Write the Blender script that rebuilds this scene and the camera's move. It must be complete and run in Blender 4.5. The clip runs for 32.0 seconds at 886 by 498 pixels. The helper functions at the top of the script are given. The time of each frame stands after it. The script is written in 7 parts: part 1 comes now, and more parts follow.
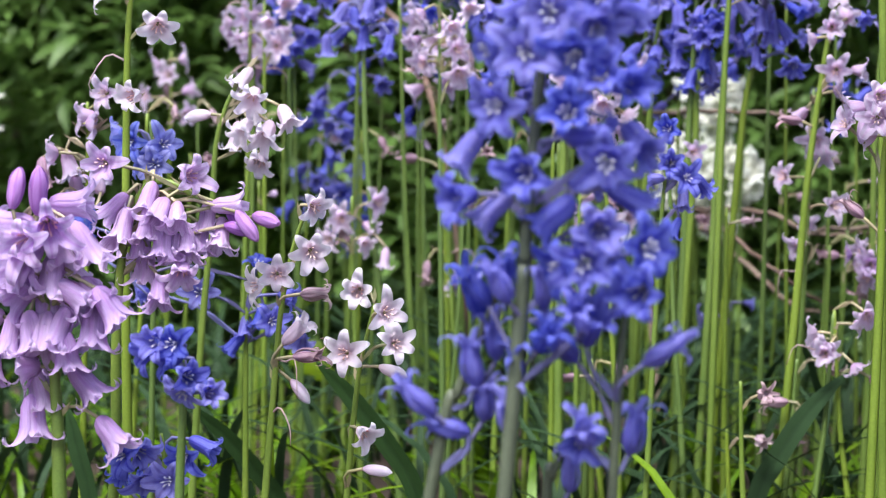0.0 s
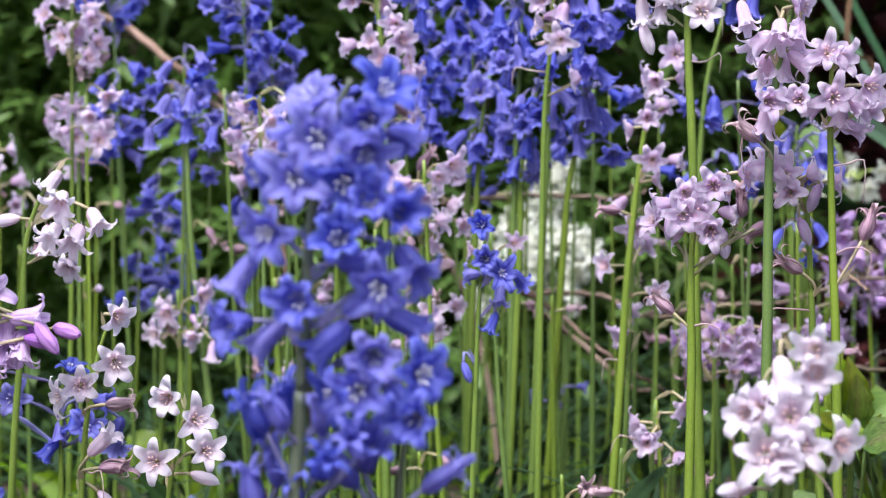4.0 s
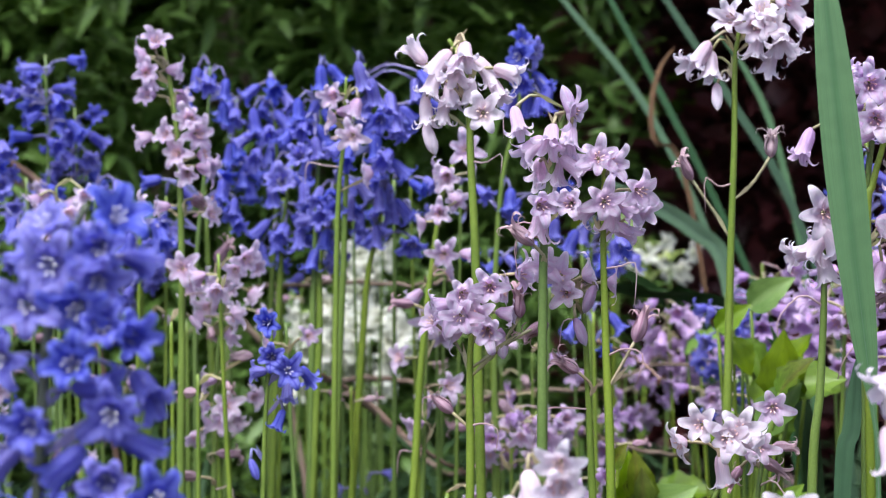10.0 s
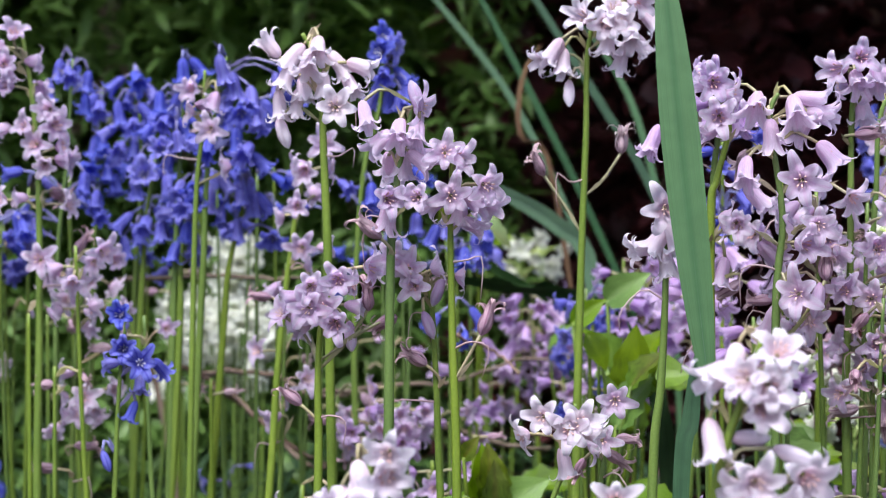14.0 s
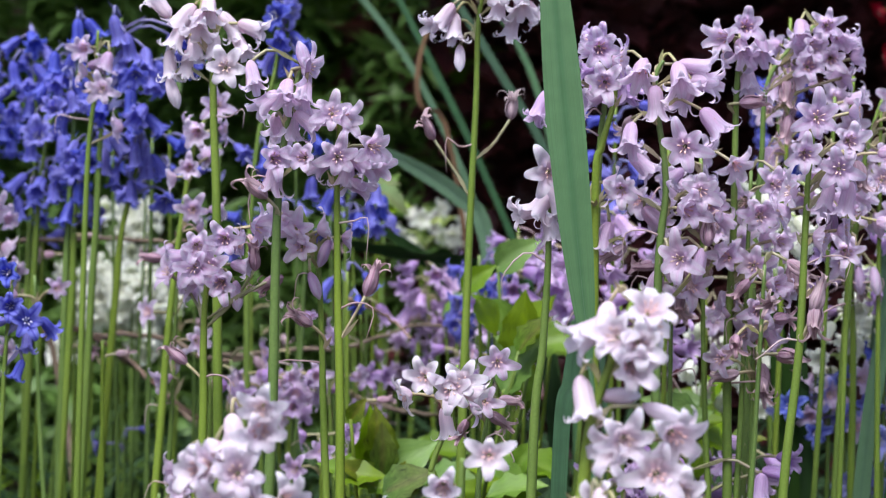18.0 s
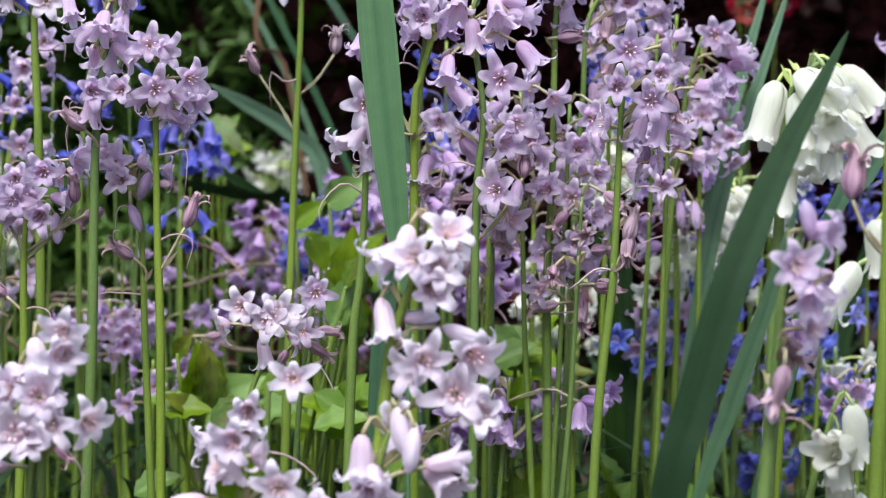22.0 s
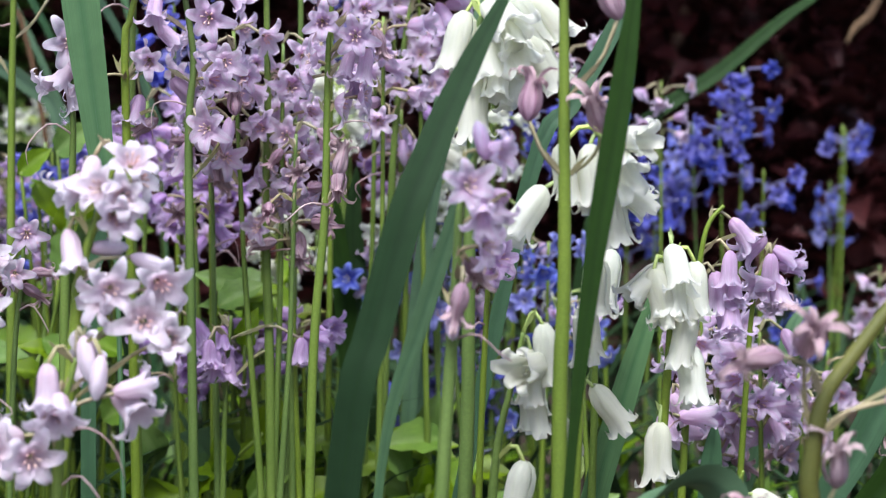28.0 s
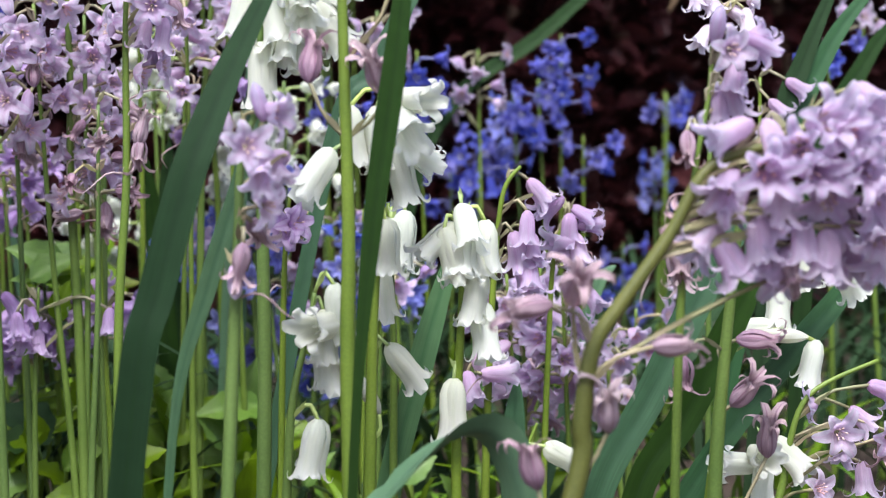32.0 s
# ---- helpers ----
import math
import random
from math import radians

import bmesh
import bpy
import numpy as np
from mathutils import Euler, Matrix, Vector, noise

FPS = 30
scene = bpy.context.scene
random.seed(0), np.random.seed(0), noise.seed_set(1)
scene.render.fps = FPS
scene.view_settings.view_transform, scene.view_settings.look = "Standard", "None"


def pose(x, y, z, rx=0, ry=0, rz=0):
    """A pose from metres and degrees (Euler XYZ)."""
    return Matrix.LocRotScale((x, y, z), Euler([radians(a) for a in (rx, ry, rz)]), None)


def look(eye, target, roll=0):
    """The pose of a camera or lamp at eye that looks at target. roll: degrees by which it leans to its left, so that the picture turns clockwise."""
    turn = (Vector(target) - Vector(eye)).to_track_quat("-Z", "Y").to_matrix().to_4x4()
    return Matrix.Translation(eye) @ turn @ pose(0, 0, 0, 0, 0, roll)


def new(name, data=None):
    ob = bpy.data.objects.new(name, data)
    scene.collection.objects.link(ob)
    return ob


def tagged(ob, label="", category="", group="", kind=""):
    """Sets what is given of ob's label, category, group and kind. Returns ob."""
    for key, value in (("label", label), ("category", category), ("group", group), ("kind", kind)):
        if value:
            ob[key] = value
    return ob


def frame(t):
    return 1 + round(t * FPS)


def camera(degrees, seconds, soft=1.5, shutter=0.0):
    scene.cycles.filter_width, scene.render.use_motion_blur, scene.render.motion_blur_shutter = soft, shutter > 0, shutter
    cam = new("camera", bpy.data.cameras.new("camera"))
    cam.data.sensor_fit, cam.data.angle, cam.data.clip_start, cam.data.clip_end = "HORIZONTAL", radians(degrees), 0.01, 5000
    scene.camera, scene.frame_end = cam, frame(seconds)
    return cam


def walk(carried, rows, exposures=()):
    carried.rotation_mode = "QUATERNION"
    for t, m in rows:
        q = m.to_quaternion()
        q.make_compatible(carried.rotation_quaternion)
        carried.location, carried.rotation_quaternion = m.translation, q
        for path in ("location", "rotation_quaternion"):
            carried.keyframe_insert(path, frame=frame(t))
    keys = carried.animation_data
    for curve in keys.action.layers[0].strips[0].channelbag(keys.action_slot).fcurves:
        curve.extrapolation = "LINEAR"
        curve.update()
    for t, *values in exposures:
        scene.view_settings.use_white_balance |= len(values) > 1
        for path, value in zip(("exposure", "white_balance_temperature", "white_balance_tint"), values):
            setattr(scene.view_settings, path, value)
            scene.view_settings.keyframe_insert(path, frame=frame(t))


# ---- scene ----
cam = camera(25, 32.0, soft=1.1)
cam.data.dof.use_dof = True
cam.data.dof.focus_distance = 0.93
cam.data.dof.aperture_fstop = 12.0
walk(cam, [
    (0, look((-0.1234, -0.0028, 0.2664), (-0.30790, 0.97718, 0.19182), 0.388)),
    (0.5, look((-0.1177, -0.0004, 0.2687), (-0.29711, 0.98069, 0.19587), 0.185)),
    (1, look((-0.1115, 0.0018, 0.2713), (-0.28015, 0.98500, 0.20110), 0.024)),
    (1.5, look((-0.1071, 0.0038, 0.2746), (-0.26673, 0.98859, 0.20556), -0.179)),
    (2, look((-0.1045, 0.0053, 0.2783), (-0.25665, 0.99139, 0.21134), -0.210)),
    (2.5, look((-0.1010, 0.0066, 0.2820), (-0.24590, 0.99415, 0.22092), -0.356)),
    (3, look((-0.0959, 0.0081, 0.2853), (-0.23727, 0.99635, 0.22752), -0.279)),
    (3.5, look((-0.0914, 0.0094, 0.2883), (-0.22717, 0.99866, 0.23471), -0.364)),
    (5.5, look((-0.0767, 0.0133, 0.3000), (-0.18980, 1.00599, 0.25751), -0.543)),
    (6, look((-0.0753, 0.0139, 0.3025), (-0.18161, 1.00752, 0.26367), -0.261)),
    (6.5, look((-0.0739, 0.0142, 0.3046), (-0.17572, 1.00833, 0.26903), -0.071)),
    (7, look((-0.0712, 0.0138, 0.3063), (-0.16831, 1.00852, 0.27414), -0.243)),
    (7.5, look((-0.0668, 0.0134, 0.3081), (-0.15980, 1.00862, 0.27783), -0.306)),
    (8, look((-0.0618, 0.0131, 0.3102), (-0.15003, 1.00876, 0.28087), -0.541)),
    (8.5, look((-0.0559, 0.0124, 0.3123), (-0.14059, 1.00843, 0.28361), -0.670)),
    (9, look((-0.0501, 0.0114, 0.3142), (-0.12960, 1.00786, 0.28536), -0.602)),
    (9.5, look((-0.0452, 0.0105, 0.3155), (-0.12042, 1.00723, 0.28727), -0.468)),
    (10, look((-0.0390, 0.0092, 0.3161), (-0.10843, 1.00643, 0.29000), -0.450)),
    (10.5, look((-0.0341, 0.0081, 0.3160), (-0.09857, 1.00574, 0.29149), -0.573)),
    (11, look((-0.0293, 0.0074, 0.3153), (-0.08883, 1.00533, 0.29125), -0.596)),
    (11.5, look((-0.0232, 0.0067, 0.3145), (-0.07757, 1.00496, 0.29127), -0.495)),
    (12, look((-0.0187, 0.0062, 0.3142), (-0.06797, 1.00472, 0.29104), -0.320)),
    (12.5, look((-0.0161, 0.0056, 0.3143), (-0.06063, 1.00439, 0.29113), -0.196)),
    (13, look((-0.0141, 0.0051, 0.3144), (-0.05231, 1.00410, 0.29109), -0.062)),
    (13.5, look((-0.0122, 0.0045, 0.3143), (-0.04337, 1.00372, 0.28907), -0.039)),
    (14, look((-0.0093, 0.0039, 0.3141), (-0.03362, 1.00324, 0.28661), -0.003)),
    (14.5, look((-0.0083, 0.0035, 0.3134), (-0.02774, 1.00293, 0.28480), 0.433)),
    (16.5, look((0.0000, 0.0000, 0.3100), (-0.00001, 0.99937, 0.27443), 0.488)),
    (17, look((0.0018, -0.0006, 0.3090), (0.00752, 0.99868, 0.27241), 0.445)),
    (17.5, look((0.0040, -0.0013, 0.3076), (0.01373, 0.99800, 0.27047), 0.687)),
    (18, look((0.0082, -0.0021, 0.3059), (0.02290, 0.99712, 0.26836), 0.819)),
    (18.5, look((0.0120, -0.0027, 0.3040), (0.03392, 0.99635, 0.26559), 0.743)),
    (19, look((0.0155, -0.0033, 0.3022), (0.04376, 0.99549, 0.26137), 0.741)),
    (19.5, look((0.0197, -0.0041, 0.3005), (0.05408, 0.99435, 0.25705), 0.803)),
    (20, look((0.0238, -0.0052, 0.2989), (0.06367, 0.99299, 0.25387), 1.076)),
    (20.5, look((0.0278, -0.0069, 0.2975), (0.07464, 0.99088, 0.25062), 1.116)),
    (21, look((0.0313, -0.0092, 0.2959), (0.08541, 0.98807, 0.24603), 1.102)),
    (21.5, look((0.0355, -0.0115, 0.2944), (0.09832, 0.98503, 0.24039), 1.021)),
    (22, look((0.0398, -0.0131, 0.2931), (0.11229, 0.98265, 0.23629), 0.824)),
    (22.5, look((0.0432, -0.0141, 0.2923), (0.12312, 0.98099, 0.23346), 0.856)),
    (23, look((0.0464, -0.0148, 0.2915), (0.13362, 0.97952, 0.23092), 0.956)),
    (23.5, look((0.0500, -0.0154, 0.2906), (0.14422, 0.97825, 0.22853), 0.952)),
    (24, look((0.0550, -0.0160, 0.2897), (0.15449, 0.97712, 0.22821), 0.858)),
    (24.5, look((0.0605, -0.0172, 0.2883), (0.16718, 0.97510, 0.22504), 0.610)),
    (25, look((0.0650, -0.0188, 0.2867), (0.17926, 0.97247, 0.22127), 0.621)),
    (25.5, look((0.0678, -0.0207, 0.2853), (0.19007, 0.96959, 0.21918), 0.473)),
    (27.5, look((0.0833, -0.0299, 0.2788), (0.24021, 0.95522, 0.20911), -0.039)),
    (28, look((0.0870, -0.0320, 0.2771), (0.25214, 0.95173, 0.20573), -0.283)),
    (28.5, look((0.0918, -0.0338, 0.2755), (0.26320, 0.94877, 0.20307), -0.383)),
    (29, look((0.0957, -0.0356, 0.2738), (0.27521, 0.94530, 0.19957), -0.504)),
    (29.5, look((0.0991, -0.0379, 0.2723), (0.28621, 0.94157, 0.19656), -0.680)),
    (30, look((0.1024, -0.0406, 0.2711), (0.29778, 0.93703, 0.19315), -0.871)),
    (30.5, look((0.1074, -0.0439, 0.2703), (0.31033, 0.93213, 0.19135), -0.859)),
    (31, look((0.1116, -0.0471, 0.2696), (0.32373, 0.92681, 0.18946), -0.990)),
    (31.5, look((0.1153, -0.0499, 0.2690), (0.33488, 0.92239, 0.18880), -1.197)),
    (32, look((0.1190, -0.0522, 0.2683), (0.34575, 0.91840, 0.18743), -1.366)),
], exposures=[(0, 1.02, 6150, 13.5), (3.5, 1.02, 6150, 13.5), (8, 0.88, 6060, 14), (13, 0.84, 6060, 13), (17, 0.68, 6040, 12.5), (25, 0.67, 6040, 12.5), (32, 0.77, 6020, 13)])

# ---- light: bright overcast spring day ----
world = bpy.data.worlds.new("sky")
scene.world = world
world.use_nodes = True
wn = world.node_tree.nodes
sky = wn.new("ShaderNodeTexSky")
sky.sky_type, sky.sun_disc = "NISHITA", False
sky.sun_elevation, sky.sun_rotation = radians(64), radians(198)
sky.air_density, sky.dust_density, sky.ozone_density = 1.0, 4.0, 1.0
wn["Background"].inputs["Strength"].default_value = 0.15
world.node_tree.links.new(sky.outputs["Color"], wn["Background"].inputs["Color"])
sun = new("sun", bpy.data.lights.new("sun", "SUN"))
sun.data.energy, sun.data.angle, sun.data.color = 4.0, radians(28), (1.0, 0.985, 0.97)
sun.matrix_world = look((-0.45, -1.4, 3.0), (0, 0, 0))


# ---- materials ----
def material(name):
    m = bpy.data.materials.new(name)
    m.use_nodes = True
    return m, m.node_tree.nodes, m.node_tree.links, m.node_tree.nodes["Principled BSDF"]


def ramp(nodes, *stops):
    r = nodes.new("ShaderNodeValToRGB")
    while len(r.color_ramp.elements) < len(stops):
        r.color_ramp.elements.new(0.5)
    for e, (p, c) in zip(r.color_ramp.elements, stops):
        e.position, e.color = p, (*c, 1)
    return r


def mixed(nodes, links, kind, factor, a, b):
    n = nodes.new("ShaderNodeMix")
    n.data_type, n.blend_type = "RGBA", kind
    for value, slot in ((factor, 0), (a, 6), (b, 7)):
        if isinstance(value, (int, float)):
            n.inputs[slot].default_value = value
        elif isinstance(value, tuple):
            n.inputs[slot].default_value = (*value, 1)
        else:
            links.new(value, n.inputs[slot])
    return n.outputs[2]


def noised(nodes, links, scale, detail=3.0, coord="Object", stretch=(1, 1, 1)):
    tc, mp, nz = nodes.new("ShaderNodeTexCoord"), nodes.new("ShaderNodeMapping"), nodes.new("ShaderNodeTexNoise")
    mp.inputs["Scale"].default_value = stretch
    links.new(tc.outputs[coord], mp.inputs["Vector"])
    links.new(mp.outputs["Vector"], nz.inputs["Vector"])
    nz.inputs["Scale"].default_value, nz.inputs["Detail"].default_value = scale, detail
    return nz.outputs["Fac"]


def tissue(name, base, tip, rib, rough=0.5, thin=0.35, vary=0.10, ribs=0.75, hues=(0.484, 0.513), chroma=(1.25, 0.82)):
    """Petal or leaf: colour runs from base to tip, a darker midrib, fine veins, some light passing through."""
    m, nodes, links, bsdf = material(name)
    uv, sep = nodes.new("ShaderNodeTexCoord"), nodes.new("ShaderNodeSeparateXYZ")
    links.new(uv.outputs["UV"], sep.inputs[0])
    along = ramp(nodes, (0.0, base), (0.45, tuple((a + b) / 2 for a, b in zip(base, tip))), (1.0, tip))
    links.new(sep.outputs["Y"], along.inputs["Fac"])
    middle = ramp(nodes, (0.34, (0, 0, 0)), (0.46, (1, 1, 1)), (0.54, (1, 1, 1)), (0.66, (0, 0, 0)))
    links.new(sep.outputs["X"], middle.inputs["Fac"])
    strength = nodes.new("ShaderNodeMath")
    strength.operation = "MULTIPLY"
    links.new(middle.outputs["Color"], strength.inputs[0])
    strength.inputs[1].default_value = ribs
    col = mixed(nodes, links, "MIX", strength.outputs[0], along.outputs["Color"], rib)
    veins = noised(nodes, links, 5, 3, "UV", (14, 1, 1))
    vr = ramp(nodes, (0.35, (1 - 2 * vary,) * 3), (0.65, (1.0,) * 3))
    links.new(veins, vr.inputs["Fac"])
    col = mixed(nodes, links, "MULTIPLY", 1.0, col, vr.outputs["Color"])
    blotch = ramp(nodes, (0.3, (1 - vary,) * 3), (0.7, (1, 1, 1)))
    links.new(noised(nodes, links, 140, 2), blotch.inputs["Fac"])
    col = mixed(nodes, links, "MULTIPLY", 1.0, col, blotch.outputs["Color"])
    info, hsv = nodes.new("ShaderNodeObjectInfo"), nodes.new("ShaderNodeHueSaturation")
    for slot, lo, hi in (("Hue", *hues), ("Saturation", *chroma), ("Value", 0.87, 1.0)):
        r = nodes.new("ShaderNodeMapRange")
        r.inputs["To Min"].default_value, r.inputs["To Max"].default_value = lo, hi
        links.new(info.outputs["Random"], r.inputs["Value"])
        links.new(r.outputs["Result"], hsv.inputs[slot])
    links.new(col, hsv.inputs["Color"])
    col = hsv.outputs["Color"]
    links.new(col, bsdf.inputs["Base Color"])
    bsdf.inputs["Roughness"].default_value = rough
    bsdf.inputs["Specular IOR Level"].default_value = 0.35
    bump = nodes.new("ShaderNodeBump")
    bump.inputs["Strength"].default_value, bump.inputs["Distance"].default_value = 0.25, 0.0006
    links.new(veins, bump.inputs["Height"])
    links.new(bump.outputs["Normal"], bsdf.inputs["Normal"])
    glow, mix = nodes.new("ShaderNodeBsdfTranslucent"), nodes.new("ShaderNodeMixShader")
    links.new(col, glow.inputs["Color"])
    mix.inputs["Fac"].default_value = thin
    links.new(bsdf.outputs[0], mix.inputs[1])
    links.new(glow.outputs[0], mix.inputs[2])
    links.new(mix.outputs[0], nodes["Material Output"].inputs["Surface"])
    return m


def stalky(name, low, high, rough=0.45, scale=60):
    m, nodes, links, bsdf = material(name)
    r = ramp(nodes, (0.3, low), (0.7, high))
    links.new(noised(nodes, links, scale, 4, "Object", (1, 1, 0.25)), r.inputs["Fac"])
    fine = ramp(nodes, (0.3, (0.8, 0.8, 0.8)), (0.7, (1, 1, 1)))
    links.new(noised(nodes, links, 900, 2), fine.inputs["Fac"])
    info, hsv = nodes.new("ShaderNodeObjectInfo"), nodes.new("ShaderNodeHueSaturation")
    for slot, lo, hi in (("Hue", 0.515, 0.487), ("Saturation", 0.9, 1.08), ("Value", 0.80, 1.12)):
        q = nodes.new("ShaderNodeMapRange")
        q.inputs["To Min"].default_value, q.inputs["To Max"].default_value = lo, hi
        links.new(info.outputs["Random"], q.inputs["Value"])
        links.new(q.outputs["Result"], hsv.inputs[slot])
    links.new(mixed(nodes, links, "MULTIPLY", 1.0, r.outputs["Color"], fine.outputs["Color"]), hsv.inputs["Color"])
    links.new(hsv.outputs["Color"], bsdf.inputs["Base Color"])
    bsdf.inputs["Roughness"].default_value = rough
    bsdf.inputs["Specular IOR Level"].default_value = 0.35
    bump = nodes.new("ShaderNodeBump")
    bump.inputs["Strength"].default_value, bump.inputs["Distance"].default_value = 0.3, 0.0005
    links.new(noised(nodes, links, 500, 3, "Object", (1, 1, 0.15)), bump.inputs["Height"])
    links.new(bump.outputs["Normal"], bsdf.inputs["Normal"])
    return m


PETAL = {
    "pink": tissue("petal_pink", (0.915, 0.69, 0.915), (0.92, 0.855, 1.0), (0.88, 0.62, 0.88), thin=0.64, ribs=0.65, vary=0.13),
    "pale": tissue("petal_pale_pink", (0.93, 0.74, 0.84), (0.94, 0.93, 1.0), (0.92, 0.79, 0.92), thin=0.52),
    "mauve": tissue("petal_mauve", (0.77, 0.50, 0.88), (0.89, 0.745, 1.0), (0.69, 0.42, 0.81), thin=0.52, vary=0.15),
    "magenta": tissue("petal_magenta", (0.50, 0.24, 0.62), (0.60, 0.32, 0.72), (0.40, 0.15, 0.50), thin=0.35),
    "blue": tissue("petal_blue", (0.22, 0.24, 0.73), (0.33, 0.375, 0.93), (0.12, 0.125, 0.62), thin=0.55, vary=0.14, hues=(0.499, 0.514), chroma=(1.2, 0.87)),
    "sky": tissue("petal_light_blue", (0.25, 0.28, 0.77), (0.41, 0.47, 0.95), (0.16, 0.18, 0.70), thin=0.5, hues=(0.496, 0.51)),
    "white": tissue("petal_white", (0.90, 0.925, 0.79), (0.955, 0.96, 0.90), (0.88, 0.92, 0.76), ribs=0.5, vary=0.05, thin=0.6),
    "red": tissue("petal_red", (0.55, 0.012, 0.01), (0.66, 0.02, 0.015), (0.45, 0.01, 0.01)),
    "wilted": tissue("petal_wilted", (0.58, 0.40, 0.50), (0.76, 0.58, 0.56), (0.44, 0.26, 0.34), rough=0.7, vary=0.2, ribs=0.9),
}
ANTHER = {
    "pink": stalky("anther_peach", (0.74, 0.44, 0.40), (0.84, 0.66, 0.58)),
    "blue": stalky("anther_cream", (0.48, 0.48, 0.62), (0.72, 0.70, 0.68)),
    "white": stalky("anther_white", (0.75, 0.75, 0.60), (0.85, 0.85, 0.75)),
}
STEM = stalky("stem_green", (0.098, 0.162, 0.023), (0.162, 0.240, 0.038))
STEM_DARK = stalky("stem_purple_green", (0.072, 0.09, 0.052), (0.115, 0.135, 0.078))
STEM_OLIVE = stalky("stem_olive", (0.088, 0.098, 0.014), (0.145, 0.145, 0.026))
PEDICEL = {
    "pink": stalky("pedicel_mauve", (0.25, 0.27, 0.10), (0.36, 0.29, 0.20)),
    "blue": stalky("pedicel_violet", (0.13, 0.13, 0.26), (0.19, 0.18, 0.36)),
    "white": stalky("pedicel_green", (0.36, 0.48, 0.12), (0.48, 0.58, 0.22)),
}
BLADE = tissue("blade_green", (0.017, 0.043, 0.010), (0.027, 0.068, 0.017), (0.015, 0.039, 0.010), rough=0.66, thin=0.15, vary=0.14, ribs=0.5)
BLADE.node_tree.nodes["Principled BSDF"].inputs["Specular IOR Level"].default_value = 0.15
BLADE_DEEP = tissue("blade_deep_green", (0.010, 0.032, 0.008), (0.016, 0.047, 0.012), (0.009, 0.027, 0.008), rough=0.6, thin=0.12, vary=0.14, ribs=0.5)
BLADE_DEEP.node_tree.nodes["Principled BSDF"].inputs["Specular IOR Level"].default_value = 0.07
BLADE_LIGHT = tissue("blade_grey_green", (0.085, 0.18, 0.08), (0.145, 0.265, 0.14), (0.08, 0.17, 0.09), rough=0.4, thin=0.25, vary=0.1, ribs=0.6)
BLADE_MID = tissue("blade_mid_green", (0.040, 0.105, 0.045), (0.066, 0.155, 0.072), (0.036, 0.095, 0.045), rough=0.48, thin=0.2, vary=0.14, ribs=0.5)
BROAD = tissue("broad_leaf_green", (0.115, 0.23, 0.014), (0.185, 0.32, 0.026), (0.21, 0.34, 0.055), rough=0.42, thin=0.3, vary=0.16)
FRESH = tissue("fresh_leaf_green", (0.10, 0.22, 0.018), (0.15, 0.30, 0.03), (0.13, 0.26, 0.03), rough=0.42, thin=0.3, vary=0.16)
SPOTTED = tissue("spotted_leaf", (0.13, 0.28, 0.03), (0.22, 0.27, 0.05), (0.20, 0.22, 0.05), rough=0.55, thin=0.3, vary=0.35)
HEDGE_LEAF = tissue("hedge_leaf", (0.085, 0.175, 0.023), (0.165, 0.295, 0.042), (0.13, 0.24, 0.034), rough=0.45, thin=0.38, vary=0.2)
DARK_LEAF = tissue("copper_leaf", (0.062, 0.027, 0.025), (0.14, 0.058, 0.05), (0.09, 0.038, 0.035), rough=0.5, thin=0.15, vary=0.3)
TWIG = stalky("twig_brown", (0.12, 0.075, 0.05), (0.26, 0.19, 0.14), 0.8, 90)
DRY = tissue("dry_leaf", (0.18, 0.11, 0.06), (0.30, 0.19, 0.10), (0.15, 0.09, 0.05), rough=0.8, thin=0.2, vary=0.3)
SOIL = stalky("soil", (0.025, 0.018, 0.012), (0.07, 0.05, 0.035), 0.95, 12)


# ---- mesh helpers ----
def mesh_of(name, verts, faces, mat, uvs=None):
    me = bpy.data.meshes.new(name)
    me.from_pydata(verts, [], faces)
    me.materials.append(mat)
    me.shade_smooth()
    if uvs is not None:
        layer = me.uv_layers.new(name="UVMap")
        flat = np.array([uvs[i] for f in faces for i in f], dtype=np.float32).ravel()
        layer.data.foreach_set("uv", flat)
    return me


def curve_through(points, n):
    """n points on a smooth curve through the given ones."""
    p = [Vector(q) for q in points]
    if len(p) == 2:
        return [p[0].lerp(p[1], i / (n - 1)) for i in range(n)]
    out = []
    for i in range(n):
        s = i / (n - 1) * (len(p) - 1)
        k = min(int(s), len(p) - 2)
        u = s - k
        a, b, c, d = p[max(k - 1, 0)], p[k], p[k + 1], p[min(k + 2, len(p) - 1)]
        out.append(0.5 * (2 * b + (c - a) * u + (2 * a - 5 * b + 4 * c - d) * u * u + (3 * b - a - 3 * c + d) * u ** 3))
    return out


def tube(points, radii, sides=6):
    """Vertices and faces of a tapered tube along points."""
    verts, faces = [], []
    n = len(points)
    side = None
    for i, p in enumerate(points):
        d = (points[min(i + 1, n - 1)] - points[max(i - 1, 0)]).normalized()
        if side is None:
            side = d.orthogonal().normalized()
        side = (side - d * side.dot(d)).normalized()
        other = d.cross(side)
        r = radii[0] + (radii[1] - radii[0]) * i / (n - 1)
        for k in range(sides):
            a = 2 * math.pi * k / sides
            verts.append(p + r * (math.cos(a) * side + math.sin(a) * other))
    for i in range(n - 1):
        for k in range(sides):
            a, b = i * sides + k, i * sides + (k + 1) % sides
            faces.append((a, b, b + sides, a + sides))
    faces.append(tuple(range(sides))[::-1])
    faces.append(tuple((n - 1) * sides + k for k in range(sides)))
    return verts, faces


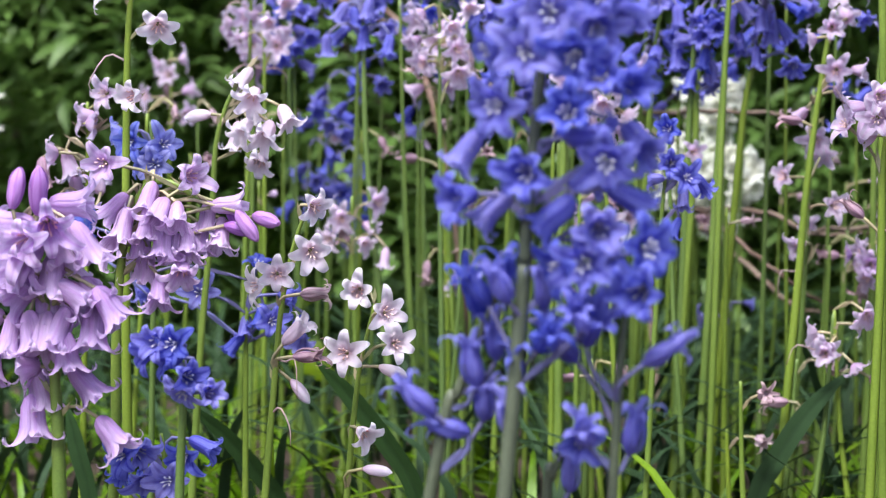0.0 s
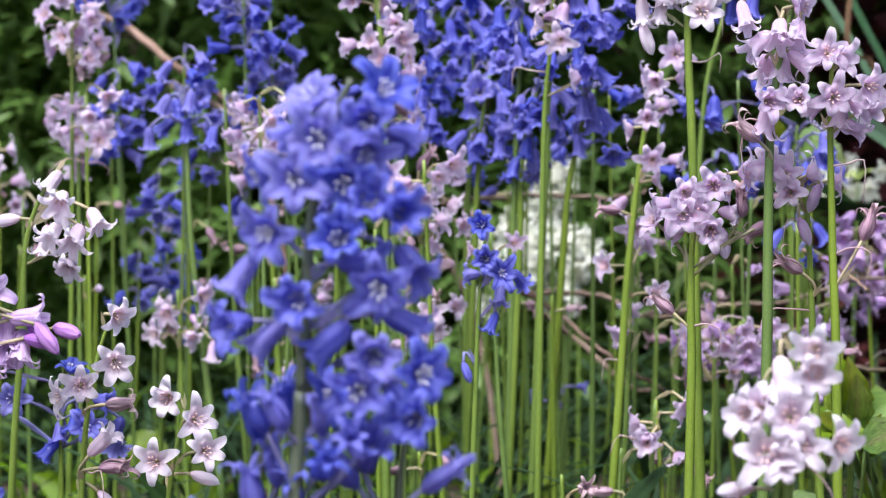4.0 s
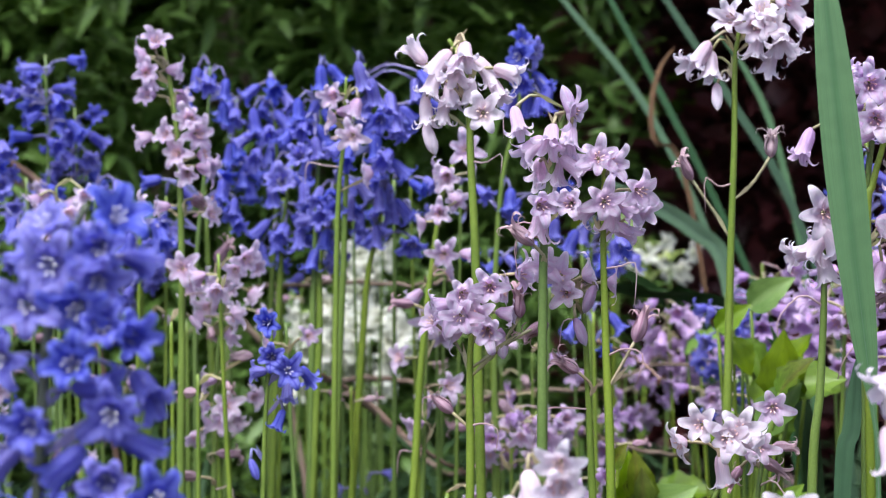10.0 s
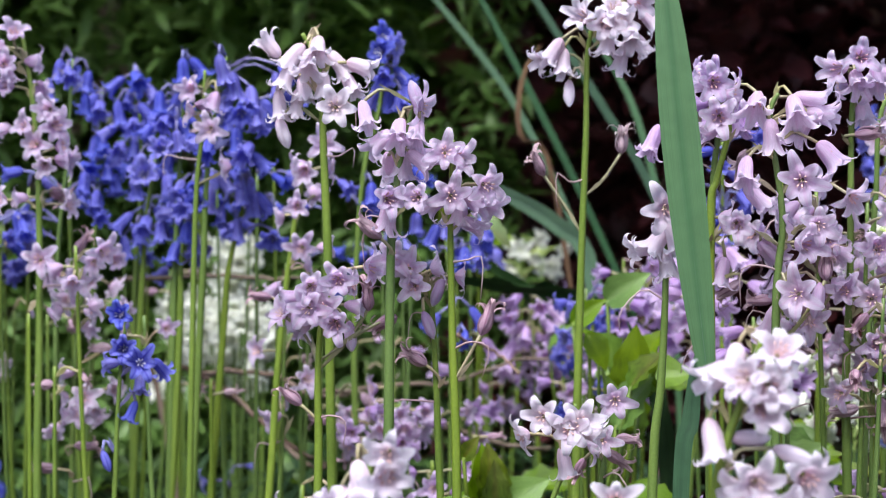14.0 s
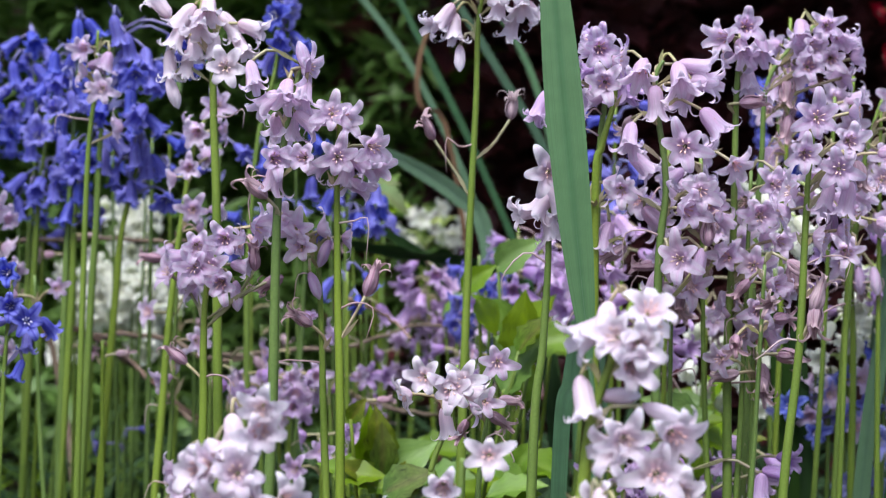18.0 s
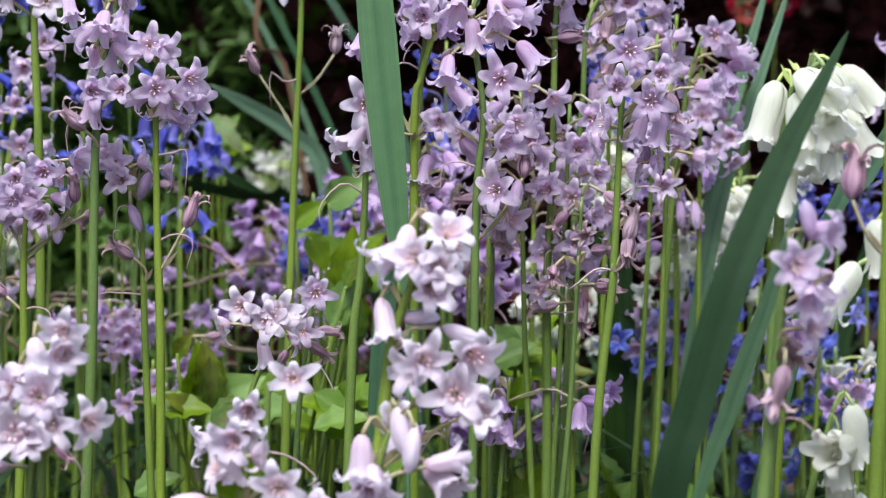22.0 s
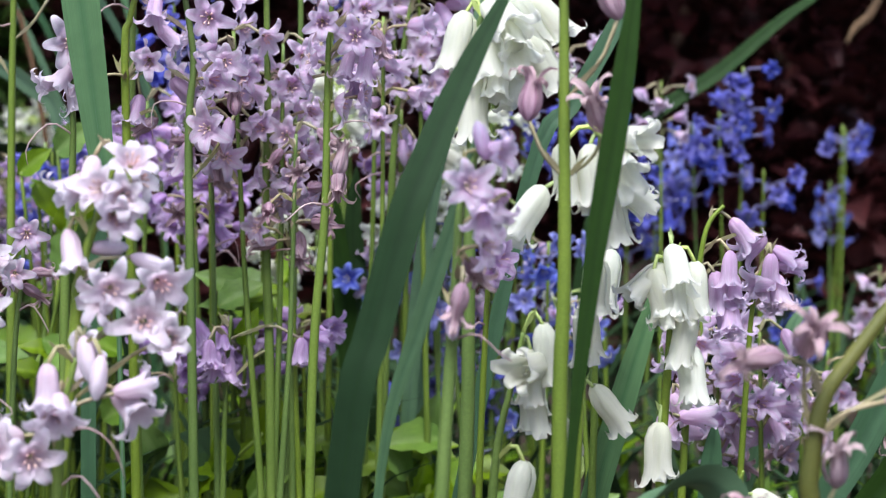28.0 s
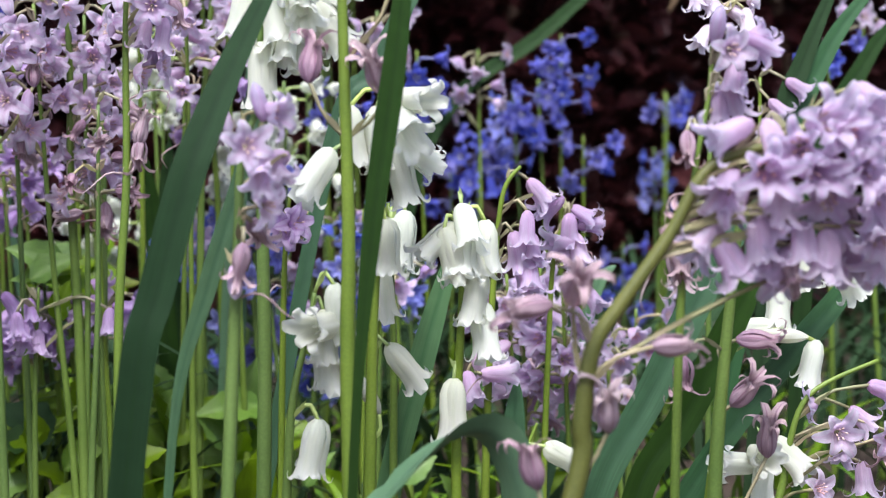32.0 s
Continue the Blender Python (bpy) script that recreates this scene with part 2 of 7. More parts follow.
def part(name, me, parent, m=None, label=""):
    ob = new(name, me)
    ob.parent = parent
    if m is not None:
        ob.matrix_basis = m
    return tagged(ob, label)


# ---- flowers: built once, the mouth along +z ----
def profile(points, s):
    k = min(int(s * (len(points) - 1)), len(points) - 2)
    u = s * (len(points) - 1) - k
    a, b, c, d = (points[max(k - 1, 0)], points[k], points[k + 1], points[min(k + 2, len(points) - 1)])
    return [0.5 * (2 * q + (r - p) * u + (2 * p - 5 * q + 4 * r - t) * u * u + (3 * q - p - 3 * r + t) * u ** 3) for p, q, r, t in zip(a, b, c, d)]


def flower_mesh(name, mat, points, width, seed, wild=0.06, rows=11, cols=4, taper=0.45, sharp=1.5):
    """Six petals in two whorls. points: radius and height in millimetres from base to tip; width: half width of a petal."""
    rnd = random.Random(seed)
    verts, faces, uvs = [], [], []
    for petal in range(6):
        inner = petal % 2
        a0 = petal * math.pi / 3 + rnd.uniform(-0.06, 0.06)
        bend, size, twist = rnd.uniform(-wild, wild) * 3, 1 + rnd.uniform(-wild, wild), rnd.uniform(-wild, wild) * 3
        wave, turns = rnd.uniform(0, 6.28), rnd.uniform(7, 11)
        first = len(verts)
        for i in range(rows):
            s = i / (rows - 1)
            r, h = profile(points, s)
            r = r * (0.87 if inner else 1.0) * size + bend * s * s * 2
            h = h * size - bend * s * 2
            w = width * min(1.0, 0.45 + 1.4 * s) * (1 - max(0.0, (s - (1 - taper)) / taper) ** sharp) + 0.05
            w = min(w, max(0.7, r * 0.95)) if s < 0.6 else w
            for j in range(cols + 1):
                u = j / cols * 2 - 1
                cup = (0.5 + 0.35 * (1 - s)) * w * u * u * (1 if s < 0.65 else 1 - (s - 0.65) * 2.2)
                rr, t = r - cup * (0.95 if s < 0.6 else 0.6), w * u + twist * s
                verts.append(Vector((math.cos(a0) * rr - math.sin(a0) * t, math.sin(a0) * rr + math.cos(a0) * t, h + 0.25 * abs(u) * s + 3.4 * wild * s * u * abs(u) * math.sin(turns * s + wave + (u > 0)))) * 0.001)
                uvs.append((j / cols, s))
        for i in range(rows - 1):
            for j in range(cols):
                a = first + i * (cols + 1) + j
                faces.append((a, a + 1, a + cols + 2, a + cols + 1))
    return mesh_of(name, verts, faces, mat, uvs)


def stamen_mesh(name, mat, height, spread, seed):
    rnd = random.Random(seed)
    verts, faces = [], []
    for k in range(7):
        a = k * math.pi / 3 + rnd.uniform(-0.2, 0.2)
        q = spread * rnd.uniform(0.75, 1.2) if k < 6 else 0.3
        top = Vector((math.cos(a) * q, math.sin(a) * q, height * rnd.uniform(0.9, 1.08)))
        low = Vector((math.cos(a) * q * 0.5, math.sin(a) * q * 0.5, 1.5))
        v, f = tube([low * 0.001, top * 0.001], (0.00022, 0.00022), 4)
        faces += [tuple(i + len(verts) for i in g) for g in f]
        verts += v
        if k < 6:
            tilt = Vector((math.cos(a) * 0.5, math.sin(a) * 0.5, 0.8)) * 1.0
            v, f = tube([(top - tilt) * 0.001, top * 0.001, (top + tilt) * 0.001], (0.00045, 0.0004), 5)
            faces += [tuple(i + len(verts) for i in g) for g in f]
            verts += v
    return mesh_of(name, verts, faces, mat)


SHAPES = {
    "star": ([(1.3, 0), (4.2, 1.7), (5.8, 3.8), (7.8, 5.4), (10.6, 5.9), (12.6, 4.9), (12.8, 3.4)], 3.4, 0.17, 0.54),
    "cup": ([(1.3, 0), (3.6, 2.4), (4.6, 6.2), (5.9, 9.6), (8.8, 11.4), (10.8, 10.4), (10.7, 8.4)], 3.2, 0.16, 0.53),
    "bell": ([(1.2, 0), (3.6, 2.3), (4.2, 6.5), (4.7, 10.6), (6.3, 13.8), (9.0, 15.2), (10.8, 14.0), (10.4, 12.2)], 2.6, 0.10, 0.56),
    "tube": ([(1.0, 0), (3.2, 2.6), (3.8, 7.5), (4.0, 11.6), (5.4, 14.8), (7.9, 15.8), (9.0, 14.4), (8.6, 13.0)], 2.35, 0.09, 0.55),
    "bud": ([(0.9, 0), (2.7, 3), (3.3, 8), (2.5, 12.5), (0.5, 15.5)], 2.2, 0.03, 0.45),
    "wilt": ([(0.9, 0), (3.3, 2.6), (3.9, 6), (3.3, 9.2), (2.4, 11.6), (3.4, 14.0), (6.4, 15.4), (8.0, 14.0), (7.6, 12.2)], 2.0, 0.22, 0.72),
}
# narrower hanging bells on the blue plants, plumper ones on the white
OWN = {
    ("blue", "bell"): ([(1.2, 0), (3.5, 2.2), (4.0, 6.5), (4.3, 10.6), (5.5, 13.6), (7.8, 14.9), (9.0, 13.9), (8.7, 12.5)], 2.6, 0.12, 0.54),
    ("white", "bell"): ([(1.7, 0), (4.7, 2.2), (5.4, 6.5), (5.5, 10.6), (6.4, 13.8), (8.2, 15.2), (9.2, 14.4), (9.0, 13.0)], 3.2, 0.10, 0.6),
    ("white", "tube"): ([(1.7, 0), (4.6, 2.2), (5.2, 6.5), (5.0, 10.8), (5.8, 14.2), (7.4, 15.6), (8.4, 14.9), (8.2, 13.6)], 3.0, 0.10, 0.6),
}
FLOWERS, STAMENS = {}, {}
for tone in ("pink", "pale", "mauve", "blue", "sky", "white", "red"):
    for shape in SHAPES:
        points, width, wild, taper = OWN.get((tone, shape), SHAPES[shape])
        if tone in ("blue", "sky") and shape in ("star", "cup"):
            width, taper = width * 1.1, taper * 1.02
        mat = PETAL["wilted"] if shape == "wilt" and tone in ("pink", "pale", "mauve") else PETAL["magenta"] if (tone, shape) == ("mauve", "bud") else PETAL[tone]
        FLOWERS[tone, shape] = [flower_mesh(f"{tone}_{shape}", mat, points, width, 11 * v + len(FLOWERS), wild, taper=taper) for v in range(4)]
for tone in ("pink", "blue", "white"):
    STAMENS[tone] = [stamen_mesh(f"stamens_{tone}", ANTHER[tone], 6.6, 2.4, v) for v in range(3)]
FAMILY = {"pink": "pink", "pale": "pink", "mauve": "pink", "blue": "blue", "sky": "blue", "white": "white", "red": "white"}
LOOK = {"pink": "lilac-pink", "pale": "pale pink", "mauve": "mauve-purple", "blue": "violet-blue", "sky": "light blue", "white": "creamy white", "red": "scarlet"}
WAY = {"c": (0, -1, 0), "b": (0, 1, 0), "l": (-1, 0, 0), "r": (1, 0, 0), "u": (0, 0, 1), "d": (0, 0, -1)}
count = [0]


def bluebell(tone, y, stem, flowers, label="", size=1.0, thick=2.4, lean=0.0, dark=False, foot=None, stem_mat=None):
    """One flowering stem. stem: (x, z) from top to bottom, carried on to the ground; flowers: shape, x, z and facing."""
    count[0] += 1
    rnd = random.Random(count[0])
    x1, z1 = stem[-1]
    x0 = foot if foot is not None else x1 + (stem[-1][0] - stem[0][0]) * 0.5 * z1 / max(0.05, stem[0][1] - z1)
    base = Vector((x0, y, 0))
    plant = new("red_flower" if tone == "red" else "bluebell_plant")
    plant.location = base
    family = FAMILY[tone]
    tagged(plant, label or f"{LOOK[tone]} bluebell on an upright green stem among others", "red flower" if tone == "red" else "bluebell", "" if tone == "red" else "bluebells in the border")
    nodes = [Vector((x, y + 0.004 + lean * z, z)) - base for x, z in stem] + [Vector((0, 0, -0.01))]
    line = curve_through(nodes, 8 + 4 * len(nodes))
    r = thick * 0.001
    v, f = tube(line, (r * 0.42, r * 1.12), 8)
    part("stem", mesh_of("stem", v, f, stem_mat or (STEM_DARK if dark else STEM)), plant)
    every = list(flowers)
    if tone in ("pink", "blue") and not dark:
        for shape, fx, fz, facing in flowers:
            if shape in ("star", "bell") and rnd.random() < 0.24 and fz < stem[0][1] - 0.008:
                more = rnd.choice(("bell", "tube", "star")) if tone == "blue" else rnd.choice(("wilt", "wilt", "tube", "star", "bell"))
                every.append((more, fx + rnd.uniform(-0.013, 0.013), fz - rnd.uniform(0.004, 0.016), rnd.choice(("bd", "bld", "brd", "b", "d"))))
    for shape, fx, fz, facing in every:
        way = sum((Vector(WAY[k]) for k in facing), Vector())
        way = (way.normalized() + Vector((rnd.gauss(0, 0.22), rnd.gauss(0, 0.2) - 0.12, rnd.gauss(0, 0.17) - 0.06))).normalized()
        grown = size * rnd.uniform(0.9, 1.08) * (0.91 if shape == "star" else 1.0)
        if shape == "star" and tone in ("pink", "pale", "mauve", "blue") and rnd.random() < (0.25 if tone == "pale" else 0.42):
            shape = "cup"
        tall = 1.32 if tone == "white" and size > 1.1 else 1.0
        length = 0.001 * grown * tall * (6 if shape == "star" else 11 if shape == "cup" else 15)
        near = min(line, key=lambda p: abs(p.z - fz))
        depth = near.y + (0.015 * way.y if "c" in facing or "b" in facing else rnd.uniform(-0.008, 0.004))
        centre = Vector((fx - base.x, depth, fz))
        foot_at = centre - way * length * (0.75 if shape in ("star", "cup") else 0.5)
        turn = way.to_track_quat("Z", "Y").to_matrix().to_4x4() @ Matrix.Rotation(rnd.uniform(0, 6.28), 4, "Z")
        ob = part("bud" if shape in ("bud",) else "wilted_flower" if shape == "wilt" else "flower",
                  FLOWERS[tone, shape][rnd.randrange(4)], plant, Matrix.Translation(foot_at) @ turn @ Matrix.Diagonal((grown, grown, grown * tall, 1)))
        if shape in ("star", "bell", "cup"):
            part("flower_centre", STAMENS[family][rnd.randrange(3)], ob, Matrix.Diagonal((1, 1, 0.8 if shape == "star" else 1.0, 1)))
        reach = math.hypot(foot_at.x - near.x, 0.3 * (foot_at.y - near.y))
        goal = foot_at.z - 0.009 - 0.5 * max(0, reach - 0.012) if way.z > -0.5 else foot_at.z - 0.002
        if way.z > 0.3:
            goal -= 0.7 * reach
        start = min(line, key=lambda p: abs(p.z - goal))
        mid = start.lerp(foot_at, 0.55) - way * 0.005 + Vector((0, 0, 0.002))
        back = ob.matrix_basis.inverted()
        v, f = tube([back @ p for p in curve_through([start, mid, foot_at + way * 0.001], 6)], (0.0007 / grown, 0.0009 / grown), 5)
        tip = start + (mid - start) * 1.15 + Vector((rnd.uniform(-0.004, 0.004), -0.002, 0.001))
        across = (tip - start).cross(Vector((0, 1, 0.2))).normalized() * 0.0011
        k = len(v)
        v += [back @ start, back @ (start.lerp(tip, 0.5) + across), back @ (start.lerp(tip, 0.5) - across), back @ tip]
        f += [(k, k + 1, k + 3, k + 2)]
        part("pedicel", mesh_of("pedicel", v, f, PEDICEL[family]), ob)
    if family == "pink" and not dark and len(every) > 3:
        low = min(q[2] for q in every)
        for _ in range(rnd.choice((0, 1, 1, 2))):
            start = min(line, key=lambda p, h=low - rnd.uniform(-0.03, 0.025): abs(p.z - h))
            side, reach = rnd.choice((-1, 1)), rnd.uniform(0.010, 0.022)
            bends = [start, start + Vector((side * reach * 0.5, -0.004, rnd.uniform(-0.002, 0.006))), start + Vector((side * reach, -0.006, rnd.uniform(-0.010, 0.004))),
                     start + Vector((side * reach * rnd.uniform(0.8, 1.25), -0.005, rnd.uniform(-0.018, -0.006)))]
            v, f = tube(curve_through(bends, 9), (0.0006, 0.0002), 5)
            part("withered_bract", mesh_of("withered_bract", v, f, PETAL["wilted"], [(0.3, 0.8)] * len(v)), plant)
    return plant


def spike(tone, x, y, top, length, n, seed, shapes=("bell",), droop=0.3, size=0.9, spread=0.016, thick=2.2, lean=0.0, label=""):
    """A flowering stem with its flowers set round it by a rule."""
    rnd = random.Random(seed)
    flowers = []
    for i in range(n):
        z = top - length * (i + rnd.uniform(-0.3, 0.3)) / n
        a = i * 2.4 + rnd.uniform(-0.4, 0.4)
        side, front = math.cos(a), math.sin(a)
        facing = ("l" if side < -0.4 else "r" if side > 0.4 else "") + ("c" if front < 0.2 else "b" if front > 0.75 else "") + ("d" if rnd.random() < droop else "")
        flowers.append((rnd.choice(shapes), x + side * spread * rnd.uniform(0.8, 1.25), z, facing or "c"))
    bend = rnd.uniform(-0.012, 0.012)
    thick = thick if y < 1.25 else 1.7
    return bluebell(tone, y, [(x, top + 0.004), (x + bend * 0.4, top * 0.6), (x + bend, top * 0.25)], flowers, label, size, thick, lean)


def blade(points, width, mat, label, category="leaf", n=26, fold=0.25, twist=0.0, sharp=0.35, side=None, root=0.8, widest=0.65):
    """A long strap leaf through points, with a keel and a pointed tip."""
    line = curve_through(points, n)
    base = Vector(points[0])
    verts, faces, uvs = [], [], []
    cols = 6
    for i, p in enumerate(line):
        s = i / (n - 1)
        d = (line[min(i + 1, n - 1)] - line[max(i - 1, 0)]).normalized()
        flat = Vector(side) if side else Vector((1, -0.15, 0))
        a = (flat - d * flat.dot(d)).normalized()
        a = Matrix.Rotation(twist * s, 3, d) @ a
        up = a.cross(d).normalized()
        w = width / 2 * (min(1, root + 0.4 * s) if root > 0.5 else root + (1 - root) * math.sin(min(1, max(0, s - widest + 0.4) / 0.4) * 1.5708)) * (1 - max(0.0, (s - (1 - sharp)) / sharp) ** 1.8) + 0.0003
        for layer in (0, 1):
            for j in range(cols + 1):
                u = j / cols * 2 - 1
                thick = 0.0006 * (1 - u * u) + 0.0001
                verts.append(p - base + a * w * u + up * (fold * w * abs(u) + (thick if layer else -thick)))
                uvs.append((j / cols, s))
    step = 2 * (cols + 1)
    for i in range(n - 1):
        for j in range(cols):
            a = i * step + j
            faces.append((a, a + 1, a + step + 1, a + step))
            b = a + cols + 1
            faces.append((b, b + step, b + step + 1, b + 1))
    ob = new("strap_leaf", mesh_of("strap_leaf", verts, faces, mat, uvs))
    ob.location = base
    v, f = tube([p - base + Vector((0, -0.0002, 0)) for p in line], (width * 0.05, 0.0003), 5)
    part("midrib", mesh_of("midrib", v, f, mat, [(0.5, 0.5)] * len(v)), ob)
    return tagged(ob, label, category, "strap leaves in the border")


def leaf_verts(length, width, rnd, curl=0.3, rows=6, cols=2):
    v, f, uv = [], [], []
    for i in range(rows):
        s = i / (rows - 1)
        w = width / 2 * math.sin(math.pi * min(1, s ** 0.75 * 0.98 + 0.02)) + 0.0002
        for j in range(cols + 1):
            u = j / cols * 2 - 1
            v.append(Vector((w * u, s * length, -curl * length * s * s + 0.35 * w * abs(u))))
            uv.append((j / cols, s))
    for i in range(rows - 1):
        for j in range(cols):
            a = i * (cols + 1) + j
            f.append((a, a + 1, a + cols + 2, a + cols + 1))
    return v, f, uv


def foliage(name, mat, n, spot, length, width, seed, rows=5, face=None):
    """Many leaves in one mesh; spot(rnd) gives a place and the way a leaf points."""
    rnd = random.Random(seed)
    verts, faces, uvs = [], [], []
    for _ in range(n):
        place, way = spot(rnd)
        s = rnd.uniform(0.65, 1.25)
        v, f, uv = leaf_verts(length * s, width * s * rnd.uniform(0.8, 1.2), rnd, rnd.uniform(0.05, 0.5), rows)
        q = way.to_track_quat("Y", "Z").to_matrix() @ Matrix.Rotation(rnd.uniform(-0.7, 0.7), 3, "Y")
        k = len(verts)
        verts += [place + q @ p for p in v]
        faces += [tuple(i + k for i in g) for g in f]
        uvs += uv
    return mesh_of(name, verts, faces, mat, uvs)


# ---- ground ----
def ground_height(x, y):
    return 0.012 * noise.noise(Vector((x * 3, y * 3, 0))) - 0.006


gv, gf = [], []
steps = [-60, -20, -6, -3] + [-2 + 0.1 * i for i in range(41)] + [3, 6, 20, 60]
for gy in steps:
    for gx in steps:
        gv.append((gx, gy + 1, ground_height(gx, gy + 1) if abs(gx) < 3 and abs(gy) < 3 else -0.006))
for j in range(len(steps) - 1):
    for i in range(len(steps) - 1):
        a = j * len(steps) + i
        gf.append((a, a + 1, a + len(steps) + 1, a + len(steps)))
tagged(new("ground", mesh_of("ground", gv, gf, SOIL)), "dark crumbly garden soil under the plants", "ground", kind="structure")


# ---- shrubs behind ----
def shrub(name, mat, x0, x1, y0, height, n, seed, length, width, label, category, lumps=0.12, over=0.0):
    thing = new(name)
    thing.location = ((x0 + x1) / 2, y0 + 0.4, 0)
    tagged(thing, label, category)
    mid = Vector(thing.location)
    rnd = random.Random(seed)
    for k in range(int((x1 - x0) / 0.16)):
        bx = x0 + 0.1 + k * 0.16
        pts = [Vector((bx, y0 + 0.45, 0)) - mid]
        for q in range(1, 6):
            pts.append(Vector((bx + rnd.uniform(-0.1, 0.1), y0 + 0.42 - 0.3 * q / 5 * rnd.random(), height * q / 5)) - mid)
        v, f = tube(curve_through(pts, 16), (0.009, 0.003), 6)
        part("branch", mesh_of("branch", v, f, TWIG), thing)

    def crest(x):
        end = max(0.0, abs(x) - 0.95) / 0.9
        return height * (1 - 0.55 * end * end + 0.16 * noise.noise(Vector((x * 2.2, seed, 3))) + 0.06 * noise.noise(Vector((x * 7, seed, 8))))

    def spot(r):
        x, z = r.uniform(x0, x1), r.random()
        z *= crest(x)
        face = y0 + lumps * noise.noise(Vector((x * 4.5, z * 4.5, seed))) + 0.06 * noise.noise(Vector((x * 12, z * 12, seed)))
        face += 0.45 * (max(0.0, abs(x) - 0.95) / 0.9) ** 2
        # over: upper crown pushed forward out of view, added to shade the face below
        face -= over * min(1.0, max(0.0, (z - 0.56) / 0.14))
        y = face + min(r.expovariate(13), 0.5)
        if r.random() < 0.24:
            y = y0 - over + (0.75 + over) * r.random()
            dome = (y - y0 - 0.2 + over / 2) / 0.6
            z = crest(x) * (1.0 - 0.30 * dome * dome) - min(r.expovariate(20), 0.2) + 0.05 * noise.noise(Vector((x * 5, y * 5, seed)))
        elif r.random() < 0.1:
            y, z = y0 + 0.62 + r.uniform(0, 0.12), z * 0.9
        way = Vector((r.uniform(-1, 1), r.uniform(-1.1, 0.1), r.uniform(-0.5, 0.75))).normalized()
        return Vector((x, y, z)) - mid, way

    def inner(r):
        x = r.uniform(x0, x1)
        return Vector((x, y0 + r.uniform(0.36, 0.62), r.uniform(0, 0.95 * crest(x)))) - mid, Vector((r.uniform(-1, 1), r.uniform(-0.3, 0.3), r.uniform(-1, 1))).normalized()

    tagged(part("inner_leaves", foliage("inner_leaves", mat, 15000, inner, 0.095, 0.05, seed + 1), thing), kind="stuff")
    tagged(part("crown", foliage("crown", mat, n, spot, length, width, seed), thing), kind="stuff")
    return thing


shrub("green_shrub", HEDGE_LEAF, -1.7, 0.02, 1.78, 1.2, 39000, 5, 0.036, 0.0095, "dense green shrub with narrow pointed leaves behind the flowers", "shrub")
# the 0.32 overhang is added, unseen, to darken the leaves beneath it
shrub("copper_shrub", DARK_LEAF, -0.06, 1.9, 1.85, 1.2, 27000, 6, 0.032, 0.024, "dark copper-leaved shrub in deep shade behind the flowers", "shrub", 0.12, 0.32)


def twig(points, radius, label):
    rnd = random.Random(len(bpy.data.objects))
    base = Vector(points[0])
    line = [p - base + Vector((0, 0, rnd.uniform(-0.0015, 0.0015))) for p in curve_through(points, 18)]
    v, f = tube(line, (radius, radius * 0.6), 6)
    ob = new("twig", mesh_of("twig", v, f, TWIG))
    ob.location = base
    return tagged(ob, label, "twig")


def leafy_plant(y, leaves, mat, label):
    """Broad leaves on thin stalks from one foot. leaves: x, z of the middle, length, and the way it points in degrees."""
    count[0] += 1
    rnd = random.Random(count[0])
    base = Vector((sum(q[0] for q in leaves) / len(leaves), y + 0.02, 0))
    plant = tagged(new("leafy_plant"), label, "plant")
    plant.location = base
    for x, z, length, angle in leaves:
        length *= 0.85
        d = Vector((math.cos(radians(angle)), rnd.uniform(-0.55, -0.1), math.sin(radians(angle)))).normalized()
        foot = Vector((x, y + rnd.uniform(-0.02, 0.02), max(z, 0.02))) - base - d * length * 0.5
        foot.z = max(foot.z, 0.01)
        v, f, uv = leaf_verts(length, length * rnd.uniform(0.55, 0.74), rnd, rnd.uniform(0.1, 0.3), 9, 6)
        v = [p + Vector((0, 0, 0.08 * length * math.sin(p.y / length * 22) * abs(p.x) / length * 2)) for p in v]
        up = Vector((rnd.uniform(-0.5, 0.5), rnd.uniform(-1.0, -0.35), rnd.uniform(0.35, 1.0)))
        up = (up - d * up.dot(d)).normalized()
        q = Matrix((d.cross(up), d, up)).transposed()
        part("leaf", mesh_of("leaf", [foot + q @ p for p in v], f, mat, uv), plant)
        v, f = tube(curve_through([Vector((0, 0, -0.005)), foot * 0.5 + Vector((0, 0.01, 0)), foot + d * 0.002], 7), (0.0014, 0.0011), 5)
        part("leaf_stalk", mesh_of("leaf_stalk", v, f, STEM), plant)
    return plant


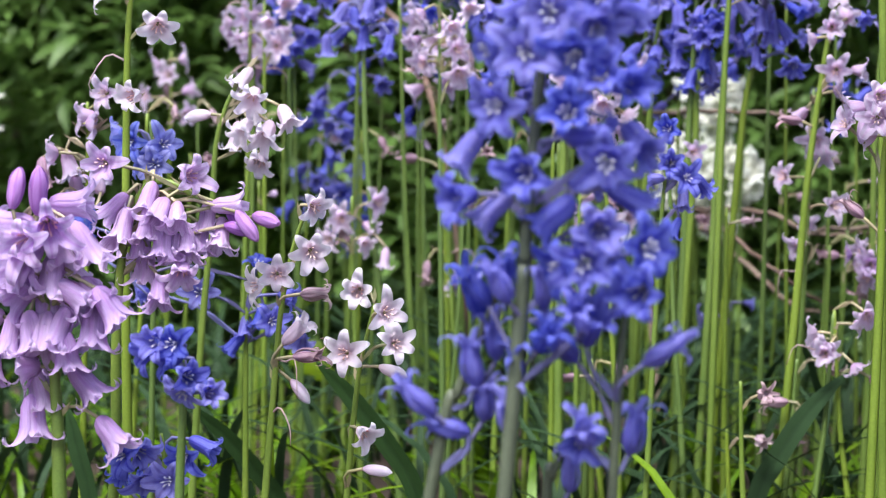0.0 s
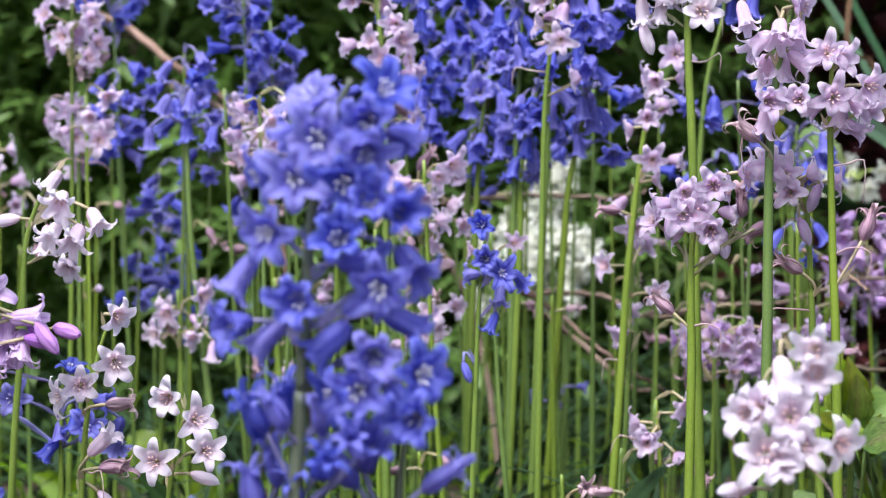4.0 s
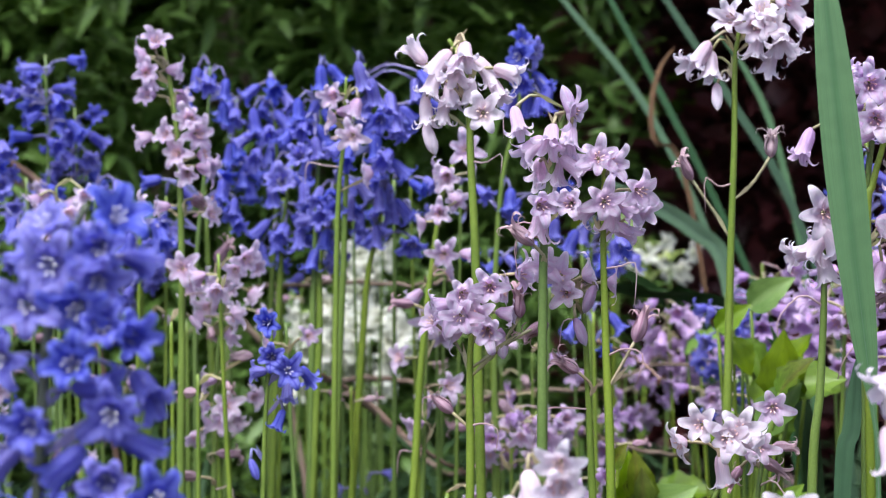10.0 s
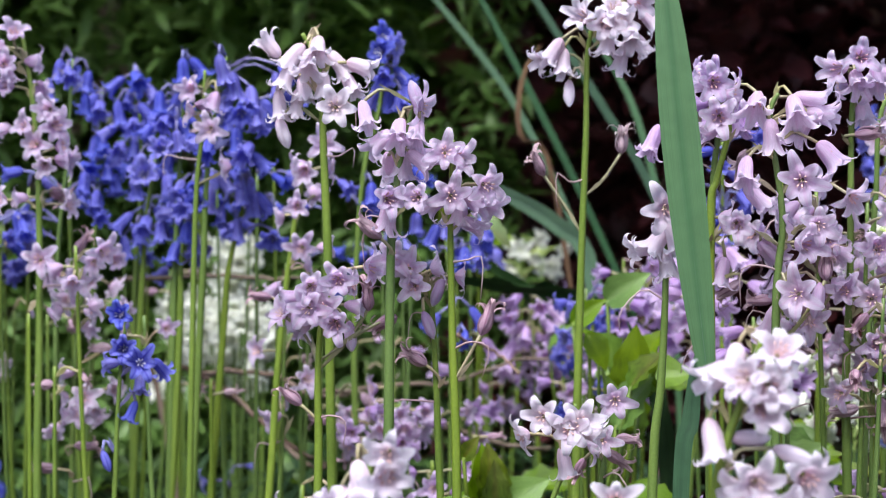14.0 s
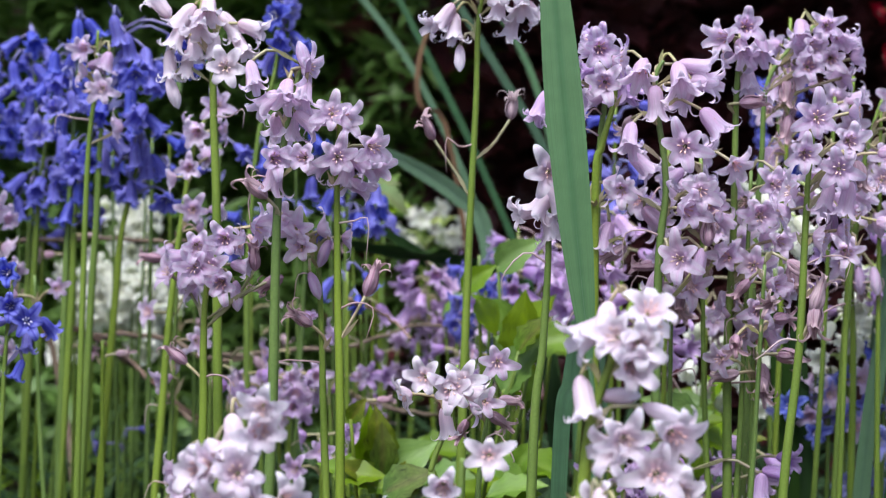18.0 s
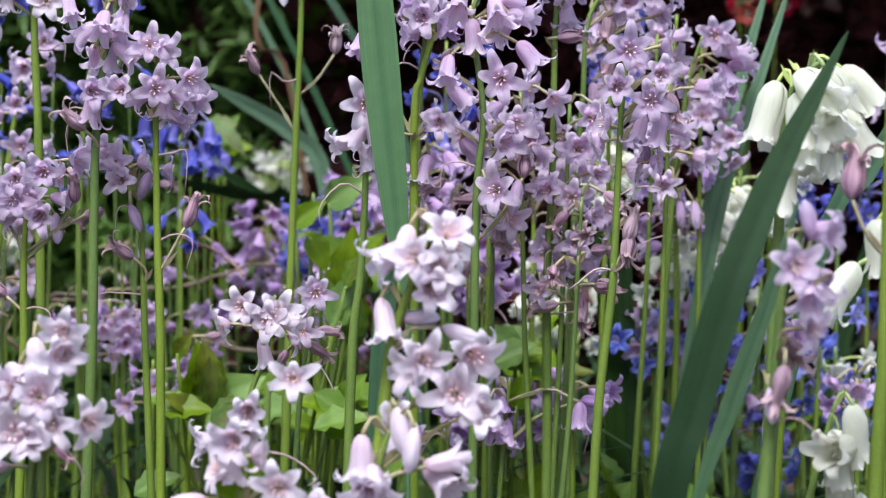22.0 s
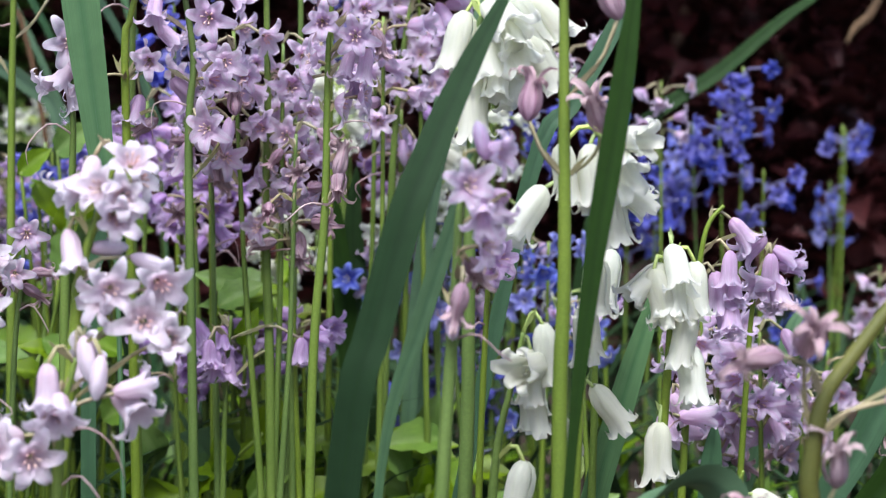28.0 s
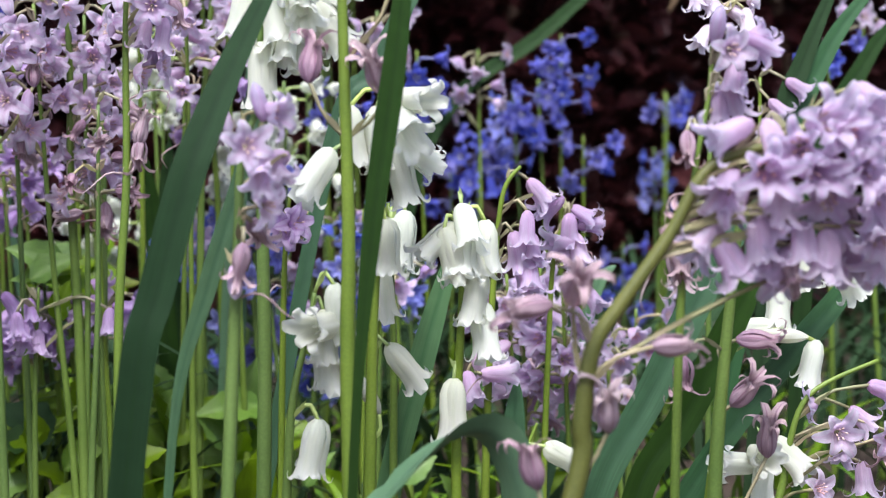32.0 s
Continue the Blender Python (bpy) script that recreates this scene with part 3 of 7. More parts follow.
# ---- flowers ----
bluebell("blue", 0.655, [(-0.2020, 0.3144), (-0.2117, 0.2933), (-0.2161, 0.2675), (-0.2180, 0.2433), (-0.2199, 0.2135), (-0.2216, 0.1907)], [
    ("star", -0.2143, 0.3090, "cul"), ("star", -0.1890, 0.3111, "cur"), ("star", -0.1951, 0.3005, "c"), ("star", -0.2107, 0.2948, "c"), ("star", -0.1949, 0.2891, "cd"),
    ("star", -0.2329, 0.2833, "lc"), ("star", -0.2184, 0.2823, "c"), ("star", -0.2025, 0.2803, "cd"), ("bell", -0.1861, 0.2720, "rc"), ("bell", -0.1826, 0.2535, "rd"),
    ("star", -0.2290, 0.2644, "cl"), ("star", -0.2046, 0.2634, "c"), ("bell", -0.2397, 0.2499, "ld"), ("star", -0.1917, 0.2461, "c"), ("star", -0.2190, 0.2424, "c"),
    ("star", -0.2413, 0.2340, "lc"), ("bell", -0.2305, 0.2299, "ld"), ("bell", -0.2097, 0.2285, "dl"), ("star", -0.1929, 0.2245, "c"), ("star", -0.1771, 0.2184, "cr"),
    ("star", -0.1986, 0.2133, "c"), ("star", -0.2081, 0.2108, "cl"), ("star", -0.1813, 0.2041, "c"), ("wilt", -0.1998, 0.1950, "cu"), ("wilt", -0.2366, 0.2031, "ul"),
    ("wilt", -0.2276, 0.2051, "u"), ("bell", -0.2020, 0.2396, "rb"), ("bell", -0.2219, 0.2971, "lb"), ("star", -0.1855, 0.2949, "rb"), ("star", -0.1941, 0.2757, "c"),
    ("bell", -0.1990, 0.2545, "r"), ("bell", -0.1862, 0.2341, "rd"), ("bell", -0.1884, 0.2100, "rd"), ("wilt", -0.2140, 0.2039, "u"), ("wilt", -0.2124, 0.1871, "ur"),
    ("wilt", -0.2229, 0.1776, "u"), ("wilt", -0.2258, 0.1606, "u"), ("bell", -0.2115, 0.3062, "b"), ("bell", -0.2004, 0.2932, "b"),
], "violet-blue bluebell, starry flowers and bells on dark stem", 1.07, 2.7, dark=True)
bluebell("blue", 0.67, [(-0.2309, 0.2024), (-0.2369, 0.1868), (-0.2453, 0.1652), (-0.2514, 0.1470)], [
    ("wilt", -0.2401, 0.1999, "ul"), ("wilt", -0.2297, 0.2053, "u"), ("wilt", -0.2393, 0.1760, "u"), ("wilt", -0.2582, 0.1639, "ul"), ("wilt", -0.2489, 0.1534, "ul"),
    ("wilt", -0.2324, 0.1849, "u"), ("wilt", -0.2355, 0.1635, "u"),
], "violet-blue bluebell, withered flowers on dark stem", 1.15, 2.4, dark=True)
bluebell("blue", 0.66, [(-0.1855, 0.2003), (-0.1874, 0.1852), (-0.1894, 0.1506)], [
    ("wilt", -0.1727, 0.1839, "ur"), ("wilt", -0.1837, 0.1549, "u"), ("bell", -0.1969, 0.1916, "cu"), ("wilt", -0.1985, 0.1564, "cu"), ("wilt", -0.2084, 0.1848, "lu"),
], "violet-blue bluebell, withered flowers on dark stem", 1.12, 2, dark=True)
bluebell("blue", 0.69, [(-0.2126, 0.1388), (-0.2145, 0.1326), (-0.2164, 0.1261)], [
    ("wilt", -0.2079, 0.1353, "u"), ("star", -0.2027, 0.1482, "c"),
], "violet-blue bluebell, withered flowers on dark stem", 1, 2, dark=True)
bluebell("pale", 0.93, [(-0.4532, 0.3301), (-0.4571, 0.3001), (-0.4587, 0.2313), (-0.4591, 0.1477), (-0.4584, 0.0683)], [
    ("star", -0.4376, 0.3001, "rcd"), ("star", -0.4521, 0.2672, "c"), ("star", -0.4443, 0.3300, "cd"), ("star", -0.4616, 0.3247, "l"), ("star", -0.4692, 0.3193, "l"),
], "pale pink bluebell, starry flowers on slender green stem", 1, 2.9)
bluebell("pale", 0.98, [(-0.4110, 0.2819), (-0.4215, 0.2647), (-0.4281, 0.2416), (-0.4306, 0.2010), (-0.4361, 0.1425), (-0.4415, 0.0592)], [
    ("bell", -0.4131, 0.2767, "ld"), ("bell", -0.4050, 0.2671, "cd"), ("bell", -0.3902, 0.2577, "rd"), ("bell", -0.4095, 0.2510, "cd"), ("bell", -0.3982, 0.2491, "cd"),
    ("star", -0.4021, 0.2332, "cd"), ("bud", -0.4380, 0.2571, "l"), ("tube", -0.4080, 0.2619, "d"), ("bell", -0.4170, 0.2474, "d"),
], "pale pink bluebell, nodding bells on slender green stem", 1, 2.2)
bluebell("mauve", 0.86, [(-0.3983, 0.2191), (-0.4116, 0.2278), (-0.4250, 0.2251), (-0.4345, 0.2005), (-0.4388, 0.1565), (-0.4406, 0.0828)], [
    ("bell", -0.4371, 0.2172, "dl"), ("bell", -0.4210, 0.2098, "d"), ("bell", -0.4063, 0.2139, "cd"), ("star", -0.3988, 0.2318, "cr"), ("bud", -0.3825, 0.2117, "rd"),
    ("bud", -0.3746, 0.2098, "rd"), ("bell", -0.3891, 0.2052, "d"), ("bell", -0.3997, 0.2025, "d"), ("bell", -0.4138, 0.2014, "d"), ("bell", -0.4283, 0.2001, "d"),
    ("bell", -0.4418, 0.1978, "dl"), ("bud", -0.3686, 0.2120, "r"), ("star", -0.4397, 0.2369, "c"), ("star", -0.4037, 0.1871, "cd"), ("bell", -0.4158, 0.1791, "d"),
    ("bell", -0.4318, 0.2096, "d"), ("bell", -0.4090, 0.1985, "d"), ("bell", -0.4210, 0.2213, "cd"), ("bell", -0.3957, 0.2128, "d"), ("bell", -0.4251, 0.1904, "d"),
    ("bell", -0.4024, 0.2012, "cd"), ("bud", -0.3786, 0.2080, "r"), ("bell", -0.4143, 0.2150, "cd"), ("bell", -0.3851, 0.2180, "r"),
], "mauve-purple bluebell, nodding bells and buds on slender green stem", 1.05, 2.6)
bluebell("mauve", 0.8, [(-0.4571, 0.2115), (-0.4484, 0.1826), (-0.4454, 0.1536), (-0.4435, 0.1244), (-0.4428, 0.0945)], [
    ("bud", -0.4595, 0.2271, "u"), ("bell", -0.4609, 0.2114, "l"), ("bell", -0.4520, 0.2055, "c"), ("bell", -0.4372, 0.2210, "r"), ("bell", -0.4598, 0.1945, "d"),
    ("bell", -0.4516, 0.1995, "cd"), ("bell", -0.4406, 0.1997, "rd"), ("bell", -0.4594, 0.1824, "dl"), ("bell", -0.4485, 0.1766, "d"), ("bell", -0.4344, 0.1830, "rd"),
    ("bell", -0.4256, 0.1832, "rd"), ("bell", -0.4519, 0.1668, "d"), ("bell", -0.4391, 0.1695, "d"), ("bell", -0.4257, 0.1687, "d"), ("bell", -0.4322, 0.1443, "rd"),
    ("bell", -0.4540, 0.1289, "d"), ("bell", -0.4196, 0.1228, "rd"), ("star", -0.4564, 0.1508, "l"), ("bell", -0.4752, 0.1990, "l"), ("bell", -0.4781, 0.1721, "l"),
    ("bell", -0.4731, 0.1503, "d"), ("bell", -0.4418, 0.2118, "rc"), ("bell", -0.4292, 0.2048, "rd"), ("bell", -0.4433, 0.1900, "d"), ("bell", -0.4627, 0.1652, "d"),
    ("bell", -0.4372, 0.1587, "d"), ("bell", -0.4526, 0.1412, "d"), ("bell", -0.4180, 0.1786, "rd"), ("bud", -0.4493, 0.2261, "u"), ("bell", -0.4460, 0.1657, "cd"),
    ("bell", -0.4663, 0.1871, "l"),
], "mauve-purple bluebell, nodding bells and buds on thick green stem", 1.3, 3.4)
bluebell("pink", 1, [(-0.5049, 0.2641), (-0.5052, 0.2134), (-0.5073, 0.1382), (-0.5095, 0.0522)], [
    ("star", -0.5049, 0.2567, "l"), ("star", -0.4908, 0.2686, "c"), ("star", -0.5224, 0.2371, "l"), ("bell", -0.5146, 0.2312, "d"), ("star", -0.4987, 0.2523, "r"),
    ("bell", -0.5115, 0.2193, "d"),
], "lilac-pink bluebell, starry flowers and bells on slender green stem", 0.95, 2.2)
bluebell("sky", 0.97, [(-0.4596, 0.2544), (-0.4581, 0.2011), (-0.4605, 0.0603)], [
    ("star", -0.4663, 0.2442, "c"), ("star", -0.4483, 0.2430, "cr"), ("star", -0.4588, 0.2357, "cd"), ("star", -0.4769, 0.2485, "l"), ("star", -0.4528, 0.2329, "c"),
    ("star", -0.4679, 0.2327, "l"), ("star", -0.5000, 0.2004, "l"), ("star", -0.4908, 0.2063, "l"), ("star", -0.5062, 0.1915, "l"),
], "light blue bluebell, starry flowers on slender green stem", 0.9, 2)
bluebell("blue", 0.79, [(-0.3840, 0.1627), (-0.3836, 0.1425), (-0.3857, 0.0990)], [
    ("star", -0.3922, 0.1660, "c"), ("star", -0.3885, 0.1578, "cl"), ("star", -0.3774, 0.1510, "cr"), ("star", -0.3812, 0.1438, "cd"), ("bell", -0.3689, 0.1454, "rc"),
    ("star", -0.3983, 0.1611, "l"), ("star", -0.3840, 0.1651, "c"),
], "violet-blue bluebell, starry flowers on slender green stem", 0.95, 2.4)
bluebell("blue", 0.85, [(-0.4140, 0.1148), (-0.4114, 0.0860)], [
    ("star", -0.4287, 0.1065, "c"), ("star", -0.4199, 0.1069, "cr"), ("star", -0.3994, 0.1064, "c"), ("bell", -0.3941, 0.1104, "r"), ("bell", -0.4315, 0.0986, "d"),
    ("star", -0.4061, 0.0958, "c"), ("star", -0.4181, 0.0940, "cd"),
], "violet-blue bluebell, starry flowers and bells on slender green stem", 0.95, 2)
bluebell("blue", 1, [(-0.4154, 0.1824), (-0.4179, 0.1407), (-0.4185, 0.0562)], [
    ("star", -0.4384, 0.1655, "c"), ("star", -0.4108, 0.1810, "u"), ("bell", -0.4231, 0.1376, "dl"), ("bell", -0.4093, 0.1529, "d"), ("star", -0.3934, 0.1636, "r"),
    ("star", -0.4001, 0.1516, "cr"), ("bell", -0.4185, 0.1467, "d"), ("star", -0.4742, 0.1631, "l"), ("bell", -0.4757, 0.1661, "d"),
], "violet-blue bluebell, starry flowers and bells on slender green stem", 0.9, 2)
bluebell("pale", 0.89, [(-0.3577, 0.2130), (-0.3638, 0.1946), (-0.3692, 0.1656), (-0.3725, 0.1284), (-0.3766, 0.0797)], [
    ("star", -0.3502, 0.2166, "rc"), ("star", -0.3509, 0.1962, "rc"), ("star", -0.3793, 0.1798, "lc"), ("tube", -0.3616, 0.1578, "ru"), ("wilt", -0.3549, 0.1475, "r"),
    ("bud", -0.3602, 0.1301, "rd"), ("star", -0.3671, 0.1861, "c"), ("wilt", -0.3522, 0.1765, "r"),
], "pale pink bluebell, starry flowers and withered ones on slender green stem", 0.95, 1.9)
bluebell("pale", 0.93, [(-0.3331, 0.1678), (-0.3397, 0.1402), (-0.3427, 0.1181), (-0.3467, 0.0732)], [
    ("star", -0.3387, 0.1753, "c"), ("star", -0.3242, 0.1653, "cr"), ("star", -0.3197, 0.1504, "cr"), ("star", -0.3447, 0.1455, "c"), ("bud", -0.3246, 0.1352, "r"),
    ("star", -0.3351, 0.1052, "rc"), ("bud", -0.3305, 0.0877, "r"),
], "pale pink bluebell, starry flowers and buds on slender green stem", 0.95, 1.8)
bluebell("blue", 1.2, [(-0.4016, 0.3133), (-0.3996, 0.2406), (-0.3932, 0.1708), (-0.3828, 0.0831), (-0.3770, 0.0187)], [
    ("bell", -0.4230, 0.2994, "d"), ("bell", -0.4016, 0.3047, "d"), ("bell", -0.3856, 0.2995, "d"), ("bell", -0.4159, 0.3202, "dl"), ("bell", -0.3981, 0.3219, "d"),
    ("bell", -0.4070, 0.3167, "d"),
], "violet-blue bluebell, nodding bells on thick green stem", 0.95, 3)
bluebell("pink", 1.25, [(-0.3672, 0.3224), (-0.3658, 0.2723), (-0.3591, 0.2040), (-0.3541, 0.0099)], [
    ("star", -0.3745, 0.3170, "c"), ("star", -0.3573, 0.3134, "r"), ("star", -0.3707, 0.2902, "c"), ("star", -0.3779, 0.2722, "l"), ("star", -0.3552, 0.2741, "r"),
    ("star", -0.3634, 0.3027, "c"), ("wilt", -0.3832, 0.2282, "l"), ("wilt", -0.3698, 0.1567, "d"), ("star", -0.3514, 0.1498, "r"),
], "lilac-pink bluebell, starry flowers and withered ones on slender green stem", 1, 2.2)
bluebell("pink", 1.25, [(-0.4850, 0.3298), (-0.4862, 0.2570), (-0.4890, 0.0040)], [
    ("star", -0.4862, 0.3189, "c"), ("star", -0.4824, 0.3007, "c"), ("star", -0.5033, 0.3153, "l"), ("star", -0.4767, 0.2953, "r"), ("star", -0.4919, 0.2971, "l"),
], "lilac-pink bluebell, starry flowers on slender green stem", 1, 2.2)
spike("blue", -0.4603, 1.35, 0.2762, 0.0420, 6, 18, ("bell",), 0.8, 0.9, label="violet-blue bluebell with nodding bells in shade at the back")
spike("blue", -0.4666, 1.32, 0.2299, 0.0485, 5, 19, ("bell",), 0.7, 0.9, label="violet-blue bluebell with nodding bells in shade at the back")
spike("blue", -0.4791, 1.3, 0.3247, 0.0404, 9, 20, ("bell",), 0.6, 0.9, label="violet-blue bluebell with nodding bells in shade at the back")
spike("pink", -0.4084, 1.2, 0.2021, 0.0305, 6, 21, ("star",), 0.3, 0.9, label="lilac-pink bluebell with starry flowers amid the border")
spike("blue", -0.4621, 1.4, 0.2239, 0.0633, 7, 22, ("bell",), 0.6, 0.9, label="violet-blue bluebell with nodding bells in shade at the back")
spike("pink", -0.5749, 1.35, 0.2955, 0.0458, 6, 23, ("star",), 0.3, 0.9, label="lilac-pink bluebell with starry flowers in shade at the back")
spike("white", -0.7460, 1.4, 0.2711, 0.0633, 8, 24, ("bell",), 0.8, 0.9, label="creamy white bluebell with nodding bells in shade at the back")
spike("blue", -0.3765, 1.25, 0.4037, 0.0636, 12, 25, ("bell",), 0.8, 0.9, label="violet-blue bluebell with nodding bells amid the border")
spike("blue", -0.4152, 1.25, 0.3490, 0.0460, 10, 26, ("bell",), 0.8, 0.9, label="violet-blue bluebell with nodding bells amid the border")
spike("blue", -0.3657, 1.28, 0.3714, 0.0543, 10, 27, ("bell",), 0.8, 0.9, label="violet-blue bluebell with nodding bells in shade at the back")
spike("blue", -0.4730, 1.3, 0.3437, 0.0551, 8, 28, ("bell",), 0.8, 0.9, label="violet-blue bluebell with nodding bells in shade at the back")
spike("blue", -0.4919, 1.35, 0.4107, 0.0344, 8, 29, ("bell",), 0.6, 0.9, label="violet-blue bluebell with nodding bells in shade at the back")
spike("pink", -0.3442, 1.15, 0.3191, 0.0423, 9, 30, ("star",), 0.3, 0.9, label="lilac-pink bluebell with starry flowers amid the border")
spike("pink", -0.4721, 1.2, 0.3922, 0.0509, 12, 31, ("star",), 0.3, 0.9, label="lilac-pink bluebell with starry flowers amid the border")
spike("pink", -0.4645, 1.2, 0.3233, 0.0339, 7, 32, ("star",), 0.4, 0.9, label="lilac-pink bluebell with starry flowers amid the border")
spike("pink", -0.2496, 1.2, 0.2751, 0.0373, 6, 33, ("star",), 0.3, 0.9, label="lilac-pink bluebell with starry flowers amid the border")
spike("pink", -0.2535, 1.2, 0.1970, 0.0305, 5, 34, ("star",), 0.3, 0.9, label="lilac-pink bluebell with starry flowers amid the border")
spike("blue", -0.4563, 1.35, 0.2173, 0.0420, 6, 35, ("bell",), 0.6, 0.9, label="violet-blue bluebell with nodding bells in shade at the back")
bluebell("pink", 1.14, [(-0.2790, 0.4110), (-0.2727, 0.3723), (-0.2691, 0.3239), (-0.2689, 0.2365), (-0.2707, 0.1448)], [
    ("star", -0.2800, 0.4071, "cu"), ("star", -0.2908, 0.3975, "l"), ("star", -0.2697, 0.3894, "r"), ("star", -0.2850, 0.3885, "c"), ("star", -0.2851, 0.3756, "cl"),
    ("star", -0.2607, 0.3619, "c"), ("star", -0.2911, 0.3507, "l"), ("star", -0.2748, 0.3529, "c"), ("star", -0.2559, 0.3529, "cr"), ("star", -0.2683, 0.3426, "c"),
    ("star", -0.2533, 0.3416, "r"), ("star", -0.2625, 0.3297, "c"), ("star", -0.2505, 0.3335, "r"), ("star", -0.2805, 0.3116, "l"), ("star", -0.2913, 0.3109, "l"),
    ("star", -0.2506, 0.3077, "r"), ("star", -0.2654, 0.2770, "c"),
], "lilac-pink bluebell, starry flowers on slender green stem", 0.95, 2.6)
bluebell("pink", 1.16, [(-0.2423, 0.2812), (-0.2491, 0.2483), (-0.2536, 0.2021), (-0.2553, 0.1419)], [
    ("star", -0.2383, 0.2747, "c"), ("star", -0.2480, 0.2648, "c"), ("star", -0.2624, 0.2466, "l"), ("star", -0.2421, 0.2467, "r"), ("wilt", -0.2489, 0.2845, "u"),
    ("star", -0.2557, 0.2532, "l"), ("star", -0.2444, 0.1968, "c"), ("star", -0.2590, 0.1833, "l"), ("star", -0.2471, 0.1873, "c"), ("wilt", -0.2386, 0.2236, "l"),
    ("star", -0.2576, 0.2104, "l"), ("wilt", -0.2458, 0.1674, "r"), ("wilt", -0.2695, 0.1541, "l"),
], "lilac-pink bluebell, starry flowers and withered ones on slender green stem", 0.9, 1.9)
bluebell("blue", 1.035, [(-0.1985, 0.2555), (-0.2028, 0.2202), (-0.2060, 0.1607)], [
    ("star", -0.2006, 0.2525, "c"), ("star", -0.1986, 0.2349, "c"), ("star", -0.1898, 0.2276, "rc"), ("star", -0.2081, 0.2261, "l"), ("tube", -0.1928, 0.2167, "d"),
    ("tube", -0.1964, 0.2011, "dl"), ("bud", -0.2101, 0.1754, "d"),
], "violet-blue bluebell, starry flowers and slim bells on slender green stem", 0.8, 1.6)
bluebell("blue", 1.27, [(-0.2340, 0.3910), (-0.2330, 0.3210), (-0.2360, 0.2720), (-0.2380, 0.2140)], [
    ("bell", -0.2490, 0.3840, "ld"), ("bell", -0.2340, 0.3870, "rd"), ("bell", -0.2410, 0.3750, "d"), ("tube", -0.2460, 0.3660, "d"), ("bell", -0.2280, 0.3660, "rd"),
    ("tube", -0.2350, 0.3580, "cd"), ("bell", -0.2530, 0.3530, "ld"), ("bell", -0.2570, 0.3470, "d"), ("bell", -0.2370, 0.3440, "d"), ("bell", -0.2440, 0.3430, "cd"),
    ("bell", -0.2250, 0.3780, "rd"),
], "violet-blue bluebell, nodding bells on arching slender green stem", 0.95, 2.3)
bluebell("blue", 1.3, [(-0.2630, 0.3810), (-0.2670, 0.3160), (-0.2690, 0.2710), (-0.2710, 0.2120)], [
    ("cup", -0.2820, 0.3930, "rc"), ("bell", -0.2700, 0.3730, "ld"), ("bell", -0.2630, 0.3690, "cd"), ("bell", -0.2680, 0.3450, "d"), ("tube", -0.2530, 0.3340, "rd"),
    ("tube", -0.2590, 0.3300, "d"), ("bell", -0.2720, 0.3270, "d"), ("bell", -0.2770, 0.3140, "d"), ("bell", -0.2650, 0.3100, "cd"), ("bell", -0.2550, 0.3210, "d"),
], "violet-blue bluebell, nodding bells on arching slender green stem", 0.95, 2.3)
bluebell("blue", 1.2, [(-0.1930, 0.3920), (-0.1970, 0.3350), (-0.2000, 0.2740), (-0.2020, 0.2200)], [
    ("bell", -0.2080, 0.3690, "d"), ("bell", -0.1990, 0.3690, "d"), ("bell", -0.2050, 0.3580, "cd"), ("tube", -0.1940, 0.3540, "rd"), ("bell", -0.1940, 0.3880, "d"),
    ("bell", -0.1860, 0.3900, "rd"), ("bell", -0.2060, 0.3410, "c"), ("bell", -0.1970, 0.3460, "d"), ("bell", -0.2140, 0.3530, "ld"), ("bell", -0.1900, 0.3640, "d"),
], "violet-blue bluebell, nodding bells on arching slender green stem", 0.95, 2.3)
bluebell("blue", 1.18, [(-0.1660, 0.3950), (-0.1730, 0.3620), (-0.1780, 0.3220), (-0.1800, 0.2750), (-0.1830, 0.2210)], [
    ("tube", -0.1680, 0.3890, "d"), ("tube", -0.1610, 0.3790, "d"), ("bell", -0.1510, 0.3710, "d"), ("bell", -0.1660, 0.3690, "d"), ("cup", -0.1560, 0.3610, "cd"),
    ("bell", -0.1470, 0.3590, "d"), ("tube", -0.1420, 0.3660, "rd"), ("bell", -0.1650, 0.3590, "d"), ("tube", -0.1810, 0.3460, "ld"), ("bell", -0.1760, 0.3410, "cd"),
    ("bell", -0.1600, 0.3460, "d"), ("bell", -0.1530, 0.3390, "cd"), ("bell", -0.1470, 0.3330, "rd"), ("bell", -0.1300, 0.3850, "rd"), ("bell", -0.1360, 0.3790, "d"),
], "violet-blue bluebell, nodding bells on arching slender green stem", 0.95, 2.3)
bluebell("blue", 1.25, [(-0.2200, 0.3380), (-0.2260, 0.3010), (-0.2280, 0.2730), (-0.2310, 0.2160)], [
    ("tube", -0.2320, 0.3320, "d"), ("bell", -0.2230, 0.3320, "d"), ("bell", -0.2150, 0.3270, "rd"), ("bell", -0.2120, 0.3190, "d"), ("cup", -0.2250, 0.3270, "c"),
    ("tube", -0.2400, 0.2970, "ld"), ("bell", -0.2250, 0.2950, "cd"), ("tube", -0.2400, 0.2810, "d"), ("bell", -0.2160, 0.3000, "rd"), ("bell", -0.2330, 0.3190, "d"),
], "violet-blue bluebell, nodding bells on arching slender green stem", 0.95, 2.3)
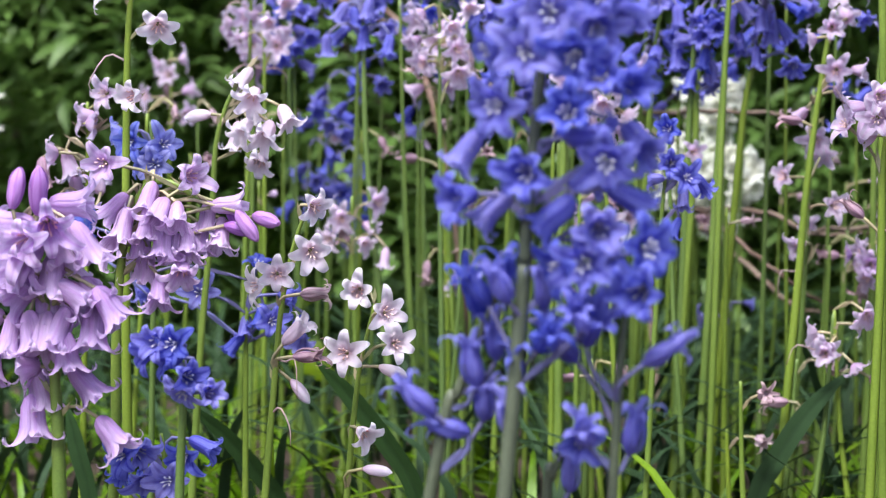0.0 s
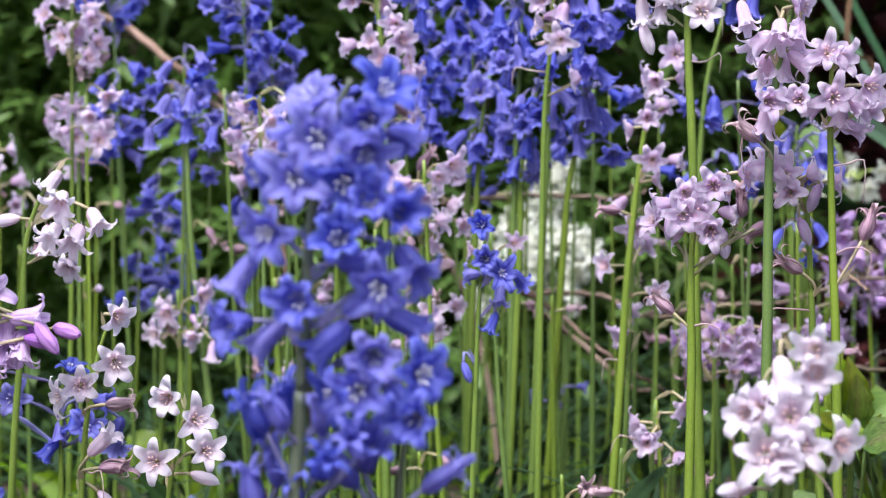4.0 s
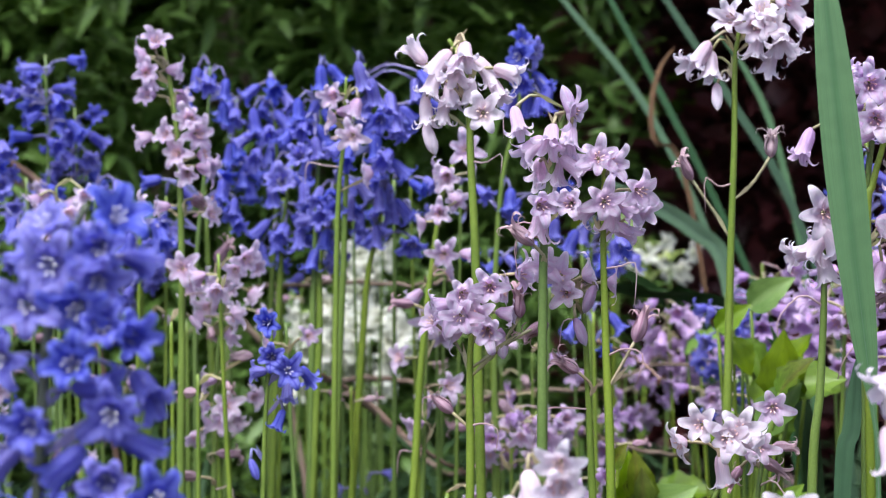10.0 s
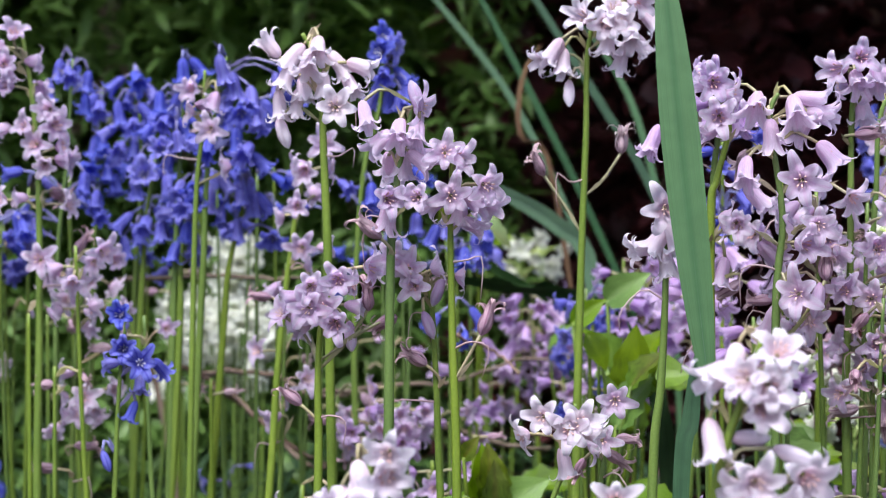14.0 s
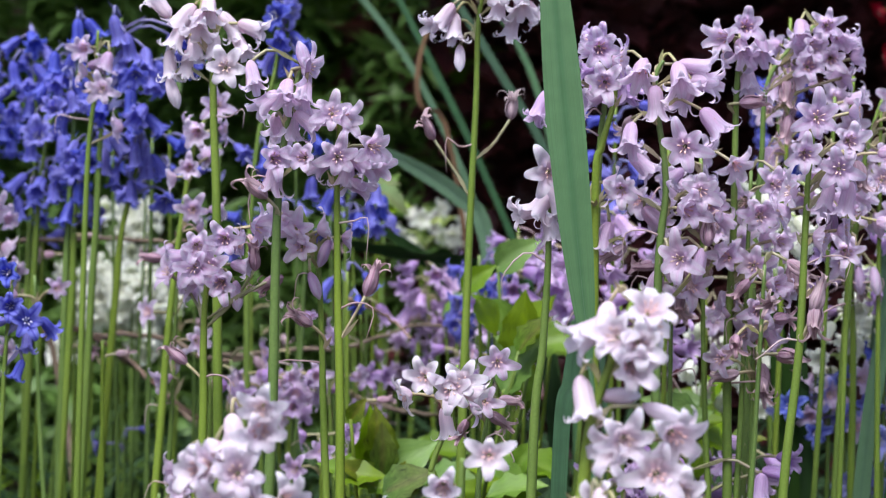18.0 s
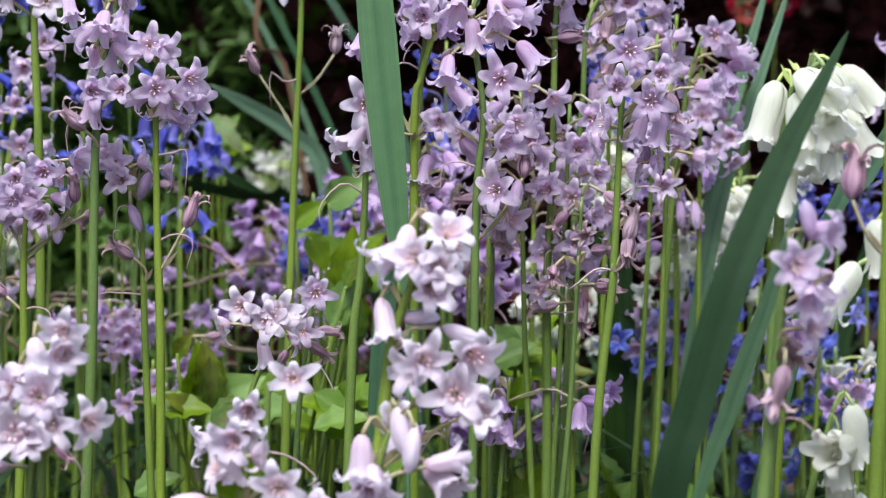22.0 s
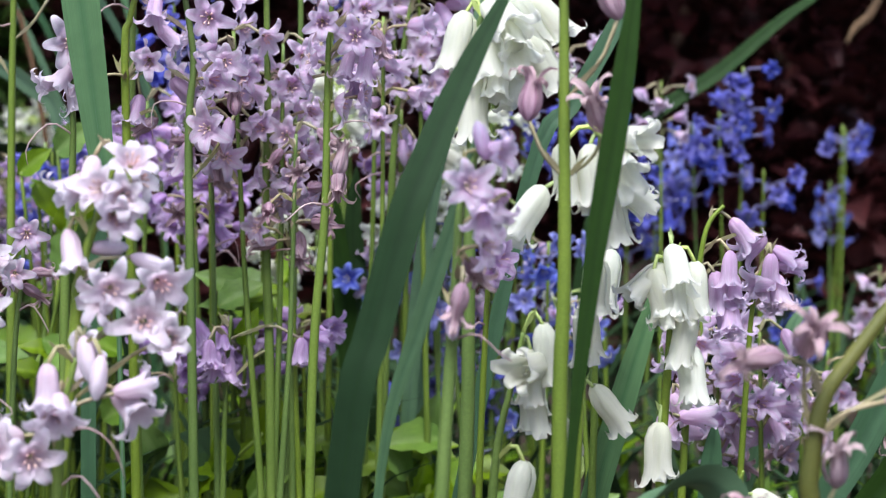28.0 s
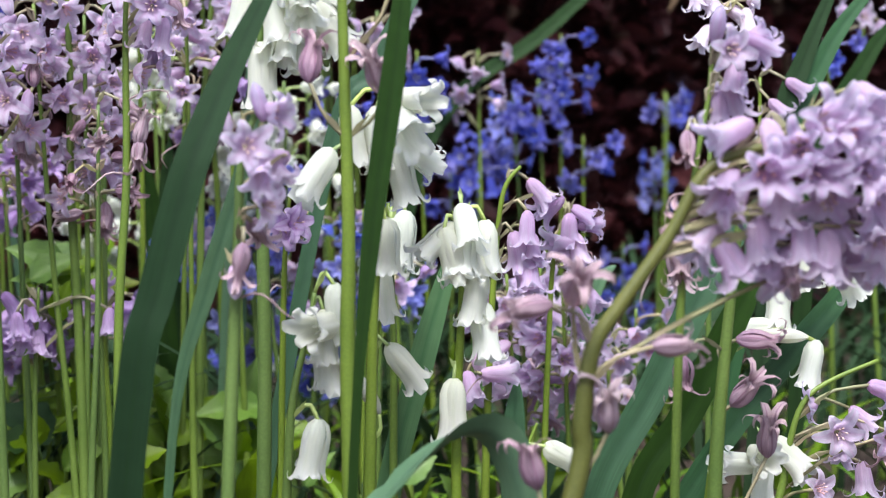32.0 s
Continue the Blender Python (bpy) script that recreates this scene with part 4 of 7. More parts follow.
bluebell("blue", 1.2, [(-0.1860, 0.3270), (-0.1940, 0.2950), (-0.1970, 0.2680), (-0.1980, 0.2200)], [
    ("tube", -0.1960, 0.3180, "cd"), ("cup", -0.1880, 0.3160, "cd"), ("bell", -0.1780, 0.3230, "rd"), ("bell", -0.1690, 0.3210, "rd"), ("tube", -0.1930, 0.3060, "c"),
    ("bell", -0.1840, 0.3100, "c"), ("bell", -0.2020, 0.3030, "l"), ("bell", -0.2090, 0.2920, "d"), ("bell", -0.1920, 0.2910, "d"), ("bell", -0.1880, 0.2840, "d"),
    ("bell", -0.1780, 0.3110, "d"),
], "violet-blue bluebell, nodding bells on arching slender green stem", 0.95, 2.3)
bluebell("blue", 1.2, [(-0.1560, 0.3220), (-0.1620, 0.2940), (-0.1680, 0.2670), (-0.1720, 0.2200)], [
    ("bell", -0.1590, 0.3140, "d"), ("bell", -0.1530, 0.3070, "d"), ("tube", -0.1460, 0.3090, "rd"), ("bell", -0.1720, 0.3010, "d"), ("tube", -0.1620, 0.2930, "d"),
    ("cup", -0.1400, 0.2870, "cd"), ("tube", -0.1540, 0.3180, "d"),
], "violet-blue bluebell, nodding bells on arching slender green stem", 0.95, 2.3)
bluebell("blue", 1.22, [(-0.2658, 0.3970), (-0.2696, 0.3349), (-0.2762, 0.2657), (-0.2776, 0.1329)], [
    ("bell", -0.2658, 0.3866, "cd"), ("bell", -0.2798, 0.3763, "d"), ("bell", -0.2745, 0.3901, "d"), ("bell", -0.2589, 0.3694, "d"), ("bell", -0.2571, 0.3832, "d"),
    ("bell", -0.3027, 0.3273, "l"), ("bell", -0.2994, 0.2968, "d"), ("bell", -0.3169, 0.2892, "d"), ("bell", -0.2889, 0.2934, "d"), ("bell", -0.2592, 0.3210, "d"),
    ("bell", -0.2523, 0.3106, "d"),
], "violet-blue bluebell, nodding bells on slender green stem", 0.9, 2)
spike("blue", -0.3190, 1.25, 0.3000, 0.0495, 8, 44, ("bell",), 0.6, 0.9, label="violet-blue bluebell with nodding bells amid the border")
bluebell("pink", 1.12, [(-0.1702, 0.3836), (-0.1719, 0.3489), (-0.1759, 0.3014), (-0.1797, 0.1482)], [
    ("star", -0.1766, 0.3726, "c"), ("star", -0.1656, 0.3504, "c"), ("star", -0.1789, 0.3599, "l"), ("star", -0.1587, 0.3292, "l"), ("star", -0.1693, 0.3647, "r"),
], "lilac-pink bluebell, starry flowers on slender green stem", 0.9, 2)
bluebell("blue", 1.2, [(-0.0739, 0.4084), (-0.0763, 0.3680), (-0.0865, 0.3241), (-0.0917, 0.2462), (-0.0919, 0.1367)], [
    ("star", -0.0729, 0.4077, "cu"), ("star", -0.0762, 0.3983, "cl"), ("star", -0.0661, 0.4017, "cr"), ("bell", -0.0627, 0.3848, "rd"), ("bell", -0.0712, 0.3713, "d"),
    ("bell", -0.0594, 0.3740, "d"), ("bell", -0.0729, 0.3848, "cd"), ("bell", -0.0644, 0.3696, "d"), ("bell", -0.0814, 0.3139, "d"),
], "violet-blue bluebell, nodding bells and open flowers on slender green stem", 0.95, 2.2)
bluebell("pale", 1.02, [(-0.1060, 0.3960), (-0.0980, 0.3810), (-0.0960, 0.3600), (-0.0950, 0.3310), (-0.0930, 0.2800), (-0.0910, 0.1640)], [
    ("bell", -0.1220, 0.3890, "lu"), ("bell", -0.1140, 0.3740, "ld"), ("tube", -0.1180, 0.3600, "d"), ("bell", -0.1020, 0.3810, "cd"), ("bell", -0.1050, 0.3680, "d"),
    ("bell", -0.0880, 0.3810, "rd"), ("bell", -0.0760, 0.3790, "r"), ("bell", -0.1100, 0.3840, "ld"), ("bell", -0.0950, 0.3690, "d"), ("star", -0.0880, 0.3580, "c"),
    ("tube", -0.1090, 0.3610, "d"), ("bud", -0.1160, 0.3460, "d"), ("tube", -0.0820, 0.3710, "rd"), ("bell", -0.0970, 0.3880, "cd"),
], "pale pink bluebell, nodding bells in a drooping cluster on slender stem", 1, 2.6)
bluebell("pink", 1.13, [(-0.1014, 0.3490), (-0.1158, 0.3236), (-0.1239, 0.2757), (-0.1305, 0.2181), (-0.1355, 0.1469)], [
    ("star", -0.1184, 0.3076, "c"), ("star", -0.1030, 0.3426, "c"), ("star", -0.1142, 0.3267, "c"), ("star", -0.0998, 0.3293, "r"), ("star", -0.1302, 0.3013, "l"),
    ("star", -0.1159, 0.2837, "c"), ("wilt", -0.1400, 0.2565, "l"), ("star", -0.1015, 0.2837, "r"), ("star", -0.1190, 0.3299, "l"),
], "lilac-pink bluebell, starry flowers on slender green stem", 0.9, 2.4)
bluebell("pink", 0.97, [(-0.0877, 0.2785), (-0.0927, 0.2483), (-0.0939, 0.2209), (-0.0940, 0.1709)], [
    ("star", -0.1083, 0.2634, "l"), ("star", -0.0960, 0.2697, "c"), ("star", -0.0831, 0.2730, "c"), ("star", -0.0899, 0.2593, "c"), ("star", -0.1009, 0.2511, "l"),
    ("star", -0.0768, 0.2703, "r"), ("bud", -0.0782, 0.2451, "d"), ("bud", -0.1037, 0.2538, "d"), ("star", -0.1125, 0.2560, "l"), ("star", -0.0672, 0.2785, "r"),
    ("wilt", -0.0696, 0.2648, "u"), ("star", -0.0845, 0.2511, "c"), ("star", -0.0740, 0.2593, "r"), ("star", -0.0974, 0.2593, "c"), ("wilt", -0.1071, 0.2154, "ul"),
], "lilac-pink bluebell, starry flowers and withered ones on slender green stem", 0.95, 2.3)
bluebell("pink", 0.95, [(-0.0460, 0.3580), (-0.0490, 0.3460), (-0.0540, 0.3220), (-0.0570, 0.2930), (-0.0580, 0.2440), (-0.0590, 0.1750)], [
    ("star", -0.0420, 0.3550, "rc"), ("bell", -0.0530, 0.3440, "cd"), ("bell", -0.0520, 0.3280, "d"), ("bell", -0.0620, 0.3390, "ld"), ("bell", -0.0450, 0.3430, "cd"),
    ("tube", -0.0690, 0.3520, "d"), ("star", -0.0570, 0.3120, "c"), ("star", -0.0450, 0.3130, "c"), ("bell", -0.0590, 0.3040, "d"), ("bud", -0.0450, 0.3600, "u"),
    ("wilt", -0.0670, 0.2980, "ul"), ("bell", -0.0430, 0.3300, "rd"),
], "lilac-pink bluebell, nodding bells and open flowers on slender green stem", 1, 2.6)
bluebell("pink", 0.955, [(-0.0280, 0.3400), (-0.0290, 0.2980), (-0.0280, 0.2440), (-0.0260, 0.1740)], [
    ("star", -0.0310, 0.3340, "c"), ("star", -0.0240, 0.3310, "rc"), ("star", -0.0280, 0.3130, "c"), ("star", -0.0110, 0.3180, "rc"), ("bell", -0.0180, 0.3110, "rd"),
    ("bell", -0.0370, 0.3320, "l"), ("bell", -0.0250, 0.3050, "d"), ("wilt", -0.0120, 0.2540, "u"),
    ("bell", -0.0360, 0.3100, "ld"),
], "lilac-pink bluebell, starry flowers and bells on slender green stem", 1, 2.4)
bluebell("pink", 0.98, [(-0.0470, 0.2864), (-0.0393, 0.2643), (-0.0365, 0.2201), (-0.0346, 0.1696)], [
    ("star", -0.0497, 0.2776, "c"), ("star", -0.0636, 0.2776, "l"), ("star", -0.0354, 0.2781, "r"), ("bud", -0.0354, 0.2665, "d"), ("star", -0.0235, 0.2740, "r"),
    ("wilt", -0.0465, 0.2339, "ul"), ("bud", -0.0401, 0.2505, "d"), ("star", -0.0566, 0.2836, "c"), ("star", -0.0470, 0.2698, "c"),
], "lilac-pink bluebell, starry flowers and buds on slender green stem", 0.92, 2)
bluebell("pale", 1.05, [(0.0470, 0.4110), (0.0410, 0.3900), (0.0400, 0.3430), (0.0380, 0.2870), (0.0360, 0.2140), (0.0350, 0.1600)], [
    ("bell", 0.0380, 0.4060, "lc"), ("star", 0.0540, 0.4110, "cu"), ("bell", 0.0660, 0.4140, "cr"), ("bell", 0.0730, 0.4060, "rd"), ("star", 0.0580, 0.4020, "c"),
    ("bell", 0.0510, 0.3930, "d"), ("bell", 0.0690, 0.3920, "rd"), ("bell", 0.0580, 0.3840, "d"), ("bell", 0.0630, 0.3960, "cd"), ("bell", 0.0230, 0.3890, "ld"),
    ("bell", 0.0190, 0.3850, "l"), ("bell", 0.0280, 0.3830, "d"), ("bud", 0.0310, 0.3670, "d"), ("wilt", 0.0150, 0.3300, "lu"), ("wilt", 0.0590, 0.3420, "u"),
    ("cup", 0.0500, 0.4020, "c"),
], "pale pink bluebell, nodding bells and withered ones on slender green stem", 0.98, 2.5)
bluebell("blue", 1.24, [(-0.0313, 0.3034), (-0.0341, 0.2650), (-0.0349, 0.1311)], [
    ("bell", -0.0453, 0.2887, "d"), ("bell", -0.0191, 0.2824, "d"), ("bell", -0.0261, 0.2748, "d"), ("bell", -0.0121, 0.2852, "d"), ("bell", -0.0557, 0.2957, "d"),
    ("bell", -0.0383, 0.2929, "d"), ("bell", -0.0837, 0.3104, "d"), ("bell", -0.0156, 0.2929, "d"),
], "violet-blue bluebell, nodding bells on slender green stem", 0.95, 1.8)
bluebell("pale", 0.93, [(0.0702, 0.3087), (0.0715, 0.2722), (0.0695, 0.2252), (0.0657, 0.1775)], [
    ("star", 0.0707, 0.3074, "c"), ("bell", 0.0689, 0.2931, "ld"), ("bell", 0.0720, 0.2821, "d"), ("bell", 0.0746, 0.2957, "rd"), ("tube", 0.0629, 0.2892, "l"),
], "pale pink bluebell, nodding bells on slender green stem", 1.05, 2.5)
bluebell("mauve", 1, [(0.0923, 0.3725), (0.1020, 0.3613), (0.1035, 0.3446), (0.1008, 0.3082), (0.0997, 0.1673)], [
    ("star", 0.0992, 0.3725, "c"), ("bell", 0.1173, 0.3543, "d"), ("star", 0.1104, 0.3655, "r"), ("bell", 0.0979, 0.3488, "d"), ("bell", 0.1048, 0.3585, "cd"),
    ("star", 0.0923, 0.3586, "l"), ("tube", 0.0714, 0.3418, "d"), ("star", 0.0937, 0.3753, "l"), ("bell", 0.1132, 0.3501, "d"),
], "mauve-purple bluebell, starry flowers and bells on slender green stem", 0.95, 2)
bluebell("pale", 0.925, [(0.0295, 0.2169), (0.0258, 0.1905), (0.0182, 0.1692), (0.0171, 0.1474)], [
    ("star", 0.0137, 0.2123, "c"), ("star", 0.0314, 0.2104, "c"), ("star", 0.0046, 0.2022, "l"), ("star", 0.0389, 0.2033, "r"), ("tube", 0.0248, 0.1905, "d"),
    ("star", 0.0257, 0.2063, "c"),
], "pale pink bluebell, starry flowers on slender green stem", 0.95, 1.8)
bluebell("pink", 0.95, [(0.0474, 0.2202), (0.0450, 0.1931), (0.0402, 0.1435)], [
    ("star", 0.0487, 0.2175, "c"), ("star", 0.0396, 0.1957, "r"), ("wilt", 0.0558, 0.1973, "r"), ("star", 0.0422, 0.1985, "c"),
], "lilac-pink bluebell, starry flowers on slender green stem", 0.85, 1.6)
bluebell("pale", 0.78, [(0.0293, 0.1923), (0.0280, 0.1717)], [
    ("star", 0.0384, 0.1969, "c"), ("star", 0.0205, 0.1833, "c"), ("star", 0.0202, 0.1739, "cd"), ("star", 0.0024, 0.1697, "l"),
], "pale pink bluebell, starry flowers on slender green stem", 0.95, 2)
bluebell("pale", 0.75, [(-0.0550, 0.2172), (-0.0559, 0.1958), (-0.0568, 0.1760)], [
    ("star", -0.0482, 0.2173, "c"), ("bell", -0.0581, 0.2060, "d"), ("star", -0.0736, 0.1945, "lc"), ("star", -0.0565, 0.1936, "c"), ("star", -0.0377, 0.1830, "rc"),
    ("star", -0.0654, 0.1796, "c"), ("star", -0.0475, 0.2087, "c"), ("bell", -0.0655, 0.1957, "d"), ("star", -0.0526, 0.1829, "c"),
], "pale pink bluebell, starry flowers and bells on slender green stem", 1.05, 2.2)
bluebell("pale", 0.75, [(-0.0630, 0.1999), (-0.0597, 0.1749), (-0.0623, 0.1366)], [
    ("star", -0.0691, 0.1956, "lc"), ("bell", -0.0590, 0.2041, "d"), ("bud", -0.0759, 0.1641, "l"), ("star", -0.0597, 0.1770, "c"), ("star", -0.0527, 0.1875, "r"),
], "pale pink bluebell, starry flowers on slender green stem", 1, 2)
bluebell("pale", 0.745, [(0.0912, 0.2597), (0.0841, 0.2383), (0.0760, 0.2126), (0.0722, 0.1779)], [
    ("star", 0.0966, 0.2572, "cu"), ("star", 0.0829, 0.2468, "lc"), ("bell", 0.0755, 0.2468, "dl"), ("star", 0.0926, 0.2437, "c"), ("star", 0.0906, 0.2352, "c"),
    ("star", 0.1010, 0.2492, "r"), ("tube", 0.0726, 0.2228, "d"), ("bud", 0.0865, 0.2230, "r"), ("star", 0.0878, 0.2080, "c"), ("star", 0.1070, 0.2091, "rc"),
    ("star", 0.1134, 0.2076, "r"), ("star", 0.1095, 0.1889, "c"), ("star", 0.0786, 0.1822, "lc"), ("bud", 0.1026, 0.2172, "r"), ("star", 0.0836, 0.2041, "lc"),
    ("bell", 0.0807, 0.2511, "d"), ("star", 0.0997, 0.1957, "c"),
], "pale pink bluebell, starry flowers and buds on slender green stem", 1.1, 2.6)
bluebell("pink", 0.97, [(0.0969, 0.3706), (0.1055, 0.3488), (0.0996, 0.3212), (0.0966, 0.2964), (0.0985, 0.1406)], [
    ("star", 0.0969, 0.3673, "c"), ("star", 0.1067, 0.3619, "r"), ("star", 0.0901, 0.3672, "l"), ("star", 0.0986, 0.3509, "c"), ("star", 0.0926, 0.3431, "l"),
    ("bell", 0.1172, 0.3572, "cd"), ("star", 0.1048, 0.3020, "r"), ("star", 0.1076, 0.2993, "c"), ("bell", 0.1025, 0.2758, "d"), ("bell", 0.0746, 0.2920, "l"),
], "lilac-pink bluebell, starry flowers and bells on slender green stem", 1, 2.4)
bluebell("pink", 0.96, [(0.1275, 0.3622), (0.1237, 0.3486), (0.1299, 0.3024), (0.1270, 0.2613), (0.1271, 0.1425)], [
    ("star", 0.1365, 0.3202, "c"), ("bell", 0.1388, 0.3455, "d"), ("bell", 0.1505, 0.3326, "rd"), ("bell", 0.1426, 0.3592, "r"), ("star", 0.1314, 0.2964, "l"),
    ("star", 0.1450, 0.2993, "c"), ("star", 0.1532, 0.2994, "r"), ("bell", 0.1238, 0.3426, "d"), ("tube", 0.1174, 0.3131, "rd"), ("tube", 0.1118, 0.3253, "d"),
    ("wilt", 0.1495, 0.2802, "u"), ("star", 0.1397, 0.2902, "c"), ("bud", 0.1319, 0.2636, "d"), ("bud", 0.1456, 0.2638, "d"), ("star", 0.1346, 0.2669, "c"),
    ("bell", 0.1345, 0.3541, "cd"), ("bell", 0.1469, 0.3516, "r"), ("wilt", 0.1402, 0.2615, "d"),
], "lilac-pink bluebell, starry flowers and bells on slender green stem", 1.05, 2.4)
bluebell("pink", 1, [(0.1717, 0.3822), (0.1696, 0.3454), (0.1694, 0.2744), (0.1676, 0.2172), (0.1690, 0.1362)], [
    ("bell", 0.1605, 0.3758, "lc"), ("star", 0.1717, 0.3817, "c"), ("bell", 0.1799, 0.3705, "cd"), ("bell", 0.1705, 0.3703, "cd"), ("star", 0.1635, 0.3674, "l"),
    ("wilt", 0.1776, 0.3441, "r"), ("star", 0.1875, 0.3031, "c"), ("star", 0.1820, 0.2882, "c"), ("star", 0.1734, 0.2938, "l"), ("star", 0.1774, 0.2625, "c"),
    ("star", 0.1915, 0.2746, "c"), ("star", 0.1806, 0.2402, "c"), ("star", 0.1745, 0.2287, "l"), ("star", 0.1917, 0.2289, "r"), ("wilt", 0.1850, 0.2053, "d"),
    ("star", 0.1868, 0.2632, "r"), ("star", 0.1700, 0.2430, "l"),
], "lilac-pink bluebell, starry flowers and bells on slender green stem", 1, 2.6)
bluebell("pink", 1.05, [(0.2184, 0.3868), (0.1950, 0.3597), (0.1916, 0.3150), (0.1891, 0.2731), (0.1872, 0.2131), (0.1842, 0.1280)], [
    ("bell", 0.2095, 0.3831, "cd"), ("bell", 0.2220, 0.3863, "c"), ("bell", 0.2336, 0.3775, "r"), ("star", 0.2129, 0.3653, "c"), ("star", 0.2248, 0.3685, "c"),
    ("star", 0.2398, 0.3702, "r"), ("star", 0.2370, 0.3597, "r"), ("star", 0.2067, 0.3741, "l"), ("bell", 0.2275, 0.3810, "cd"), ("bell", 0.1981, 0.3538, "d"),
    ("wilt", 0.2045, 0.3330, "d"), ("star", 0.2157, 0.3749, "c"),
], "lilac-pink bluebell, starry flowers and bells on slender green stem", 1, 2.4)
bluebell("pink", 0.937, [(0.1974, 0.3379), (0.1943, 0.3059), (0.1933, 0.2765), (0.1916, 0.2229), (0.1850, 0.1468)], [
    ("star", 0.1898, 0.3178, "c"), ("star", 0.1954, 0.3347, "c"), ("star", 0.2111, 0.3242, "c"), ("star", 0.2162, 0.3376, "r"), ("star", 0.2060, 0.3108, "c"),
    ("star", 0.2141, 0.3083, "r"), ("tube", 0.2036, 0.2975, "d"), ("star", 0.1848, 0.2999, "l"), ("tube", 0.2117, 0.2976, "d"), ("star", 0.2013, 0.2787, "r"),
    ("wilt", 0.1997, 0.2498, "u"), ("wilt", 0.1981, 0.2391, "d"), ("star", 0.1823, 0.2897, "l"), ("star", 0.2120, 0.2821, "r"), ("bud", 0.2065, 0.2874, "d"),
], "lilac-pink bluebell, starry flowers and slim bells on slender green stem", 1, 2.4)
bluebell("pink", 1.08, [(0.2621, 0.3500), (0.2548, 0.3253), (0.2508, 0.2945), (0.2457, 0.2420), (0.2404, 0.1235)], [
    ("star", 0.2658, 0.3500, "c"), ("bell", 0.2793, 0.3404, "r"), ("bell", 0.2749, 0.3281, "rd"), ("bell", 0.2704, 0.3219, "d"), ("star", 0.2599, 0.3063, "c"),
    ("star", 0.2756, 0.2948, "c"), ("star", 0.2665, 0.2880, "c"), ("bud", 0.2604, 0.2817, "d"), ("star", 0.2832, 0.3036, "r"), ("star", 0.2479, 0.2877, "l"),
    ("bud", 0.2595, 0.2515, "d"), ("bud", 0.2517, 0.2514, "d"), ("bell", 0.2847, 0.3349, "r"), ("star", 0.2565, 0.3192, "l"), ("star", 0.2798, 0.3164, "r"),
], "lilac-pink bluebell, starry flowers and bells on slender green stem", 1, 2.4)
bluebell("pink", 1.12, [(0.2549, 0.3642), (0.2529, 0.3037), (0.2581, 0.2078), (0.2584, 0.1169)], [
    ("star", 0.2423, 0.3513, "c"), ("star", 0.2523, 0.3356, "c"), ("star", 0.2625, 0.3039, "c"), ("star", 0.2474, 0.2590, "c"), ("star", 0.2570, 0.2591, "r"),
    ("star", 0.2393, 0.3418, "l"), ("wilt", 0.2605, 0.2463, "d"),
], "lilac-pink bluebell, starry flowers on slender green stem", 1, 2.4)
bluebell("pink", 1.15, [(0.1780, 0.2471), (0.1781, 0.2044), (0.1771, 0.1113)], [
    ("star", 0.1841, 0.2766, "c"), ("star", 0.1738, 0.3027, "c"), ("star", 0.1817, 0.2241, "c"), ("wilt", 0.1850, 0.2275, "d"), ("star", 0.1945, 0.2473, "r"),
], "lilac-pink bluebell, starry flowers on slender green stem", 0.95, 2.4)
bluebell("white", 0.815, [(0.2600, 0.3270), (0.2480, 0.3160), (0.2430, 0.2920), (0.2430, 0.2660), (0.2420, 0.2370), (0.2410, 0.1890), (0.2400, 0.1330)], [
    ("tube", 0.2370, 0.3050, "d"), ("bell", 0.2500, 0.3000, "d"), ("tube", 0.2590, 0.3050, "cd"), ("bell", 0.2690, 0.3030, "d"), ("bell", 0.2760, 0.3150, "rd"),
    ("bell", 0.2630, 0.2890, "d"), ("tube", 0.2430, 0.2760, "d"), ("bell", 0.2540, 0.3140, "cd"), ("tube", 0.2650, 0.3140, "rd"), ("bell", 0.2720, 0.2970, "rd"),
    ("tube", 0.2540, 0.2910, "d"),
], "creamy white bluebell, plump nodding bells on thick green stem", 1.3, 3.2)
bluebell("mauve", 0.73, [(0.2640, 0.3540), (0.2640, 0.3270), (0.2640, 0.2750), (0.2640, 0.2100), (0.2620, 0.1490)], [
    ("wilt", 0.2810, 0.3190, "u"), ("wilt", 0.2510, 0.2800, "u"), ("wilt", 0.2760, 0.2740, "u"), ("tube", 0.2710, 0.3390, "d"),
], "mauve-purple bluebell, withered flowers on thick green stem", 1.3, 3.3)
bluebell("white", 0.785, [(0.2992, 0.2703), (0.2907, 0.2313), (0.2846, 0.1788), (0.2810, 0.1109)], [
    ("bell", 0.3017, 0.2632, "rc"), ("tube", 0.3042, 0.2406, "rd"), ("bell", 0.2604, 0.2329, "ld"), ("tube", 0.2774, 0.2492, "d"), ("tube", 0.2883, 0.2479, "d"),
    ("tube", 0.2895, 0.2015, "d"), ("bell", 0.2968, 0.2538, "cd"), ("tube", 0.2969, 0.2312, "d"),
], "creamy white bluebell, narrow bells and bells on slender green stem", 1.25, 2.8)
